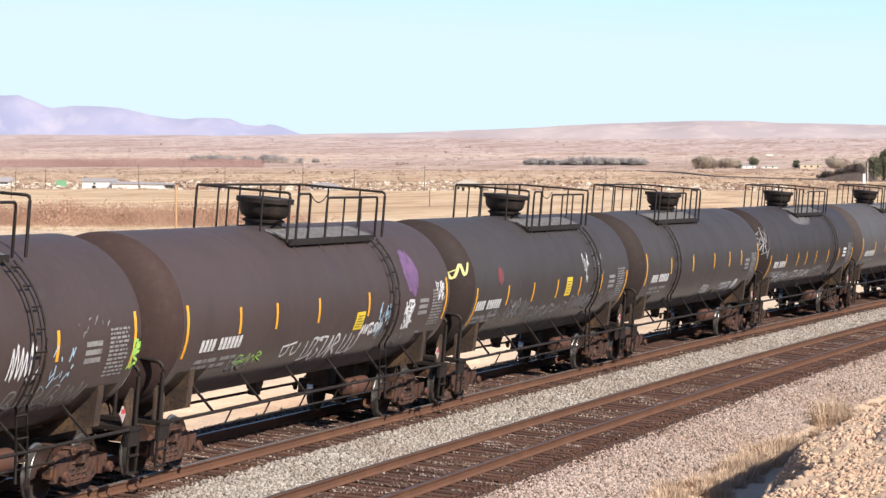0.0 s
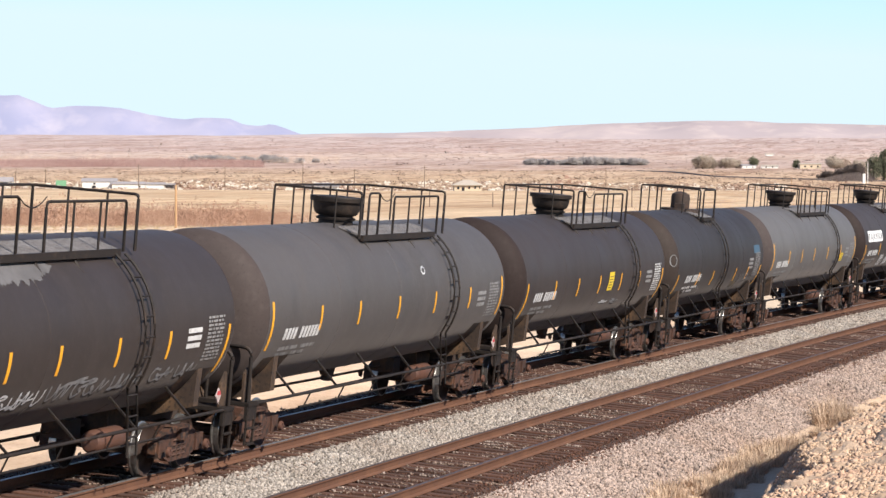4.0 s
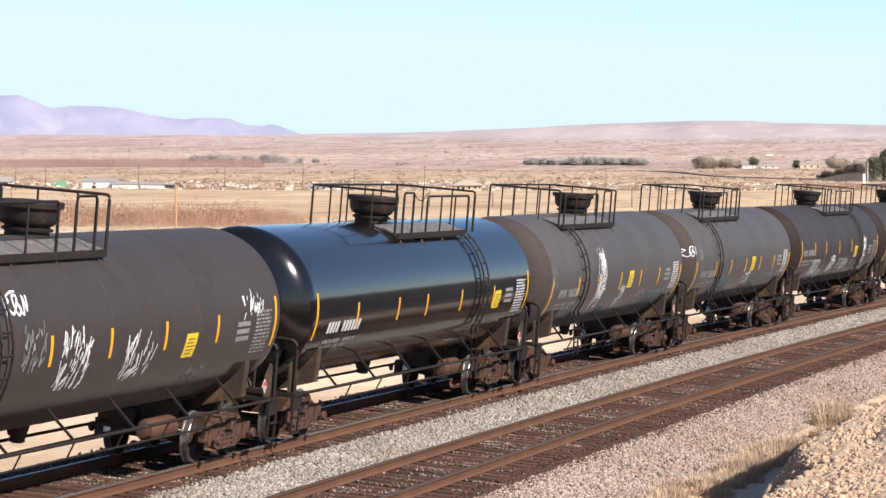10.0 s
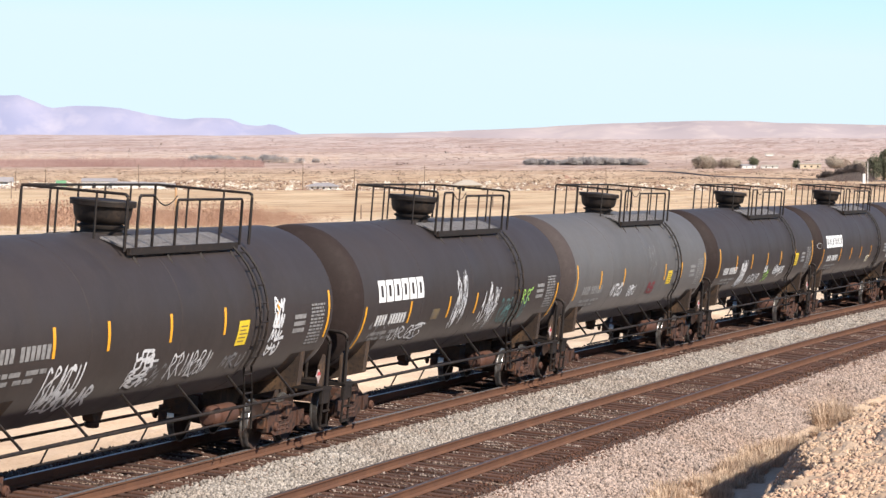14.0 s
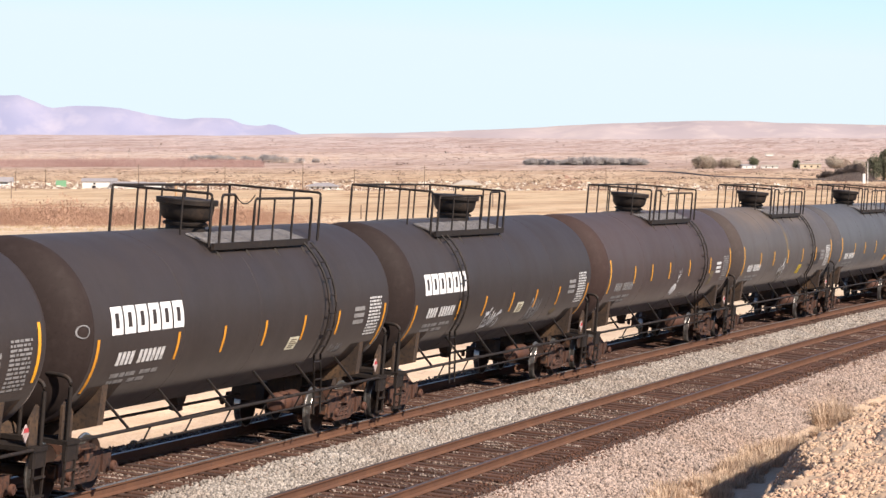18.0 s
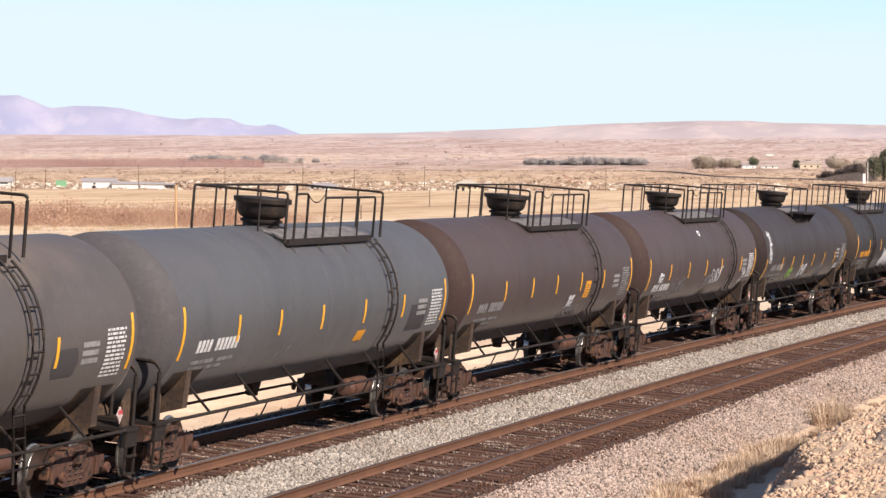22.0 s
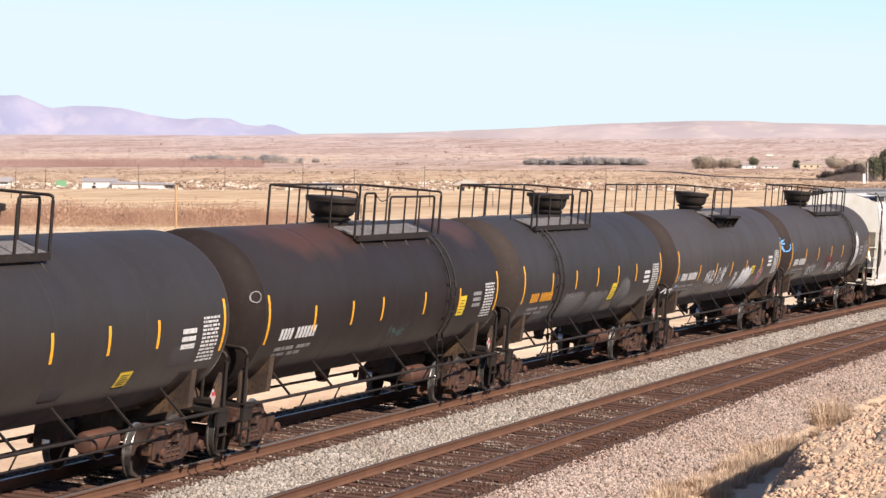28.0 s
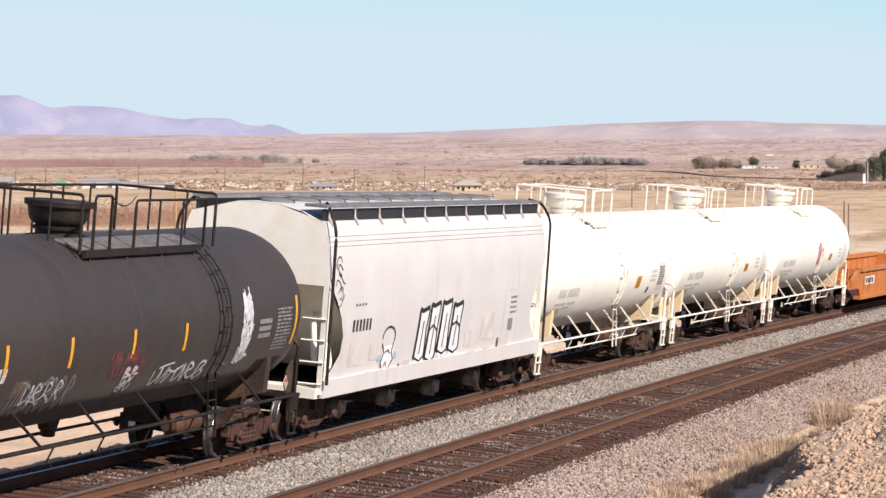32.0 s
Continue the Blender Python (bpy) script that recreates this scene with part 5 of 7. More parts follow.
    def stroke(bm, pts, w):
        prev = None
        for i, (x, z) in enumerate(pts):
            (xa, za), (xb, zb) = pts[max(i - 1, 0)], pts[min(i + 1, len(pts) - 1)]
            n = math.hypot(xb - xa, zb - za) or 1
            px, pz = -(zb - za) / n * w / 2, (xb - xa) / n * w / 2
            pair = [bm.verts.new(flank(x + px, z + pz, 0.012)), bm.verts.new(flank(x - px, z - pz, 0.012))]
            if prev:
                bm.faces.new((prev[0], prev[1], pair[1], pair[0]))
            prev = pair

    blocks = ((-2.15, 0.72, 1.35, 2.4), (-1.35, 0.75, 1.3, 2.48), (-0.5, 0.78, 1.42, 2.5), (0.35, 0.8, 1.4, 2.42))

    for j, (x, w, z0, z1) in enumerate(blocks):
        def fill(bm):
            fp(bm, x, x + w * 0.85, z0, z1, 0.008, 0.16)
            fp(bm, x + 0.02, x + w * 0.9, 1.0, z0 + 0.05, 0.0095, 0.0)

        def outline(bm):
            h = z1 - z0
            stroke(bm, [(x - 0.06, z0), (x + 0.03, z0 + h * 0.5), (x + 0.12, z1 + 0.03)], 0.13)
            stroke(bm, [(x + 0.1, z1 + 0.02), (x + 0.4 * w, z1 - 0.03), (x + w * 0.85 + 0.14, z1 + 0.04)], 0.1)
            stroke(bm, [(x + w * 0.85 + 0.14, z1), (x + w * 0.8 + 0.05, z0 + h * 0.55), (x + w * 0.9, z0 + 0.1), (x + w * 0.85, z0)], 0.08)
            stroke(bm, [(x + w * 0.4, z0 + 0.1), (x + w * 0.44 + 0.05, z0 + h * 0.5), (x + w * 0.42 + 0.1, z1 - 0.25)], 0.06)
            if j % 2:
                stroke(bm, [(x + w * 0.1, z0 + h * 0.55), (x + w * 0.5, z0 + h * 0.62), (x + w * 0.85, z0 + h * 0.5)], 0.06)
            stroke(bm, [(x, z0 + 0.02), (x + w * 0.5, z0 - 0.06), (x + w * 0.9, z0 + 0.03)], 0.05)
            for q in (0.05, 0.35, 0.65):
                xx = x + w * q
                stroke(bm, [(xx, 1.0), (xx + 0.03, 1.12), (xx + 0.1, z0 - 0.1), (xx + 0.17, 1.15), (xx + 0.15, 1.0)], 0.04)
        letter = part("graffiti_block", shared(("hopper_fill", j), fill, LOGO), parent=car, label="white block graffiti shape")
        part("graffiti_outline", shared(("hopper_outline", j), outline, SPRAYS["black"]), parent=letter, label="black graffiti outline")["kind"] = "stuff"

    def doodle_fill(bm):
        fp(bm, -4.5, -3.75, 1.0, 1.75, 0.007, 0.05)
    part("graffiti", shared("hopper_doodle_fill", doodle_fill, LOGO), parent=car, label="white doodle")

    def swirl(bm):
        stroke(bm, [(-4.1 + 0.42 * math.cos(a), 1.92 + 0.22 * math.sin(a)) for a in (-0.4 + k * 0.36 for k in range(11))], 0.05)
        stroke(bm, [(-4.5, 1.8), (-4.35, 1.62), (-4.5, 1.4), (-4.3, 1.2), (-4.5, 1.0)], 0.05)
        stroke(bm, [(-3.75, 1.8), (-3.85, 1.6), (-3.7, 1.45), (-3.95, 1.25), (-3.85, 1.0)], 0.05)
        stroke(bm, [(-4.3, 1.6), (-4.1, 1.66), (-3.95, 1.58)], 0.035)
        stroke(bm, [(-4.3, 1.3), (-4.15, 1.42), (-4.05, 1.22), (-4.2, 1.08)], 0.035)
        for k in range(6):
            cx, cz = -7.62 + 0.1 * (k % 3), 3.55 - k * 0.15
            stroke(bm, [(cx + 0.17 * math.cos(a + k), cz + 0.12 * math.sin(a * 1.3)) for a in (j * 0.5 for j in range(9))], 0.028)
    part("graffiti", shared("hopper_swirl", swirl, SPRAYS["patch"]), parent=car, label="black looping scrawl")["kind"] = "stuff"

    washed = material("washed_grey_overpaint", (0.62, 0.56, 0.53), 0.7, 0.0, [(2, (0.74, 0.68, 0.62), 0.42, 0.62)])
    for j, (x, z, w, h) in enumerate(((-6.6, 1.45, 0.75, 0.5), (-5.3, 1.5, 0.6, 0.35), (-3.3, 1.08, 0.7, 0.3), (1.6, 1.4, 0.5, 0.4), (2.9, 1.5, 1.0, 0.6), (4.3, 1.0, 0.8, 0.55), (5.0, 2.55, 0.6, 0.3), (1.7, 1.0, 0.8, 0.3), (3.1, 1.02, 0.7, 0.3))):
        part("painted_out_patch", shared(("hopper_faint", j), lambda bm: fp(bm, x, x + w, z, z + h, 0.052 if z < 1.3 else 0.004), washed), parent=car, label="washed-out grey overpaint")
    for j, (x, z, w, h) in enumerate(((-4.75, 1.45, 0.35, 0.12), (-3.85, 1.45, 0.4, 0.14))):
        part("painted_out_patch", shared(("hopper_tint", j), lambda bm: fp(bm, x, x + w, z, z + h, 0.005), SPRAYS["paleblue"]), parent=car, label="pale blue overpaint")

    def boxes(bm):
        for x, z, w, h in ((5.15, 1.62, 0.4, 0.28), (-5.5, 1.05, 0.2, 0.12), (-5.2, 1.05, 0.2, 0.12), (-5.5, 1.2, 0.2, 0.08)):
            fp(bm, x, x + w, z, z + h, 0.054 if z < 1.3 else 0.006)
        for j in range(4):
            fp(bm, 5.2, 5.75, 2.02 + j * 0.12, 2.07 + j * 0.12, 0.006)
    part("stencil_block", shared("hopper_boxes", boxes, FADED), parent=car, label="grey stencilled block")["kind"] = "stuff"
    return car


GATE = material("rust_and_white_cast_gate", (0.36, 0.27, 0.2), 0.8, 0.0, [(3, (0.5, 0.43, 0.36), 0.45, 0.6), (6, (0.2, 0.09, 0.05), 0.5, 0.7)], [(25, 0.2)])


def well_car(spec):
    """A low orange container well car: deep side sills, end platforms."""
    hl = spec["hl"]
    car = tagged(new("well_car"), spec["label"], "well car")

    def sill(bm):
        quad_loft(bm, [[(-hl + 2.6, y, 0.42), (hl - 2.6, y, 0.42), (hl - 2.0, y, 0.85), (hl - 0.4, y, 0.95), (hl - 0.4, y, 1.25), (hl - 1.6, y, 1.62), (-hl + 1.6, y, 1.62), (-hl + 0.4, y, 1.25), (-hl + 0.4, y, 0.95), (-hl + 2.0, y, 0.85)] for y in (-0.06, 0.06)], cap=True)
        for z, t in ((1.62, 0.14), (0.5, 0.14)):
            box(bm, (0, 0, z), (2 * hl - 4.0, 0.28, t))
        for k in range(14):
            box(bm, (-hl + 2.8 + (2 * hl - 5.6) * k / 13, 0, 1.06), (0.1, 0.2, 1.02))
    for sy in (-1, 1):
        part("side_sill", shared("well_sill", sill, ORANGE), parent=car, at=pose(0, 1.4 * sy, 0))
    part("well_floor", shared("well_floor", lambda bm: box(bm, (0, 0, 0.45), (2 * hl - 5.2, 2.7, 0.1)), ORANGE), parent=car)
    for d in (-1, 1):
        m = pose(d * (hl - 1.2), 0, 0, 0, 0, 0 if d > 0 else 180)
        part("end_deck", shared("well_end", lambda bm: (box(bm, (0, 0, 1.1), (2.2, 2.7, 0.24)), box(bm, (-0.9, 0, 1.4), (0.2, 2.7, 0.5))), ORANGE), parent=car, at=m)
        part("end_railing", shared("well_rail", lambda bm: tube(bm, rounded([(0.9, -1.3, 1.2), (0.9, -1.3, 1.75), (0.9, 1.3, 1.75), (0.9, 1.3, 1.2)], 0.1), 0.03, 6), ORANGE, 60), parent=car, at=m)
        truck(car, d * (hl - 1.3))
        coupler(car, d * (hl + 0.4))
    part("sign_panel", shared("well_sign", lambda bm: quad_loft(bm, [[(x, -1.47, z) for x, z in ((-1.0, 1.0), (1.0, 1.0), (1.0, 1.32), (-1.0, 1.32))], [(x, -1.465, z) for x, z in ((-1.0, 1.0), (1.0, 1.0), (1.0, 1.32), (-1.0, 1.32))]], cap=True), LOGO), parent=car, at=pose(-hl + 4.2, 0, 0), label="white company sign panel")
    part("sign_bars", shared("well_bars", lambda bm: [quad_loft(bm, [[(x + k * 0.42, -1.476, z) for x, z in ((-0.85, 1.06), (-0.55, 1.06), (-0.55, 1.26), (-0.85, 1.26))], [(x + k * 0.42, -1.472, z) for x, z in ((-0.85, 1.06), (-0.55, 1.06), (-0.55, 1.26), (-0.85, 1.26))]], cap=True) for k in range(4)], SPRAYS["black"]), parent=car, at=pose(-hl + 4.2, 0, 0))
    return car


# ---- the train: middle of each car along the track at the start, half the length between its end strips ----
PALE_INK = material("washed_out_grey_stencil", (0.6, 0.57, 0.52), 0.7, 0.0, [(8, (0.75, 0.71, 0.64), 0.45, 0.7)])
CREAM = material("sun_bleached_cream_placard", (0.7, 0.66, 0.5), 0.6, 0.0, [(9, (0.5, 0.47, 0.36), 0.5, 0.75)])
TRAIN = [
    dict(u=36.65, hl=7.75, paint=BROWN, marks=[-5.2, -2.9, -0.4, 2.2, 4.64], st=9, label="brown weathered tank car with small graffiti tags", placard=1.8, tags=[("white", 2.9, 3.9, -18, 4, 3, 0.05), ("paleblue", 4.5, 5.3, -22, -2, 3, 0.1, "smear"), ("green", 7.6, 8.4, -22, -2, 3, 0.06, "heap"), ("grey", 2.6, 6.4, -42, -24, 7, 0.05), ("grey", 5.4, 6.6, 4, 14, 2, 0.05, "smear")]),
    dict(u=54.52, hl=7.75, paint=BROWN, marks=[-5.2, -3.28, -0.88, 2.22], st=10, label="brown tank car with a long white graffiti scrawl", placard=1.75, plate=(-18, -4), tags=[("green", -4.9, -3.4, -32, -24, 3, 0.04), ("grey", -5.2, -4.0, -36, -26, 3, 0.05), ("white", -2.6, -1.4, -32, -22, 2, 0.05), ("white", -1.2, 2.2, -40, -20, 6, 0.06), ("white", 2.0, 3.4, -24, -14, 5, 0.05), ("paleblue", 3.0, 3.7, -26, -2, 4, 0.12, "smear"), ("white", 4.7, 5.5, -24, 0, 4, 0.06, "heap"), ("grey", 4.0, 6.6, -44, -28, 6, 0.05), ("white", 6.9, 7.5, -2, 12, 5, 0.12, "smear")], stains=[("purple", 4.75, 5.75, 0, 46, 0.6)]),
    dict(u=72.05, hl=7.31, st=2, et=3, nx=-7.2, placard=1.05, plate=(-15, 3), paint=GREY, marks=[-4.65, -2.37, -0.09, 2.22, 4.5], label="dark grey tank car with faded graffiti along its lower flank", tags=[("yellow", -9.0, -7.6, 12, 30, 4, 0.045), ("grey", -4.4, -2.4, -32, -12, 5, 0.05), ("grey", -2.4, 1.6, -40, -22, 9, 0.06), ("grey", -6.6, -4.4, -34, -20, 7, 0.12, "smear"), ("grey", 1.6, 4.0, -30, -16, 6, 0.05), ("white", 2.5, 3.0, -2, 22, 5, 0.07, "smear"), ("grey", 3.8, 6.4, -30, -14, 7, 0.09, "smear"), ("grey", 3.6, 4.6, 0, 22, 3, 0.1, "smear")], stains=[("red", -5.6, -5.1, 2, 20, 0.5)]),
    dict(u=89.69, hl=7.85, st=11, et=18, na=-6, paint=GREY, top="B", marks=[-4.83, -1.91, 1.08, 3.36, 5.18], label="dark grey tank car with a white patch low on its flank", ins=False, tags=[("white", 0.5, 1.5, -40, -28, 3, 0.07), ("white", 3.0, 4.8, -38, -28, 5, 0.07), ("grey", 6.4, 7.1, -38, -24, 2, 0.06)], stains=[("white", 5.0, 5.7, -42, -24, 0.5), ("ochre", 2.0, 2.6, -42, -36, 0.3), ("patch", 5.6, 6.8, -16, -4, 0.2)]),
    dict(u=107.62, hl=7.78, st=0, et=0, paint=INK, marks=[-5.09, -3.0, -1.43, 0.42, 2.75, 4.96], label="charcoal tank car with a row of white scribbles", ins=False, block_ink=STENCIL, tags=[("white", -6.6, -3.4, -40, -26, 7, 0.055), ("white", -3.2, 0.4, -38, -26, 8, 0.05), ("grey", 0.4, 4.4, -36, -24, 8, 0.06), ("grey", 4.6, 6.8, -34, -24, 4, 0.05), ("grey", -8.7, -8.1, 2, 36, 12, 0.05, "smear")], stains=[("wash", -2.6, 1.0, 36, 62, 0.7)]),
    dict(u=125.55, hl=7.85, st=4.5, et=11, paint=MID, marks=[-5.1, -2.74, -0.11, 2.5, 5.2], label="mid grey tank car, plain and dusty", ins=False, tags=[("white", 1.6, 1.85, 20, 26, 1, 0.03, "ring")]),
    dict(u=143.1, hl=7.28, deck=DECK_GLARE, st=0.5, et=1, paint=INK, marks=[-4.66, -2.35, -0.08, 2.27, 4.47], label="dark grey tank car with an orange-yellow placard", placard=1.15, plate=(-16, 3), panel_ink=STENCIL, stains=[("ochre", 8.0, 8.5, -14, 30, 0.6)], tags=[("white", 0.7, 1.4, -30, -27, 1, 0.05), ("grey", 1.8, 2.6, -33, -27, 1, 0.05)]),
    dict(u=158.75, hl=6.07, st=-10, et=-10, na=-12, nx=-4.95, paint=BLUISH, top="C", marks=[-3.26, -1.17, 0.43, 2.24, 4.12], label="short blue-grey tank car with a rusty capped dome", ins=False, small_ink=STENCIL, stains=[("bluepatch", 4.75, 5.7, 6, 16, 0.0), ("ochre", 2.2, 2.9, -36, -28, 0.2)], tags=[("grey", 3.2, 4.6, -30, -18, 3, 0.04), ("grey", -2.9, -2.2, -40, -28, 3, 0.06, "smear"), ("grey", -6.6, -6.42, 0, 14, 1, 0.02, "ring")]),
    dict(u=174.72, hl=7.77, deck=DECK_GLARE, st=4, et=15, paint=PALE, marks=[-5.06, -2.77, -0.48, 2.14, 4.75], label="pale grey tank car, plain and dusty", placard=5.1, plate=(-19, -7), tags=[("grey", 2.6, 3.1, -36, -28, 3, 0.06, "smear"), ("grey", -2.2, -1.9, -34, -20, 3, 0.06, "smear")]),
    dict(u=192.4, hl=7.4, st=0, et=0, nx=-6.68, paint=INK, marks=[-4.2, -1.82, 0.73, 2.57, 4.47], label="black tank car with a white company sign and four small tags", logo=(-6.9, 21), placard=2.05, plate=(-20, -10), block_ink=STENCIL, tags=[("white", -3.6, -2.7, -38, -18, 3, 0.055, "heap"), ("white", -2.3, -1.4, -38, -18, 3, 0.055, "heap"), ("white", -0.9, 0.0, -38, -18, 3, 0.055, "heap"), ("white", 0.4, 1.3, -37, -17, 3, 0.055, "heap")], stains=[("patch", 0.85, 1.35, -19, 2, 0.1)]),
    dict(u=210.0, hl=7.73, st=6.5, et=15, na=-12, nx=-6.8, paint=GREY, top="B", marks=[-4.78, -2.4, -0.06, 2.3, 4.74], label="dark grey tank car with white blotches", placard=3.5, plate=(-19, -3), tags=[("white", -3.9, -3.0, 20, 32, 3, 0.05), ("grey", -3.5, -2.6, -10, 12, 7, 0.1, "smear"), ("white", -2.0, -0.9, -26, 6, 12, 0.1, "smear"), ("white", 0.6, 1.8, -26, 0, 10, 0.1, "smear"), ("grey", 3.8, 4.6, -38, -28, 4, 0.1, "smear"), ("white", -5.8, -4.2, -42, -22, 3, 0.035), ("white", 6.0, 7.0, 2, 20, 5, 0.12, "smear")]),
    dict(u=227.9, hl=7.75, st=3.5, et=13.5, paint=GLOSS, marks=[-5.26, -2.55, -0.53, 2.1, 4.76], label="glossy black tank car mirroring the sky", placard=5.1, plate=(-17, -1), block_ink=FADED, panel_ink=STENCIL),
    dict(u=245.38, hl=7.26, deck=DECK_GLARE, st=1.5, et=2.5, paint=MID, top="B", marks=[-4.65, -2.45, -0.09, 2.22, 4.5], label="worn grey tank car streaked with old graffiti", placard=1.07, plate=(-16, 2), ink=FADED, panel_ink=STENCIL, tags=[("white", -2.7, -1.7, -40, 22, 7, 0.1, "smear"), ("white", -2.5, -1.8, -24, 24, 6, 0.05, "heap"), ("grey", -5.8, -3.6, -42, -24, 6, 0.05), ("white", 0.0, 0.6, -42, -14, 6, 0.08, "smear"), ("teal", -1.6, -0.6, -44, -34, 3, 0.08), ("pink", 2.2, 3.0, -30, -20, 4, 0.08, "smear"), ("teal", 3.0, 6.0, -42, -24, 6, 0.07), ("grey", 1.6, 5.6, -44, -26, 8, 0.05), ("grey", -7.4, -6.9, -6, 14, 4, 0.08, "smear")]),
    dict(u=262.2, hl=7.26, deck=DECK_GLARE, st=1, et=2.5, paint=MID, top="B", marks=[-4.48, -2.25, 0.06, 2.36, 4.66], label="worn grey tank car with teal and grey old graffiti", placard=1.2, plate=(-16, 2), panel_ink=STENCIL, ink=FADED, tags=[("white", -7.95, -7.3, 10, 22, 3, 0.035), ("grey", -7.1, -6.5, -8, 18, 6, 0.09, "smear"), ("grey", -6.4, -4.0, -38, -20, 6, 0.05), ("grey", -4.6, -2.6, -40, -20, 8, 0.12, "smear"), ("teal", -3.4, -2.0, -40, -16, 5, 0.06), ("white", 0.0, 1.4, -34, -18, 3, 0.05), ("teal", 1.2, 2.8, -36, -18, 7, 0.1, "smear"), ("grey", 2.0, 6.2, -36, -22, 8, 0.06), ("grey", 0.4, 3.0, -40, -34, 4, 0.05)]),
    dict(u=279.65, hl=7.76, st=11, et=15, na=2, nx=-7.46, paint=INK, marks=[-5.33, -3.2, -0.53, 2.03, 4.82], label="charcoal tank car with white graffiti low on its flank", placard=3.0, plate=(-16, 1), ink=FADED, tags=[("white", -5.4, -3.9, -40, -12, 5, 0.07), ("white", -5.2, -3.0, -46, -30, 5, 0.08), ("white", -2.0, -0.9, -36, -10, 4, 0.06, "heap"), ("grey", -1.2, -0.2, -36, -22, 4, 0.12, "smear"), ("white", -0.2, 1.8, -34, -16, 6, 0.035), ("white", 4.5, 5.3, -28, 14, 4, 0.07, "heap"), ("grey", 2.4, 3.6, -34, -22, 3, 0.04)]),
    dict(u=297.49, hl=7.68, st=-1, et=-1, paint=INK, marks=[-4.64, -1.76, 0.4, 3.99], label="black tank car with a white company sign and mixed graffiti", logo=(-6.9, 18), placard=-2.72, plate=(-19, -10), plate_paint=SPRAYS["ochre"], tags=[("white", -5.6, -3.2, -34, -22, 4, 0.05), ("grey", -7.2, -5.6, -28, -12, 5, 0.08, "smear"), ("white", -1.4, -0.4, -26, 14, 12, 0.09, "smear"), ("white", 0.9, 2.2, -34, 4, 8, 0.09, "smear"), ("white", 1.0, 2.2, -32, 2, 2, 0.06), ("teal", 2.6, 5.0, -34, -10, 6, 0.06), ("green", 4.4, 5.2, -16, -4, 2, 0.04)]),
    dict(u=314.9, hl=7.72, st=5, et=13, paint=PALE, marks=[-5.22, -2.61, 2.37, 4.52], label="pale grey tank car with small white tags", placard=3.0, ink=FADED, tags=[("grey", 0.3, 1.1, -6, 24, 5, 0.09, "smear"), ("white", -3.8, -2.5, -24, -10, 3, 0.05), ("white", -1.8, -0.9, -26, -14, 3, 0.05), ("red", 0.5, 1.4, -26, -14, 2, 0.08)]),
    dict(u=332.65, hl=7.75, st=4.5, et=15, paint=INK, marks=[-5.22, -2.81, -0.29, 2.0, 4.52], label="charcoal tank car with white and green tags", placard=4.87, plate=(-17, 0), tags=[("white", -4.4, -3.5, -34, -6, 10, 0.14, "smear"), ("white", -4.4, -3.5, -36, -6, 3, 0.08, "heap"), ("white", -2.7, -0.9, -36, -22, 6, 0.06), ("green", -0.2, 0.6, -34, -20, 6, 0.12, "smear"), ("white", -0.4, 0.1, -22, -13, 2, 0.08), ("white", 1.2, 3.0, -26, -16, 5, 0.07), ("white", 1.4, 2.4, -24, -14, 6, 0.12, "smear"), ("white", 2.2, 3.0, -30, -18, 3, 0.1, "smear")]),
    dict(u=350.16, hl=7.47, st=-1, et=0.5, nx=-6.6, paint=INK, marks=[-4.02, -1.82, 0.31, 2.47, 4.52], label="black tank car with a white company sign and pale placard", logo=(-6.95, 19), placard=2.07, plate=(-26, -16), plate_paint=CREAM, ink=STENCIL, panel_ink=STENCIL, strip_paint=ORANGE_INK, tags=[("grey", 4.6, 5.4, -36, -28, 3, 0.04), ("grey", -7.98, -7.8, 2, 10, 1, 0.02, "ring")]),
    dict(u=367.42, hl=7.5, st=-5, et=-5, nx=-6.6, paint=INK, top="B", marks=[-4.23, -2.09, 0.26, 2.42, 4.61], label="black tank car with a white company sign and two faded tags", logo=(-6.95, 19), placard=1.08, plate=(-25, -15), plate_paint=CREAM, ink=STENCIL, panel_ink=STENCIL, strip_paint=ORANGE_INK, tags=[("white", -1.7, -0.3, -38, -20, 4, 0.06), ("grey", -1.8, -0.6, -40, -28, 5, 0.1, "smear"), ("grey", 2.1, 3.1, -36, -14, 3, 0.06), ("grey", 1.9, 2.8, -36, -22, 4, 0.08, "smear")], stains=[("ochre", 4.4, 5.0, -34, -26, 0.4)]),
    dict(u=385.17, hl=7.8, st=6, et=15, na=-10, paint=BROWN, marks=[-5.02, -2.94, -0.7, 1.94, 4.86], label="dark brown tank car with one white splash", placard=5.25, plate=(-27, -10), plate_paint=SPRAYS["ochre"], ink=FADED, stains=[("white", 0.15, 0.85, -36, -18, 0.7)], tags=[("white", 0.6, 0.95, -20, -4, 2, 0.06, "smear"), ("grey", 1.6, 2.6, -38, -33, 2, 0.03)], block_ink=STENCIL),
    dict(u=402.97, hl=7.72, st=5, et=14.5, paint=RUSTRUN, marks=[-5.08, -2.87, -0.44, 2.22, 4.74], label="grey tank car with rust-brown top and an ochre spill", placard=2.14, plate=(-30, -17), panel_ink=STENCIL, stains=[("ochre", -0.75, -0.45, -12, 58, 0.25), ("patch", 4.6, 5.6, -20, -2, 0.1)], tags=[("white", -1.6, -0.7, -36, -8, 6, 0.07, "smear"), ("ochre", -1.7, -0.7, -40, -22, 5, 0.12, "smear")]),
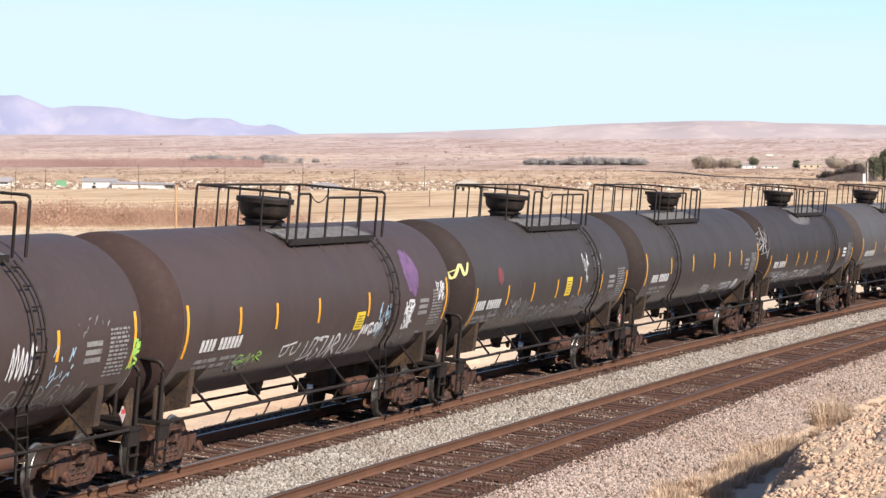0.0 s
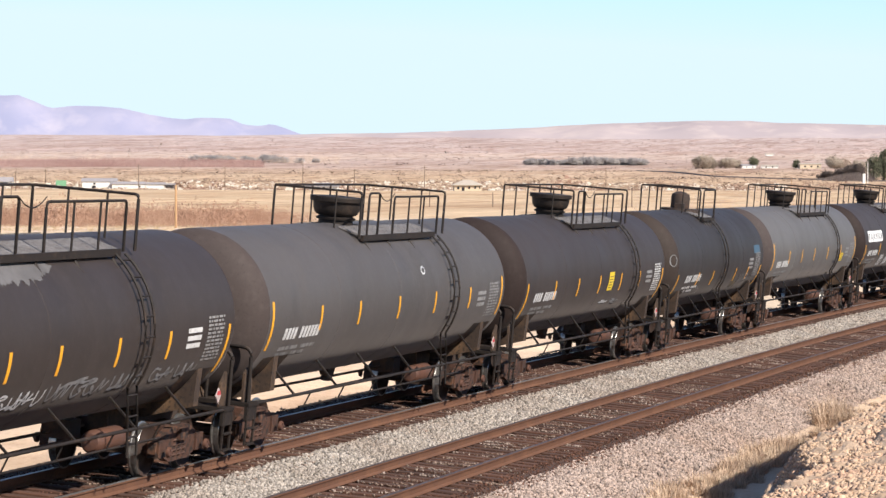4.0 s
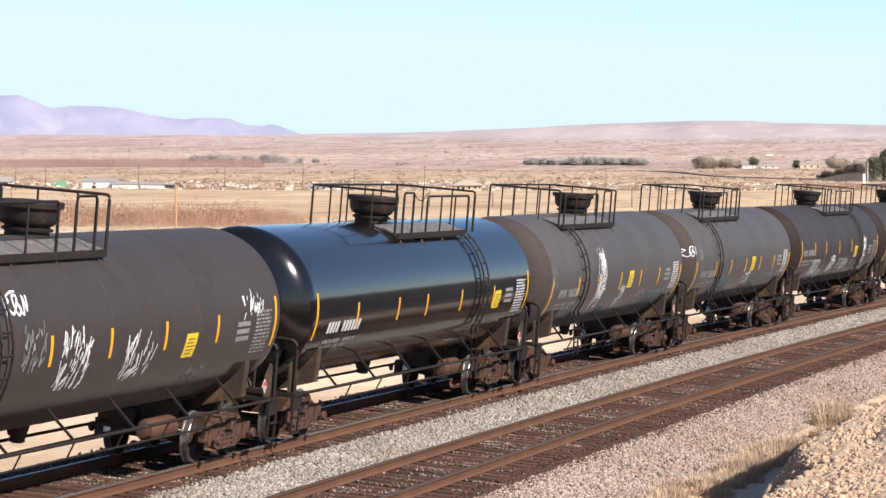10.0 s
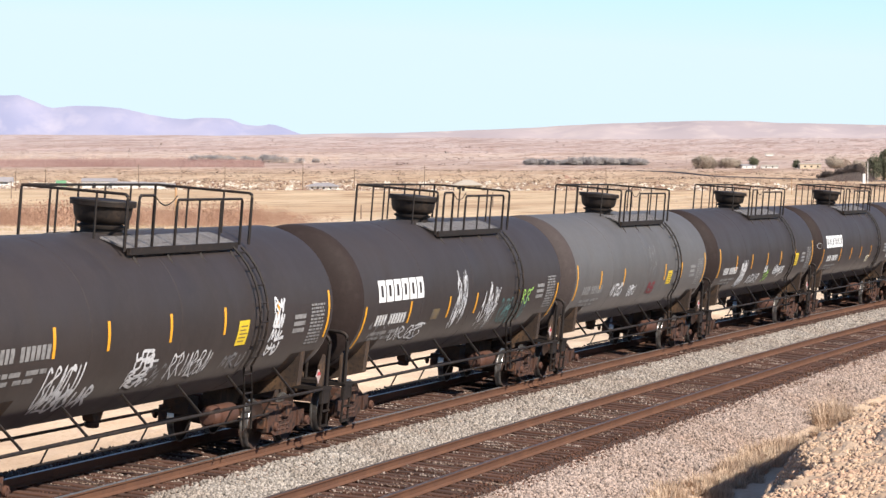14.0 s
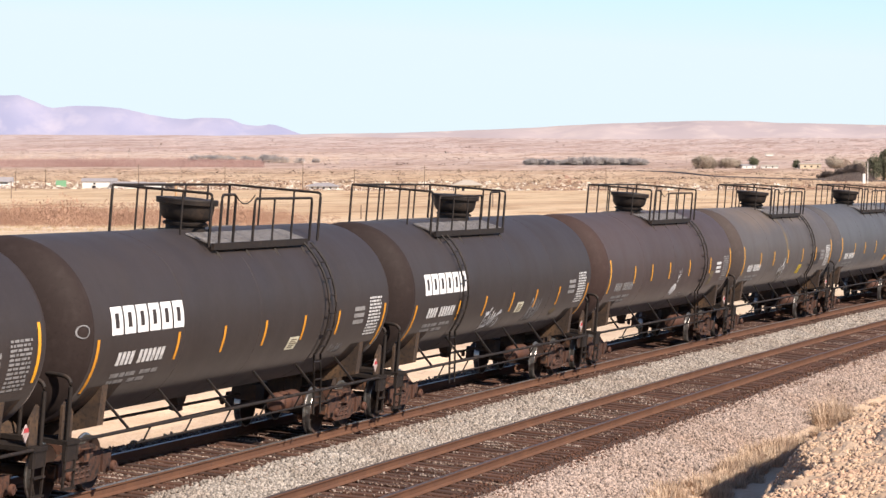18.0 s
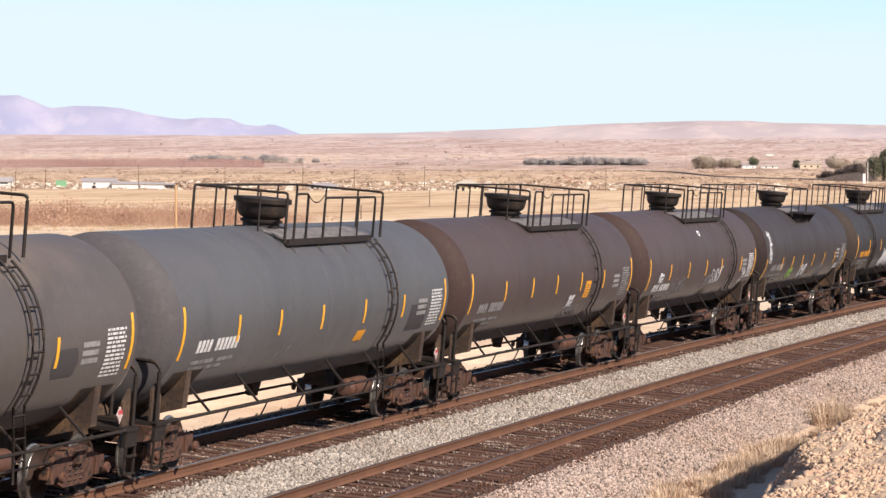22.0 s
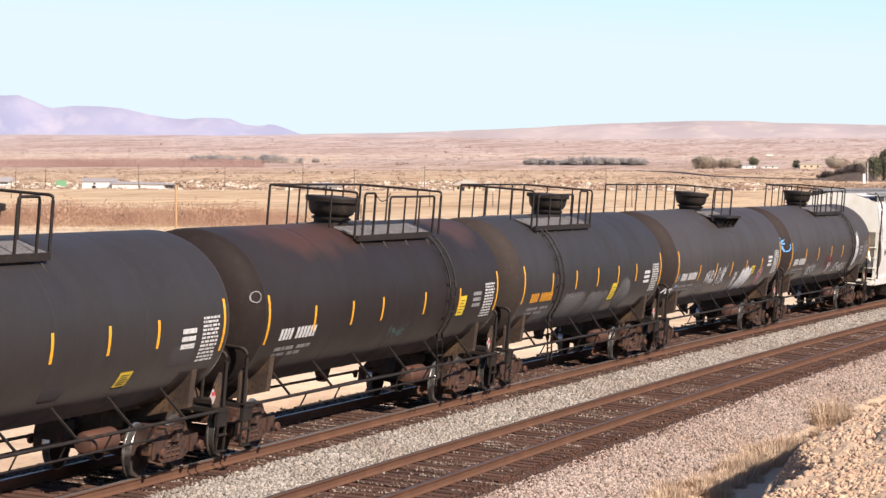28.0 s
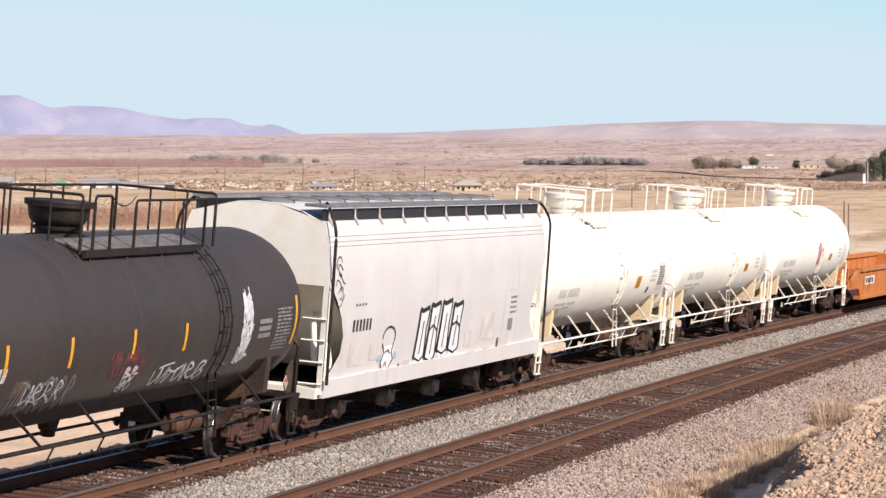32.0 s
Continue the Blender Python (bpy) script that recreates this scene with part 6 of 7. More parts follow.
    dict(u=420.8, hl=7.78, st=5, et=14, paint=STEELBLUE, marks=[-5.11, -2.91, -0.5, 2.13, 4.74], label="faded blue-grey tank car, plain", placard=2.2, plate=(-28, -19), plate_paint=ORANGE_INK, panel_ink=STENCIL, tags=[("grey", -2.6, -2.0, -32, -14, 3, 0.06, "smear")], stains=[("patch", 5.3, 6.5, -26, -4, 0.0)]),
    dict(u=438.55, hl=7.77, st=6, et=15.5, na=-12, paint=BROWN, marks=[-4.97, -2.53, -0.22, 2.24, 4.65], label="dark brown tank car with a small white tag", placard=3.0, plate=(-20, -3), plate_paint=ORANGE_INK, ink=FADED, tags=[("white", 1.3, 1.9, -28, -16, 3, 0.055, "heap"), ("grey", 1.0, 3.0, -38, -28, 3, 0.05), ("grey", 4.4, 5.4, -34, -24, 3, 0.08, "smear")]),
    dict(u=456.1, hl=7.42, st=3.5, et=11.5, na=-18, nx=-6.6, paint=BROWN, marks=[-4.83, -2.36, 0.04, 2.22, 5.23], label="brown tank car with white tags", ins=False, panel_ink=STENCIL, tags=[("white", -6.2, -5.6, -16, -6, 3, 0.06), ("grey", -4.6, -2.6, -34, -14, 9, 0.12, "smear"), ("white", 1.0, 2.4, -26, -8, 4, 0.05), ("grey", 0.2, 1.4, -28, -14, 3, 0.04), ("white", 5.7, 6.2, -30, -14, 4, 0.1, "smear"), ("white", -0.4, -0.1, 34, 40, 1, 0.05)], stains=[("ochre", 0.3, 1.2, -42, -32, 0.3)]),
    dict(u=473.04, hl=7.35, st=-4, et=-4.5, na=-13, nx=-6.35, paint=INK, top="F", marks=[-4.66, -2.8, -1.05, 1.0, 3.06, 5.2], label="charcoal tank car with a side platform and vertical white tag", ins=False, ink=FADED, tags=[("white", -7.15, -6.6, -10, 32, 6, 0.05, "heap"), ("green", -3.1, -2.3, -36, -22, 4, 0.06), ("white", -0.9, 0.1, -38, -18, 4, 0.07), ("white", -0.5, 0.1, -30, -18, 4, 0.1, "smear"), ("grey", 2.6, 3.6, -40, -22, 4, 0.06), ("white", 5.6, 6.3, -30, -22, 3, 0.05)], stains=[("ochre", 0.4, 1.1, -33, -24, 0.2)]),
    dict(u=490.3, hl=7.29, st=7, et=16, paint=BLUISH, top="B", marks=[-4.69, -2.21, -0.11, 2.29, 4.3], label="blue-grey tank car with orange lettering bars and a white block tag", ink=ORANGE_INK, placard=4.2, block_ink=STENCIL, bubbles=[(-1.4, 0.8, -36, -12, 3), (1.4, 3.6, -34, -12, 3)], tags=[("white", -1.4, 3.6, -38, -10, 7, 0.08), ("grey", -3.6, -2.0, -38, -20, 3, 0.08)]),
    dict(u=507.55, hl=7.3, st=8, et=17, paint=BLUISH, top="B", marks=[-4.86, -2.32, -0.16, 2.09, 4.19], label="blue-grey tank car with orange lettering bars", ink=ORANGE_INK, placard=3.2, plate=(-34, -23), block_ink=STENCIL, panel_ink=STENCIL, stains=[("patch", 0.0, 0.9, -36, -25, 0.1), ("patch", 4.9, 6.0, -24, -10, 0.1)]),
    dict(u=524.97, hl=7.77, st=5, et=16, paint=RUSTTOP, marks=[-5.18, -2.9, -0.94, 2.02, 4.68], label="charcoal tank car with a rusted top", placard=4.95, plate=(-19, -2), panel_ink=STENCIL, tags=[("teal", -0.1, 1.2, -30, -20, 5, 0.08, "smear"), ("grey", -8.28, -8.1, 12, 20, 1, 0.02, "ring")]),
    dict(u=542.52, hl=7.32, st=8.5, et=17.5, paint=BLUISH, top="B", marks=[-4.7, -2.34, -0.06, 2.2, 4.3], label="blue-grey tank car with orange lettering bars and grey overpaint", ink=ORANGE_INK, placard=1.95, plate=(-27, -9), block_ink=STENCIL, panel_ink=STENCIL, stains=[("wash", -5.6, -3.4, -46, -26, 0.35), ("wash", -3.4, -0.9, -52, -12, 0.25), ("wash", -0.8, 1.6, -52, -14, 0.3), ("wash", 2.4, 4.0, -46, -2, 0.45)]),
    dict(u=559.96, hl=7.72, deck=DECK_GLARE, st=-1.5, et=17, nx=-7.1, paint=GREY, top="F", marks=[-4.74, -2.36, -0.05, 2.2, 4.71], label="black tank car with a side platform and white graffiti", placard=3.4, plate=(-21, -10), block_ink=STENCIL, panel_ink=STENCIL, bubbles=[(1.5, 3.2, -44, -12, 3)], tags=[("white", -3.7, -2.2, -24, -10, 4, 0.055), ("white", -2.0, -0.8, -30, -8, 3, 0.055), ("grey", -4.6, -3.2, -44, -28, 4, 0.05), ("white", 0.6, 1.2, -38, -14, 4, 0.04, "heap"), ("pink", 4.4, 5.1, -40, -16, 8, 0.1, "smear"), ("paleblue", -7.6, -7.2, -24, -10, 3, 0.06, "smear"), ("white", -8.2, -7.7, -36, -24, 2, 0.05)]),
    dict(u=577.6, hl=7.7, st=4, et=14, nx=-7.1, paint=GREY, marks=[-5.17, -2.8, -0.27, 2.03], label="charcoal tank car with blue and white graffiti", placard=-4.4, plate=(-29, -18), plate_paint=SPRAYS["ochre"], panel_ink=FADED, tags=[("blue", -9.0, -8.1, 14, 30, 3, 0.07, "heap"), ("blue", -8.8, -8.2, 12, 28, 3, 0.1, "smear"), ("blue", -8.8, -7.9, 2, 13, 2, 0.05), ("bluepatch", -7.5, -7.0, 2, 16, 2, 0.06), ("grey", -4.6, -2.2, -44, -20, 7, 0.05), ("white", -4.2, -2.6, -36, -22, 4, 0.04), ("red", -1.2, 0.5, -26, -10, 12, 0.14, "smear"), ("white", -0.4, 0.3, -38, -20, 3, 0.05, "heap"), ("white", 1.0, 3.6, -38, -24, 5, 0.055), ("white", 4.8, 5.4, -30, 18, 5, 0.07, "heap"), ("white", 4.8, 5.3, -26, 18, 8, 0.1, "smear"), ("grey", 4.0, 4.9, -44, -28, 3, 0.05)]),
    dict(u=595.12, hl=7.97, kind="hopper", label="pale grey covered hopper car with black and white graffiti"),
    dict(u=610.95, hl=6.4, paint=WHITE, label="white tank car with rust-stained white ironwork", iron=WHITE_IRON, frame=WHITE_FRAME, deck=WHITE_IRON, ink=PALE_INK, small_ink=PALE_INK, block_ink=PALE_INK, panel_ink=PALE_INK, placard=2.95, plate=(-18, -5), plate_paint=ORANGE_INK, hazmat=False, top="W", stains=[("wash", 5.35, 6.0, -18, 4, 0.0), ("wash", 4.2, 4.5, -26, -18, 0.2), ("wash", -0.9, -0.4, 58, 64, 0.3), ("wash", -0.1, 0.3, 58, 63, 0.6)]),
    dict(u=625.9, hl=6.25, paint=WHITE, label="white tank car with white railings", iron=WHITE_IRON, frame=WHITE_FRAME, deck=WHITE_IRON, ink=PALE_INK, small_ink=PALE_INK, block_ink=PALE_INK, panel_ink=PALE_INK, placard=2.9, plate=(-16, -6), plate_paint=ORANGE_INK, hazmat=False, top="W", stains=[("wash", -0.9, -0.3, 58, 64, 0.3), ("wash", 0.0, 0.6, 58, 64, 0.3)]),
    dict(u=640.9, hl=6.45, paint=WHITE, label="white tank car with a faded red mark on its flank", iron=WHITE_IRON, frame=WHITE_FRAME, deck=WHITE_IRON, ink=PALE_INK, small_ink=PALE_INK, block_ink=PALE_INK, panel_ink=PALE_INK, placard=3.0, plate=(-16, -6), plate_paint=ORANGE_INK, hazmat=False, top="W", stains=[("wash", -0.9, -0.3, 58, 64, 0.3)], tags=[("pink", 0.4, 1.4, -20, 8, 2, 0.2)]),
    dict(u=660.3, hl=11.4, kind="well", label="orange low-sided container well car"),
]
CARS = []
for i, spec in enumerate(TRAIN):
    spec["seed"] = i + 1
    make = {"hopper": hopper_car, "well": well_car}.get(spec.get("kind"), tank_car)
    CARS.append(make(spec))
# ---- the distance ----
AXIS = Vector((math.cos(radians(F_YAW)), math.sin(radians(F_YAW)), 0))
RIGHT = Vector((math.sin(radians(F_YAW)), -math.cos(radians(F_YAW)), 0))


def yon(b, d, up=0.0):
    """A place on the land at depth d and slope b to the side of the line of sight."""
    p = AXIS * d + RIGHT * (b * d)
    p.z = float(land(np.array([p.x]), np.array([p.y]))[0]) + up
    return p


def turn_to(p, extra=0.0):
    return Matrix.Translation(p) @ Euler((0, 0, radians(F_YAW - 90 + extra))).to_matrix().to_4x4()


def scatter(name, label, cat, places, sizes, mat, seed, tall=1.0, flat=False):
    """Many small ragged clumps in one mesh; each a lump of leafy faces."""
    rng = np.random.default_rng(seed)
    n = len(places)
    k = 7
    ang = rng.uniform(0, math.tau, (n, k))
    el = rng.uniform(0.05, 1.0, (n, k))
    rad = rng.uniform(0.35, 1.0, (n, k))
    c = np.stack([np.cos(ang) * rad * 0.7, np.sin(ang) * rad * 0.7, el * tall], -1) * sizes[:, None, None] + places[:, None, :]
    base = np.array([(1, 0, 0), (-0.5, 0.87, 0), (-0.5, -0.87, 0), (0, 0, 1.2)])
    jit = rng.uniform(0.4, 1.3, (n, k, 4, 1))
    rot = rng.uniform(0, math.tau, (n, k))
    co, si = np.cos(rot), np.sin(rot)
    R = np.stack([co, -si, np.zeros_like(co), si, co, np.zeros_like(co), np.zeros_like(co), np.zeros_like(co), np.ones_like(co)], -1).reshape(n, k, 3, 3)
    v = np.einsum("nkij,nkvj->nkvi", R, base[None, None] * jit) * sizes[:, None, None, None] * 0.42 + c[:, :, None, :]
    tri = np.array([(0, 1, 3), (1, 2, 3), (2, 0, 3)])
    f = tri[None] + (np.arange(n * k) * 4)[:, None, None]
    me = from_arrays(name, v.reshape(-1, 3), f.reshape(-1, 3), mat)
    return tagged(new(name, me), label, cat, kind="stuff")


def thicket(name, label, cat, places, sizes, mat, seed, blades=56):
    """Bare bushes of many thin splayed stems, joined into one mesh."""
    rng = np.random.default_rng(seed)
    n = len(places)
    a = rng.uniform(0, math.tau, (n, blades))
    r = rng.uniform(0, 0.55, (n, blades)) * sizes[:, None]
    h = rng.uniform(0.25, 1.05, (n, blades)) * sizes[:, None] * 1.25
    out = rng.uniform(0.1, 1.1, (n, blades)) * sizes[:, None]
    b = a + rng.normal(0, 0.7, (n, blades))
    p = places[:, None, :] + np.stack([np.cos(a) * r, np.sin(a) * r, np.zeros_like(a)], -1)
    w = sizes[:, None] * rng.uniform(0.006, 0.018, (n, blades))
    side = np.stack([-np.sin(b) * w, np.cos(b) * w, np.zeros_like(b)], -1)
    tip = p + np.stack([np.cos(b) * out, np.sin(b) * out, h], -1)
    mid = (p + tip) / 2 + np.stack([np.zeros_like(h), np.zeros_like(h), h * 0.1], -1)
    v = np.stack([p, mid - side, mid + side, tip], 2)
    tri = np.array([(0, 2, 1), (1, 2, 3)])
    f = tri[None] + (np.arange(n * blades) * 4)[:, None, None]
    return tagged(new(name, from_arrays(name, v.reshape(-1, 3), f.reshape(-1, 3), mat)), label, cat, kind="stuff")


def fuzz(name, label, cat, places, sizes, mat, seed, bits=60, tall=1.0, grain=0.06, upright=1.6):
    """Soft bushes: each a low dome of tiny twiggy faces turned every way, joined into one mesh."""
    rng = np.random.default_rng(seed)
    n = len(places)
    d = rng.normal(size=(n, bits, 3))
    d /= np.linalg.norm(d, axis=2, keepdims=True)
    d *= rng.random((n, bits, 1)) ** 0.4
    d[..., 2] = np.abs(d[..., 2]) * tall
    c = places[:, None, :] + d * sizes[:, None, None]
    v = c[:, :, None, :] + rng.normal(size=(n, bits, 3, 3)) * np.array([1, 1, upright]) * (sizes * grain)[:, None, None, None]
    f = np.arange(n * bits * 3).reshape(-1, 3)
    return tagged(new(name, from_arrays(name, v.reshape(-1, 3), f, mat)), label, cat, kind="stuff")


def field(rng, n, b0, b1, d0, d1, power=1.0):
    """Random places between two bearings and two depths, lying on the land."""
    d = d0 + (d1 - d0) * rng.random(n) ** power
    b = rng.uniform(b0, b1, n)
    x = AXIS.x * d + RIGHT.x * b * d
    y = AXIS.y * d + RIGHT.y * b * d
    return np.stack([x, y, land(x, y)], -1)


BRUSH = material("dry_red_brush", (0.31, 0.178, 0.125), 0.95, 0.0, [(0.12, (0.47, 0.3, 0.21), 0.42, 0.62)], island=0.1, spec=0.05)
PALE_BRUSH = material("pale_dry_grass", (0.578, 0.442, 0.289), 0.95, 0.0, [(0.3, (0.425, 0.306, 0.170), 0.4, 0.65)], island=0.3, spec=0.1)
SAGE = material("dusty_sagebrush", (0.27, 0.2, 0.155), 0.95, 0.0, [(0.05, (0.37, 0.28, 0.21), 0.4, 0.65)], island=0.2, spec=0.05)
BARE = material("bare_dark_twigs", (0.15, 0.122, 0.112), 0.95, 0.0, [(0.2, (0.23, 0.185, 0.165), 0.42, 0.62)], island=0.2, spec=0.05)
SCRUB = material("red_brown_scrub", (0.31, 0.195, 0.145), 0.95, 0.0, [(0.03, (0.41, 0.27, 0.2), 0.42, 0.62)], island=0.15, spec=0.05)
# Crown colour raised well above bare twigs, to paint in the haze at 2 km.
WINTER = material("haze_paled_winter_crown", (0.5, 0.42, 0.34), 0.95, 0.0, [(0.25, (0.56, 0.46, 0.37), 0.42, 0.62)], island=0.15, spec=0.05)
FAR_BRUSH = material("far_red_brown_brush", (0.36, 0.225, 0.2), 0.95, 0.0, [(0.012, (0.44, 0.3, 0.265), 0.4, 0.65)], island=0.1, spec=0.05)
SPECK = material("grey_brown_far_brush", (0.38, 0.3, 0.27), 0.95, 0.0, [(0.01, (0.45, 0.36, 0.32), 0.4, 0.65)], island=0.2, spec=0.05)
LEAF = material("dusty_green_foliage", (0.15, 0.155, 0.1), 0.9, 0.0, [(0.3, (0.19, 0.19, 0.12), 0.4, 0.65)], island=0.45, spec=0.15)
# Foliage lightened to pale grey: distance haze is put into the colour.
FAR_LEAF = material("haze_paled_far_foliage", (0.42, 0.39, 0.38), 0.95, 0.0, [(0.05, (0.47, 0.435, 0.42), 0.4, 0.65)], island=0.1, spec=0.0)
PALE_HEAP = material("bleached_sand_and_litter", (0.78, 0.68, 0.56), 0.95, 0.0, (), island=0.2, spec=0.05)
TAN_LEAF = material("winter_tan_foliage", (0.62, 0.49, 0.4), 0.9, 0.0, (), island=0.25, spec=0.1)
BARK = material("grey_brown_bark", (0.13, 0.1, 0.08), 0.95, 0.0, [(2, (0.08, 0.06, 0.05), 0.45, 0.65, (1, 1, 0.2))], [(6, 0.5)])
HOUSE_WALL = material("white_house_siding", (0.8, 0.77, 0.72), 0.7, 0.0, [(0.6, (0.72, 0.68, 0.62), 0.5, 0.75)])
HOUSE_ROOF = material("grey_shingle_roof", (0.36, 0.33, 0.33), 0.85, 0.0, [(1.5, (0.28, 0.26, 0.26), 0.45, 0.7)], [(4, 0.3)])
TAN_WALL = material("tan_stucco", (0.62, 0.5, 0.36), 0.8, 0.0, [(0.8, (0.55, 0.44, 0.32), 0.5, 0.75)])
TAN_ROOF = material("sun_bleached_roof", (0.5, 0.43, 0.35), 0.85, 0.0, [(1.2, (0.42, 0.36, 0.29), 0.45, 0.7)])
WINDOW = material("dark_window_glass", (0.03, 0.03, 0.035), 0.1, 0.0, (), spec=0.6)
POLE = material("weathered_pole_wood", (0.2, 0.14, 0.1), 0.9, 0.0, [(3, (0.28, 0.2, 0.14), 0.45, 0.7, (1, 1, 0.1))])
ORANGE_POLE = material("orange_brown_post", (0.5, 0.3, 0.15), 0.8, 0.0, [(3, (0.4, 0.22, 0.11), 0.45, 0.7, (1, 1, 0.1))])
GREEN_TARP = material("green_painted_metal", (0.16, 0.36, 0.2), 0.6)
ASPHALT = material("grey_asphalt", (0.27, 0.24, 0.225), 0.9, 0.0, [(0.05, (0.32, 0.28, 0.26), 0.4, 0.65)])
# The pinkish grey carries the ground ramp's distance haze on into the hills.
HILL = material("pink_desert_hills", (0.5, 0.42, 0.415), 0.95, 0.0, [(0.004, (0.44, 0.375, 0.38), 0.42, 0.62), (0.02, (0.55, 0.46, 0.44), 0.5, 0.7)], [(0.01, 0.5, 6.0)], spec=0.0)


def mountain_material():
    """Far range: a faint bluish emission stands in for miles of bright air."""
    m = material("haze_glow_far_mountains", (0.16, 0.14, 0.17), 1.0, 0.0, [(0.006, (0.08, 0.08, 0.13), 0.42, 0.6), (0.02, (0.2, 0.17, 0.18), 0.5, 0.7)], [(0.008, 0.6, 10.0)], spec=0.0)
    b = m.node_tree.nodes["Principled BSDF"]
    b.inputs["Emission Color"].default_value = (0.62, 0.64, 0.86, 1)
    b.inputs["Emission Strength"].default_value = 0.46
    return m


def ridge(name, label, d, crest, depth, base_up, mat, seed, rough):
    """A far range: crest heights along the bearings, falling away to both sides."""
    rng = np.random.default_rng(seed)
    bs, hs = zip(*crest)
    cols = np.linspace(bs[0], bs[-1], 160)
    h = np.interp(cols, bs, hs)
    for octave, amp in ((9, 1.0), (23, 0.5), (61, 0.25)):
        ph = rng.uniform(0, 6, 2)
        h = h + rough * amp * np.sin(cols * octave * 12 + ph[0]) * np.sin(cols * octave * 5 + ph[1])
    rows = []
    for i, (k, q) in enumerate(((-1.0, 0.0), (-0.6, 0.3), (-0.25, 0.72), (0.0, 1.0), (0.5, 0.5), (1.0, 0.0))):
        dd = d + k * depth
        jig = 1 + 0.16 * np.sin(cols * 190 + i * 2.1) * (0 < q < 1)
        p = np.stack([AXIS.x * dd + RIGHT.x * cols * d, AXIS.y * dd + RIGHT.y * cols * d, base_up + (h - base_up) * q * jig], -1)
        rows.append(p)
    V = np.stack(rows)
    n, m, _ = V.shape
    i = np.arange(n * m).reshape(n, m)
    quads = np.stack([i[:-1, :-1], i[:-1, 1:], i[1:, 1:], i[1:, :-1]], -1).reshape(-1, 4)
    me = from_arrays(name, V.reshape(-1, 3), quads, mat)
    me.shade_smooth()
    return tagged(new(name, me), label, "mountain", kind="structure")


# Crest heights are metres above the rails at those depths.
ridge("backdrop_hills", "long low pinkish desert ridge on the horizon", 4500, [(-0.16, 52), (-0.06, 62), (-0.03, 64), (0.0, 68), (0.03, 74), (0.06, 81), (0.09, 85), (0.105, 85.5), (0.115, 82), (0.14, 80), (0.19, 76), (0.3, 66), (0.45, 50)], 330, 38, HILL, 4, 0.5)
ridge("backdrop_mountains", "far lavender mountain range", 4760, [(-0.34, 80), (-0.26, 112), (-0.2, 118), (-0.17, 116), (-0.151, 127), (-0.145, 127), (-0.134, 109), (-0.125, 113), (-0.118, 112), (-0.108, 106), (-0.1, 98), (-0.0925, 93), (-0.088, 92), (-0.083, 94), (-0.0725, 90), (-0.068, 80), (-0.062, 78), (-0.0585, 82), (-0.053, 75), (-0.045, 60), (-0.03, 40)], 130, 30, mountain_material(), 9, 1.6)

rng = np.random.default_rng(21)
# Brush belt beside the field, pale tufts before it, scattered bushes over the plain.
pl = field(rng, 3400, -0.2, -0.035, 352, 440)
fade = np.clip((-0.035 - ((pl[:, 0] * RIGHT.x + pl[:, 1] * RIGHT.y) / (pl[:, 0] * AXIS.x + pl[:, 1] * AXIS.y))) / 0.03, 0.25, 1)
fuzz("brush_belt", "belt of bare reddish brush across the field", "brush", pl, rng.lognormal(0.0, 0.4, len(pl)) * fade * (0.85 + 0.3 * np.sin(pl[:, 0] * 0.21 + pl[:, 1] * 0.37) * np.sin(pl[:, 1] * 0.13)), BRUSH, 1, 170, 1.35, 0.03)
pl = field(rng, 700, -0.2, 0.0, 322, 352)
thicket("pale_tufts", "pale dry tufts before the brush", "dry grass", pl, rng.uniform(0.12, 0.5, len(pl)), PALE_BRUSH, 2, 40)
pl = field(rng, 320, -0.2, -0.02, 318, 346)
scatter("pale_rubble", "pale stones lying before the brush", "rubble", pl, rng.uniform(0.08, 0.28, len(pl)), TAN_LEAF, 22, 0.4)
pl = field(rng, 11000, -0.19, 0.19, 1080, 2000, 1.0)
fuzz("plain_bushes", "scattered low desert bushes over the plain", "bushes", pl, rng.lognormal(-0.3, 0.55, len(pl)), SAGE, 3, 16, 0.4, 0.15, 0.7)
pl = field(rng, 5200, -0.19, 0.19, 1080, 1400, 1.6)
fuzz("plain_rubble", "low red-brown scrub among the houses", "bushes", pl, rng.lognormal(-0.2, 0.6, len(pl)) * (0.35 + 0.65 * (np.sin(pl[:, 0] * 0.05 + pl[:, 1] * 0.031) * np.sin(pl[:, 0] * 0.013 - pl[:, 1] * 0.07) > -0.1)), SCRUB, 13, 28, 0.5, 0.11, 0.7)
pl = field(rng, 1500, -0.19, 0.12, 1075, 1350, 1.3)
scatter("plain_stones", "pale heaps among the scrub", "rubble", pl, rng.lognormal(-0.55, 0.5, len(pl)), PALE_HEAP, 23, 0.3)
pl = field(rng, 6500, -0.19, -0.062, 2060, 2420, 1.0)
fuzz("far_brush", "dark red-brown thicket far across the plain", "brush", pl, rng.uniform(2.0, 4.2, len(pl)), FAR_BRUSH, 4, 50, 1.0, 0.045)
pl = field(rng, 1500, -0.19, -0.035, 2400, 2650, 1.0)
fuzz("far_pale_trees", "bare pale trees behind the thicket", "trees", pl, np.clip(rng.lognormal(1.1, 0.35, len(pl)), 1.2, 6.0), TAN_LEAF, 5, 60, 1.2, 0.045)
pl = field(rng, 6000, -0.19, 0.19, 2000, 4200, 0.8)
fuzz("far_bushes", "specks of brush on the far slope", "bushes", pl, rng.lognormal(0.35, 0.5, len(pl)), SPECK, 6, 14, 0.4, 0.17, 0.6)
pl = field(rng, 150, 0.129, 0.147, 1440, 1540, 1.0)
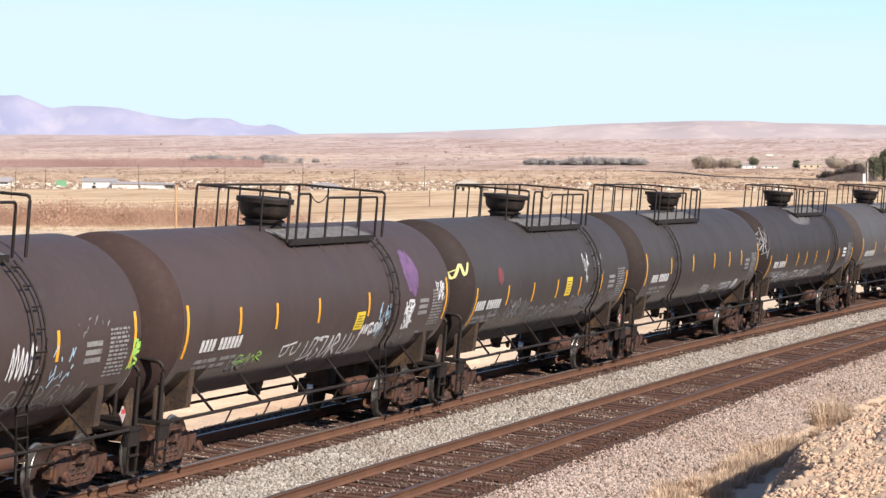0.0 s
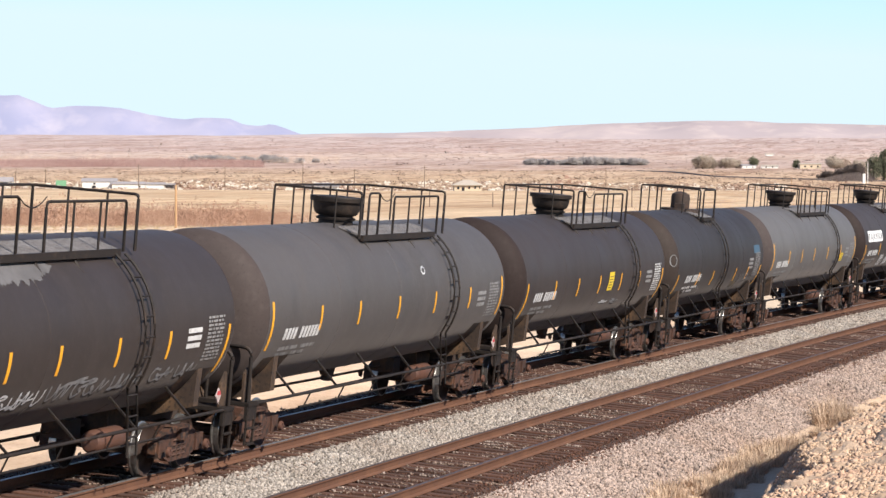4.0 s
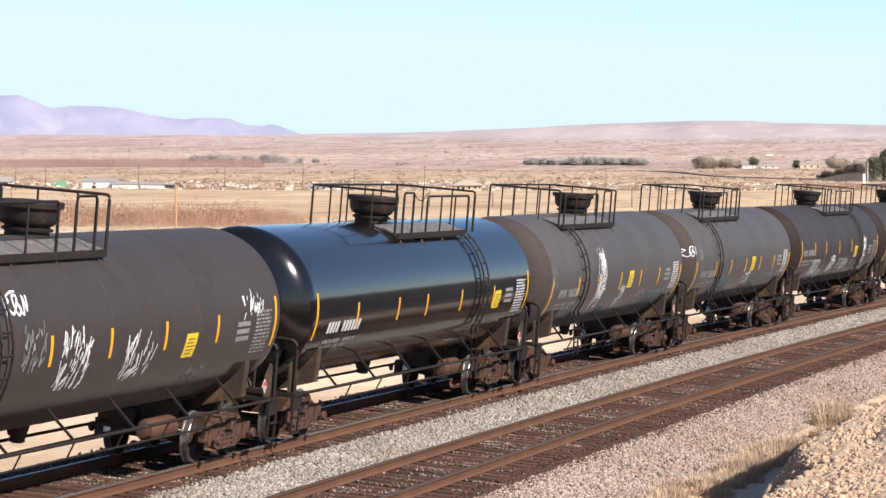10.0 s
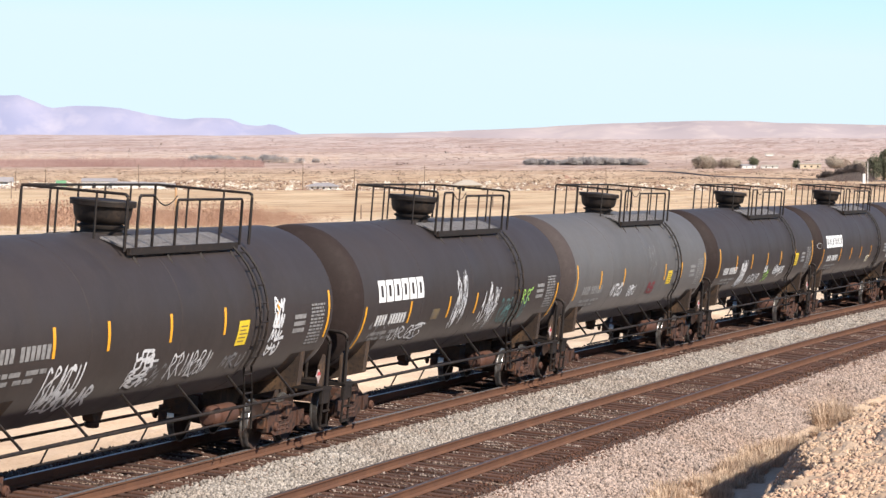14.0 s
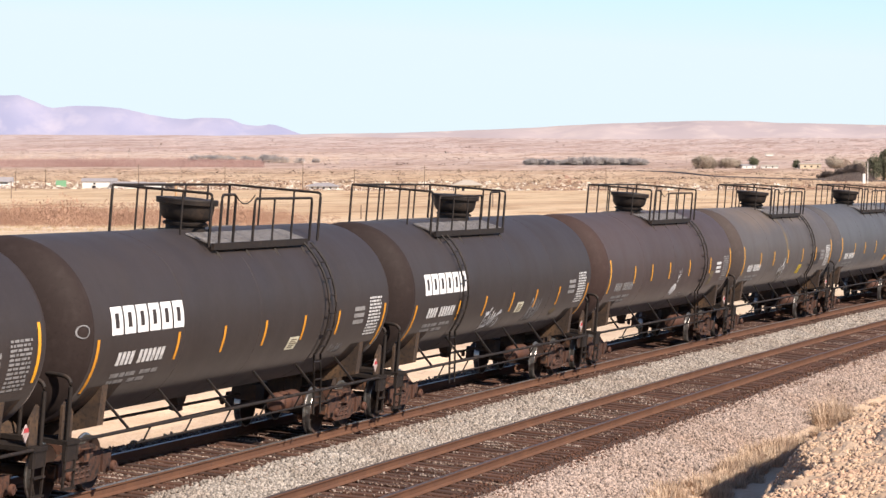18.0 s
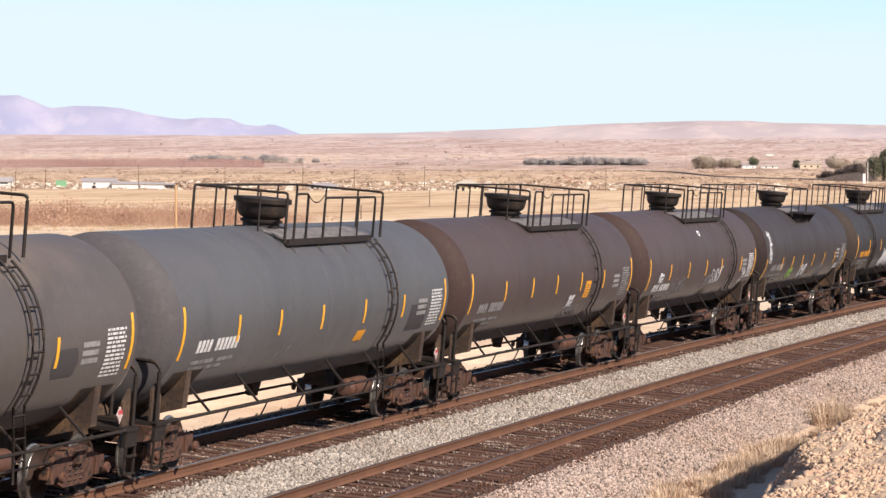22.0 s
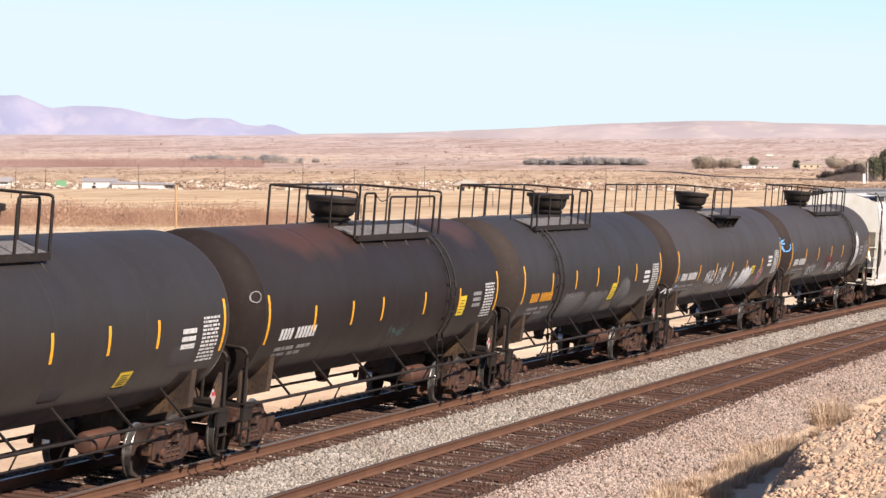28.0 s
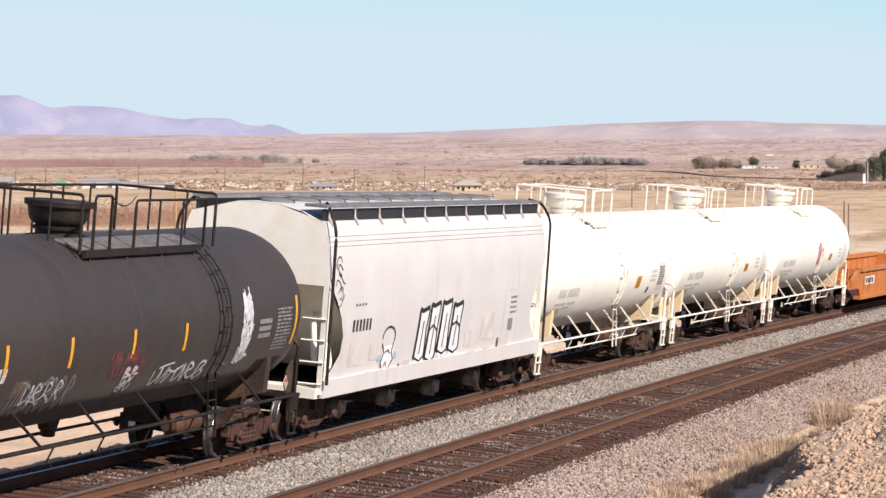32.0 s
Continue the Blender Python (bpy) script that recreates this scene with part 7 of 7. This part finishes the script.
fuzz("roadside_thicket", "dark bare thicket heaped beside the road", "brush", pl, rng.uniform(1.2, 3.6, len(pl)) * np.clip((((pl[:, 0] * RIGHT.x + pl[:, 1] * RIGHT.y) / (pl[:, 0] * AXIS.x + pl[:, 1] * AXIS.y)) - 0.124) / 0.014, 0.25, 1.15), BARE, 24, 260, 1.2, 0.035)
pl = field(rng, 800, 0.05, 0.2, 150, 900, 0.7)
thicket("near_plain_bushes", "low dry bushes on open ground", "bushes", pl, rng.uniform(0.15, 0.6, len(pl)), TAN_LEAF, 7)
pl = field(rng, 700, -0.19, 0.19, 100, 330, 0.8)
thicket("field_tufts", "low dry tufts on the sandy field", "dry grass", pl, rng.uniform(0.08, 0.3, len(pl)), PALE_BRUSH, 8, 14)


def tree(b, d, h, w, mat, seed, label, crowns=260):
    """A tree: tapered trunk, limbs, and a crown of many small ragged clumps."""
    rnd = random.Random(seed)
    t = tagged(new("tree"), label, "tree", "trees on the plain")
    t.matrix_basis = Matrix.Translation(yon(b, d, -0.1))
    bm = bmesh.new()
    r = h * 0.028
    lean = rnd.uniform(-0.04, 0.04) * h
    quad_loft(bm, [[(lean * k + r * (1.3 - k) * math.cos(a), r * (1.3 - k) * math.sin(a), h * 0.75 * k) for a in (math.tau * j / 8 for j in range(8))] for k in (0, 0.15, 0.4, 0.7, 1.0)], cap=True)
    part("trunk", bm, BARK, t, smooth=60)
    for k in range(6):
        a, z = math.tau * (k + rnd.random()) / 6, h * rnd.uniform(0.25, 0.6)
        lb = bmesh.new()
        tube(lb, [(lean * z / h, 0, z), (math.cos(a) * w * 0.25, math.sin(a) * w * 0.25, z + h * 0.12), (math.cos(a) * w * 0.42, math.sin(a) * w * 0.42, z + h * 0.2)], r * 0.35, 5)
        part("limb", lb, BARK, t)
    rng = np.random.default_rng(seed)
    c = rng.normal(size=(crowns, 3))
    c /= np.linalg.norm(c, axis=1, keepdims=True)
    c *= rng.uniform(0.35, 1.0, (crowns, 1)) ** 0.5
    lobes = rng.uniform(-0.5, 0.5, (5, 3))
    c = c * 0.62 + lobes[rng.integers(0, 5, crowns)] * 0.75
    c = c * np.array([w / 2, w / 2, h * 0.5]) + np.array([0, 0, h * 0.5])
    c[:, 2] = np.abs(c[:, 2])
    n = crowns * 5
    cc = np.repeat(c, 5, 0) + rng.normal(size=(n, 3)) * w * 0.05
    v = cc[:, None, :] + rng.normal(size=(n, 4, 3)) * w * 0.026
    tri = np.array([(0, 1, 2), (0, 2, 3), (0, 3, 1), (1, 3, 2)])
    f = (tri[None] + (np.arange(n) * 4)[:, None, None]).reshape(-1, 3)
    part("crown", from_arrays("crown", v.reshape(-1, 3), f, mat), parent=t)
    return t


TREES = [(-0.0845, 2450, 6, 9), (-0.081, 2460, 6.5, 9), (-0.0775, 2450, 6, 10), (-0.0735, 2455, 5.5, 9), (-0.0665, 2450, 6.5, 8), (-0.0605, 2460, 7.5, 9), (-0.0575, 2450, 7, 9), (-0.0545, 2455, 6, 8), (-0.0495, 2450, 5, 7), (-0.0435, 2455, 5.5, 5),
         (0.0305, 2300, 5.5, 9), (0.0335, 2310, 6, 9), (0.0365, 2300, 5.5, 8), (0.041, 2305, 5, 8), (0.0445, 2300, 6.5, 9), (0.048, 2310, 7, 9), (0.0515, 2300, 7.5, 10), (0.0545, 2305, 7.5, 9), (0.0575, 2300, 6.5, 9), (0.0615, 2310, 6, 9), (0.0645, 2300, 6.5, 9), (0.0675, 2305, 6, 8)]
for i, (b, d, h, w) in enumerate(TREES):
    tree(b, d, h * 0.85, w * 1.7, FAR_LEAF, 100 + i, "distant dusty grey-green tree in a row", 320)
for i, (b, d, h, w, m, lab) in enumerate([(0.0885, 2050, 9, 9, WINTER, "bare rounded grey-brown tree"), (0.091, 2060, 8, 7, WINTER, "bare rounded grey-brown tree"), (0.0965, 2050, 7, 8, WINTER, "bare rounded grey-brown tree"), (0.1, 2060, 6, 6, WINTER, "low bare tree by the houses"), (0.106, 2055, 8, 5, LEAF, "small dark green tree between the houses"), (0.1205, 2050, 6.5, 3.5, LEAF, "slim dark tree beside a tan house"),
                                   (0.1335, 2030, 7.5, 8, WINTER, "bare grey-brown tree beyond the road"), (0.1375, 2040, 6, 7, TAN_LEAF, "winter-tan tree beyond the road"), (0.1425, 2030, 5, 7, WINTER, "low bare tree beyond the road"), (0.147, 1480, 15.5, 8, LEAF, "tall dark green pine by the road"), (0.1505, 1490, 17, 9, LEAF, "tall dark green pine by the road"), (0.1545, 1480, 14, 8, LEAF, "dark green pine beside the road"), (0.16, 1485, 13, 8, LEAF, "dark green pine beside the road"),
                                   (0.1365, 1560, 6, 9, BARE, "dark bare thicket tree"), (0.139, 1550, 8, 9, BARE, "dark bare thicket tree"), (0.1415, 1545, 9, 8, BARE, "dark bare thicket tree"), (0.1305, 1565, 4, 9, BARE, "low dark thicket tree")]):
    k = 1.0 if d < 1600 else 1.25
    tree(b, d, h * k * (0.85 if d > 1600 else 1.0), w * k * (1.45 if d > 1600 else 1.1), m, 200 + i, lab, 420)


def house(b, d, length, deep, wall_h, roof_h, wall, roof, label, openings, turn=0.0, over=0.4, hip=0.0):
    """A low house: walls with thickness at their openings, eaved roof, windows with frames."""
    h = tagged(new("house"), label, "house", "houses on the plain")
    h.matrix_basis = turn_to(yon(b, d, -0.1), turn)
    bm = bmesh.new()
    box(bm, (0, deep / 2, wall_h / 2), (length, deep, wall_h))
    part("wall", bm, wall, h)
    bm = bmesh.new()
    L, e = length / 2 + over, deep + over
    inset = hip * deep
    ring = [(-L, -over, wall_h), (L, -over, wall_h), (L, e, wall_h), (-L, e, wall_h)]
    top = [(-L + inset, deep / 2 - 0.05, wall_h + roof_h), (L - inset, deep / 2 - 0.05, wall_h + roof_h), (L - inset, deep / 2 + 0.05, wall_h + roof_h), (-L + inset, deep / 2 + 0.05, wall_h + roof_h)]
    quad_loft(bm, [[(x, y, z - 0.15) for x, y, z in ring], ring, top], cap=True)
    part("roof", bm, roof, h)
    for x, w, z0, z1 in openings:
        win = bmesh.new()
        box(win, (x, -0.03, (z0 + z1) / 2), (w, 0.06, z1 - z0))
        o = part("door" if z0 < 0.2 else "window", win, WINDOW, h)
        fr = bmesh.new()
        for sx in (-1, 1):
            box(fr, (x + sx * w / 2, -0.06, (z0 + z1) / 2), (0.1, 0.1, z1 - z0 + 0.1))
        box(fr, (x, -0.06, z1), (w + 0.2, 0.1, 0.12))
        part("frame", fr, wall, o)
    return h


house(-0.1175, 1130, 13, 8, 2.9, 1.2, HOUSE_WALL, HOUSE_ROOF, "long white house with a grey shingle roof", [(-2.0, 1.6, 0.1, 1.3), (-1.8, 0.9, 1.6, 2.4)], 4)
house(-0.1075, 1128, 12.5, 6, 2.0, 0.9, HOUSE_WALL, HOUSE_ROOF, "low white outbuilding joined to the long house", [(4.4, 0.7, 0.7, 1.4)], 2)
house(-0.0985, 1130, 7.2, 6, 2.0, 0.7, HOUSE_WALL, HOUSE_ROOF, "small white shed with a grey roof", [], 2)
house(-0.0935, 1132, 3.6, 5, 1.9, 0.4, BARE, HOUSE_ROOF, "dark open carport beside the shed", [(0, 2.6, 0.1, 1.6)], 2)
house(-0.15, 1160, 6, 5, 2.2, 1.8, HOUSE_WALL, HOUSE_ROOF, "small white cabin with a steep roof", [(0, 3.2, 1.3, 1.9)], 0)
house(-0.0415, 1120, 11.5, 7, 1.7, 1.3, HOUSE_WALL, HOUSE_ROOF, "white farmhouse with a grey hipped roof", [(-3.6, 0.9, 0.6, 1.4), (-1.4, 0.9, 0.6, 1.4), (0.8, 0.9, 0.6, 1.4), (3.4, 0.9, 0.6, 1.4)], -6, 0.6, 0.5)
house(0.0085, 1010, 9.4, 8, 2.1, 1.8, TAN_WALL, TAN_ROOF, "tan house with a pale hipped roof and dark windows", [(-3.4, 0.9, 0.6, 1.6), (-1.7, 1.1, 0.1, 1.5), (0.4, 0.8, 0.8, 1.7), (2.5, 0.8, 0.8, 1.7), (4.0, 0.5, 0.8, 1.7)], 3, 0.7, 0.5)
house(0.1045, 2050, 10, 7, 2.2, 1.0, HOUSE_WALL, HOUSE_ROOF, "small white house with a grey roof", [(-2, 1.0, 0.6, 1.5), (2.5, 1.0, 0.6, 1.5)], 8)
house(0.1115, 2060, 12, 6, 1.9, 0.7, HOUSE_WALL, TAN_ROOF, "white single-storey house by the trees", [(-2.5, 1.2, 0.6, 1.5), (2.0, 1.2, 0.6, 1.5)], -4)
house(0.1255, 2040, 15, 8, 3.2, 0.6, TAN_WALL, TAN_ROOF, "tan flat-roofed stucco house", [(-4, 1.4, 1.0, 2.2), (0.5, 1.4, 1.0, 2.2), (5, 1.2, 1.0, 2.2)], 5)
house(0.1115, 2900, 8, 6, 2.0, 0.8, HOUSE_WALL, TAN_ROOF, "white house far up the slope", [], 0)


def pole(b, d, h, mat, label, arm=True, r=0.13, kind="utility_pole"):
    p = tagged(new(kind), label, "pole", "poles across the plain")
    p.matrix_basis = turn_to(yon(b, d, -0.2), 12)
    bm = bmesh.new()
    lathe(bm, [(0, r), (h, r * 0.7)], 8, cap=True)
    part("shaft", bm, mat, p)
    if arm:
        bm = bmesh.new()
        box(bm, (0, 0, h - 0.6), (2.2, 0.12, 0.14))
        part("cross_arm", bm, mat, p)
        for x in (-0.95, -0.4, 0.4, 0.95):
            bm = bmesh.new()
            lathe(bm, [(h - 0.53, 0.05), (h - 0.45, 0.08), (h - 0.36, 0.05)], 6, c=(x, 0, 0), cap=True)
            part("insulator", bm, HOUSE_ROOF, p)
    return p


pole(-0.0913, 348, 5.3, ORANGE_POLE, "plain orange-brown post at the field edge", False, 0.16, "post")
for b, d, h in ((-0.0479, 1030, 9.8), (-0.0064, 1030, 9.0), (-0.0745, 1040, 8.6), (-0.104, 1090, 9.5), (-0.1357, 1080, 7.5), (-0.0303, 1040, 8.0), (0.0556, 1010, 8.6), (-0.146, 1000, 7.0)):
    pole(b, d, h, POLE, "dark wooden utility pole on the plain", True, 0.17)
for b, d, h in ((-0.0046, 560, 3.6), (0.0645, 560, 4.0), (0.017, 560, 3.0), (-0.1475, 700, 4.6), (-0.028, 420, 2.2), (0.137, 215, 5.4), (0.1385, 214, 5.2)):
    pole(b, d, h, POLE, "short weathered fence post", False, 0.075 if d < 300 else 0.12, "fence_post")
pole(0.119, 900, 5.6, ORANGE_POLE, "pale slim marker post by the road", False, 0.12, "marker_post")
pole(0.145, 1380, 10.5, HOUSE_WALL, "white post with a tall slim mast", False, 0.2, "mast")


def tank_box(b, d, size, mat, name, label, cat):
    t = tagged(new(name), label, cat)
    t.matrix_basis = turn_to(yon(b, d, 0), 10)
    bm = bmesh.new()
    box(bm, (0, 0, size[2] / 2), size, taper=0.96)
    part("body", bm, mat, t)
    bm = bmesh.new()
    box(bm, (0, 0, size[2] + 0.1), (size[0] * 1.04, size[1] * 1.04, 0.2))
    part("lid", bm, mat, t)
    return t


tank_box(-0.1305, 1180, (4.2, 2.4, 2.4), GREEN_TARP, "storage_bin", "green metal storage bin on the plain", "bin")
tank_box(0.1437, 1380, (1.2, 1.1, 4.4), HOUSE_WALL, "switch_cabinet", "tall white cabinet below the pines", "cabinet")
tank_box(0.1435, 212, (3.6, 0.5, 0.5), STEEL, "old_rail_stack", "stack of rusty steel lying on open ground", "steel")


def road(pts, width, label, name, mat, up):
    bm = bmesh.new()
    rows = []
    for (b0, d0), (b1, d1) in zip(pts, pts[1:]):
        for k in range(8):
            t = k / 8
            rows.append((b0 + (b1 - b0) * t, d0 + (d1 - d0) * t))
    rows.append(pts[-1])
    ring = []
    for b, d in rows:
        c = yon(b, d, up)
        ring.append([c - AXIS * width / 2 - Vector((0, 0, 2.5)), c - AXIS * width / 2, c + AXIS * width / 2, c + AXIS * width / 2 - Vector((0, 0, 2.5))])
    quad_loft(bm, ring, closed=False)
    return tagged(part(name, bm, mat, smooth=30), label, "road", kind="structure")


road([(0.066, 1960), (0.09, 1720), (0.115, 1560), (0.14, 1480), (0.18, 1440)], 34, "dark grey road running over the plain on a low bank", "road", ASPHALT, 0.5)

# ---- the near bank: broken rock, dry grass ----
ROCK = material("salmon_broken_rock", (0.62, 0.43, 0.285), 0.95, 0.0, [(0.9, (0.57, 0.36, 0.245), 0.45, 0.62), (2.5, (0.66, 0.5, 0.355), 0.5, 0.7), (9, (0.44, 0.29, 0.19), 0.52, 0.74)], [(14, 0.5, 0.05)], island=0.2)
GRASS = material("straw_dry_grass", (0.56, 0.405, 0.285), 0.9, 0.0, [(1.0, (0.64, 0.49, 0.36), 0.4, 0.65), (2.5, (0.4, 0.265, 0.185), 0.52, 0.68)], island=0.35, spec=0.15)


def bank_stones(name, label, count, size, seed, o_rng, mat, x_rng=(26, 95)):
    rng = np.random.default_rng(seed)
    x = rng.uniform(*x_rng, count)
    o = o_rng[0] + (o_rng[1] - o_rng[0]) * rng.random(count)
    y = o + np.vectorize(rail_y)(x)
    c = np.stack([x, y, land(x, y) + 0.02], -1)
    base = np.array([(x, y, z) for z in (-1, 1) for y in (-1, 1) for x in (-1, 1)], float)
    tri = np.array([(0, 2, 1), (1, 2, 3), (4, 5, 6), (5, 7, 6), (0, 1, 4), (1, 5, 4), (2, 6, 3), (3, 6, 7), (0, 4, 2), (2, 4, 6), (1, 3, 5), (3, 7, 5)])
    r = size * rng.lognormal(0, 0.42, count)
    q = rng.normal(size=(count, 4))
    q /= np.linalg.norm(q, axis=1, keepdims=True)
    w, i, j, k = q.T
    R = np.stack([1 - 2 * (j * j + k * k), 2 * (i * j - k * w), 2 * (i * k + j * w), 2 * (i * j + k * w), 1 - 2 * (i * i + k * k), 2 * (j * k - i * w), 2 * (i * k - j * w), 2 * (j * k + i * w), 1 - 2 * (i * i + j * j)], -1).reshape(-1, 3, 3)
    pts = base[None] * rng.uniform(0.45, 1.1, (count, 8, 3)) * rng.uniform(0.5, 1.15, (count, 1, 3))
    v = np.einsum("nij,nkj->nki", R, pts) * r[:, None, None] + c[:, None, :]
    f = tri[None] + (np.arange(count) * 8)[:, None, None]
    return tagged(new(name, from_arrays(name, v.reshape(-1, 3), f.reshape(-1, 3), mat)), label, "rock", kind="stuff")


bank_stones("bank_gravel", "fine salmon gravel covering the near bank", 60000, 0.012, 32, (-15.6, -11.8), ROCK, (33, 58))
bank_stones("bank_rubble", "salmon-coloured broken rock on the near bank", 36000, 0.021, 31, (-16.2, -11.7), ROCK, (33, 62))
bank_stones("bank_blocks", "larger blocks of salmon rock on the near bank", 2600, 0.032, 33, (-16.0, -11.9), ROCK, (34, 64))


def rock(x, o, r, seed):
    """One larger broken stone, half sunk in the bank."""
    rnd = random.Random(seed)
    bm = bmesh.new()
    bmesh.ops.create_icosphere(bm, subdivisions=1, radius=r)
    for v in bm.verts:
        v.co *= 0.75 + 0.5 * noise.noise(v.co * (1.6 / r) + Vector((seed, 0, 0)))
        v.co.z *= 0.75
        v.co += Vector((rnd.uniform(-1, 1), rnd.uniform(-1, 1), rnd.uniform(-1, 1))) * r * 0.22
    ob = tagged(part("rock", bm, ROCK), "salmon-coloured broken rock lying on the bank", "rock", "rocks on the near bank")
    y = rail_y(x) + o
    ob.matrix_basis = Matrix.Translation((x, y, float(land(np.array([x]), np.array([y]))[0]) + r * 0.25)) @ pose(0, 0, 0, 0, 0, rnd.uniform(0, 360))
    return ob


rnd = random.Random(77)
for i in range(80):
    x = rnd.uniform(36, 72)
    rock(x, rnd.choice((rnd.uniform(-12.9, -12.3), rnd.uniform(-16.0, -12.6))), rnd.uniform(0.025, 0.05), 300 + i)


def dry_grass(name, label, tufts, seed):
    """Tufts of thin bent straw blades in one mesh."""
    rng = np.random.default_rng(seed)
    V, F = [], []
    k = 0
    for x, o, h, w, n in tufts:
        y = rail_y(x) + o
        z = float(land(np.array([x]), np.array([y]))[0])
        a = rng.uniform(0, math.tau, n)
        rr = w * np.sqrt(rng.random(n))
        px, py = x + rr * np.cos(a), y + rr * np.sin(a)
        up = rng.uniform(0.15, 1.0, n)
        ln = h * rng.uniform(0.4, 1.1, n) * (1 - 0.45 * (rr / w) ** 2)
        b = a + rng.normal(0, 1.1, n)
        out = ln * np.sqrt(1 - up * up) * 0.9
        hh = ln * up
        dx, dy = np.cos(b) * out, np.sin(b) * out
        wx, wy = -np.sin(b) * 0.0045, np.cos(b) * 0.0045
        p0 = np.stack([px - wx, py - wy, np.full(n, z - 0.03)], -1)
        p1 = np.stack([px + wx, py + wy, np.full(n, z - 0.03)], -1)
        p2 = np.stack([px + dx * 0.4 + wx, py + dy * 0.4 + wy, z + hh * 0.6], -1)
        p3 = np.stack([px + dx * 0.4 - wx, py + dy * 0.4 - wy, z + hh * 0.6], -1)
        p4 = np.stack([px + dx, py + dy, z + hh + rng.normal(0, 0.02, n)], -1)
        V.append(np.stack([p0, p1, p2, p3, p4], 1).reshape(-1, 3))
        t = np.array([(0, 1, 2), (0, 2, 3), (3, 2, 4)])
        F.append((t[None] + (np.arange(n) * 5)[:, None, None]).reshape(-1, 3) + k)
        k += n * 5
    return tagged(new(name, from_arrays(name, np.concatenate(V), np.concatenate(F), GRASS)), label, "dry grass", kind="stuff")


tufts = []
for i in range(60):
    x = rnd.uniform(54, 98)
    tufts.append((x, rnd.gauss(-7.75, 0.22), rnd.uniform(0.1, 0.24), rnd.uniform(0.1, 0.3), 160))
for i in range(46):
    x = 60 + 12 * i / 46 + rnd.uniform(-0.3, 0.3)
    tufts.append((x, rnd.gauss(-7.75, 0.2), rnd.uniform(0.3, 0.55) * (1.15 if x > 64 else 0.9), rnd.uniform(0.25, 0.45), 520))
for x, o, h, w in ((77.5, -7.6, 0.8, 0.45), (78.6, -7.4, 0.95, 0.5), (79.8, -7.4, 0.9, 0.45), (75.5, -7.9, 0.5, 0.3), (74.3, -7.9, 0.45, 0.25), (58.6, -7.35, 0.42, 0.5), (57.4, -7.6, 0.4, 0.5), (59.8, -7.1, 0.36, 0.4), (92, -7.2, 0.7, 0.5), (95, -7.1, 0.7, 0.5)):
    tufts.append((x, o, h, w, 900))
dry_grass("dry_grass", "straw-coloured dry grass along the foot of the ballast", tufts, 41)

place_ties(track_far, 0.0, 0.0, 0.0)
place_ties(track_near, -SPACING, DROP, DCANT)
stone_field("ballast_between_tracks", "grey crushed stone between the tracks", 60000, (44, 140), [(-2.8, -0.345, 0.6), (-2.6, -0.35, 1), (-2.3, -0.33, 1), (-1.75, -0.23, 1), (-1.5, -0.215, 0.9), (-1.25, -0.21, 0.2)], 0.045, STONES_GREY, 5)
stone_field("stone_chips_second_track", "pale stone chips caught between the ties", 5000, (46, 135), [(-5.4, -0.36, 0.15), (-4.5, -0.355, 0.4), (-4.2, -0.345, 0.5), (-3.5, -0.345, 1.5), (-3.0, -0.345, 1.0), (-2.75, -0.345, 0.6)], 0.03, CHIPS, 8, 0.5, 0.53)
stone_field("stone_chips_main_track", "pale stone chips among the ties of the main track", 19000, (46, 135), [(-1.8, -0.22, 1.5), (-1.2, -0.22, 1), (-0.9, -0.22, 0.4), (-0.5, -0.22, 1.6), (0.6, -0.22, 1.6), (1.2, -0.22, 0.8), (1.9, -0.22, 1)], 0.03, CHIPS, 9, 0.5, 0.53)
stone_field("ballast_shoulder", "grey crushed stone on the bank below the tracks", 80000, (44, 140), [(-8.0, -0.9, 0.15), (-7.4, -0.88, 0.8), (-7.2, -0.81, 1), (-6.0, -0.44, 1), (-5.5, -0.41, 1), (-5.3, -0.4, 0.2)], 0.045, STONES, 6)
stone_field("stained_ballast", "brown stained stone between the ties", 55000, (44, 140), [(-5.65, -0.4, 1.2), (-5.2, -0.37, 1.8), (-4.9, -0.36, 1.3), (-4.4, -0.375, 1), (-2.9, -0.375, 1), (-2.8, -0.37, 0.6), (-2.7, -0.38, 0), (-1.65, -0.24, 0), (-1.5, -0.22, 0.8), (-1.2, -0.225, 1.2), (1.3, -0.24, 1.2), (1.8, -0.23, 1), (2.2, -0.36, 1)], 0.024, STONES_RUST, 7)


# ---- what moves ----
def motions():
    """The train rolls past at an even pace."""
    for car, spec in zip(CARS, TRAIN):
        walk(car, [(float(t), trk_pose(spec["u"] - SPEED * t)) for t in range(33)])


motions()
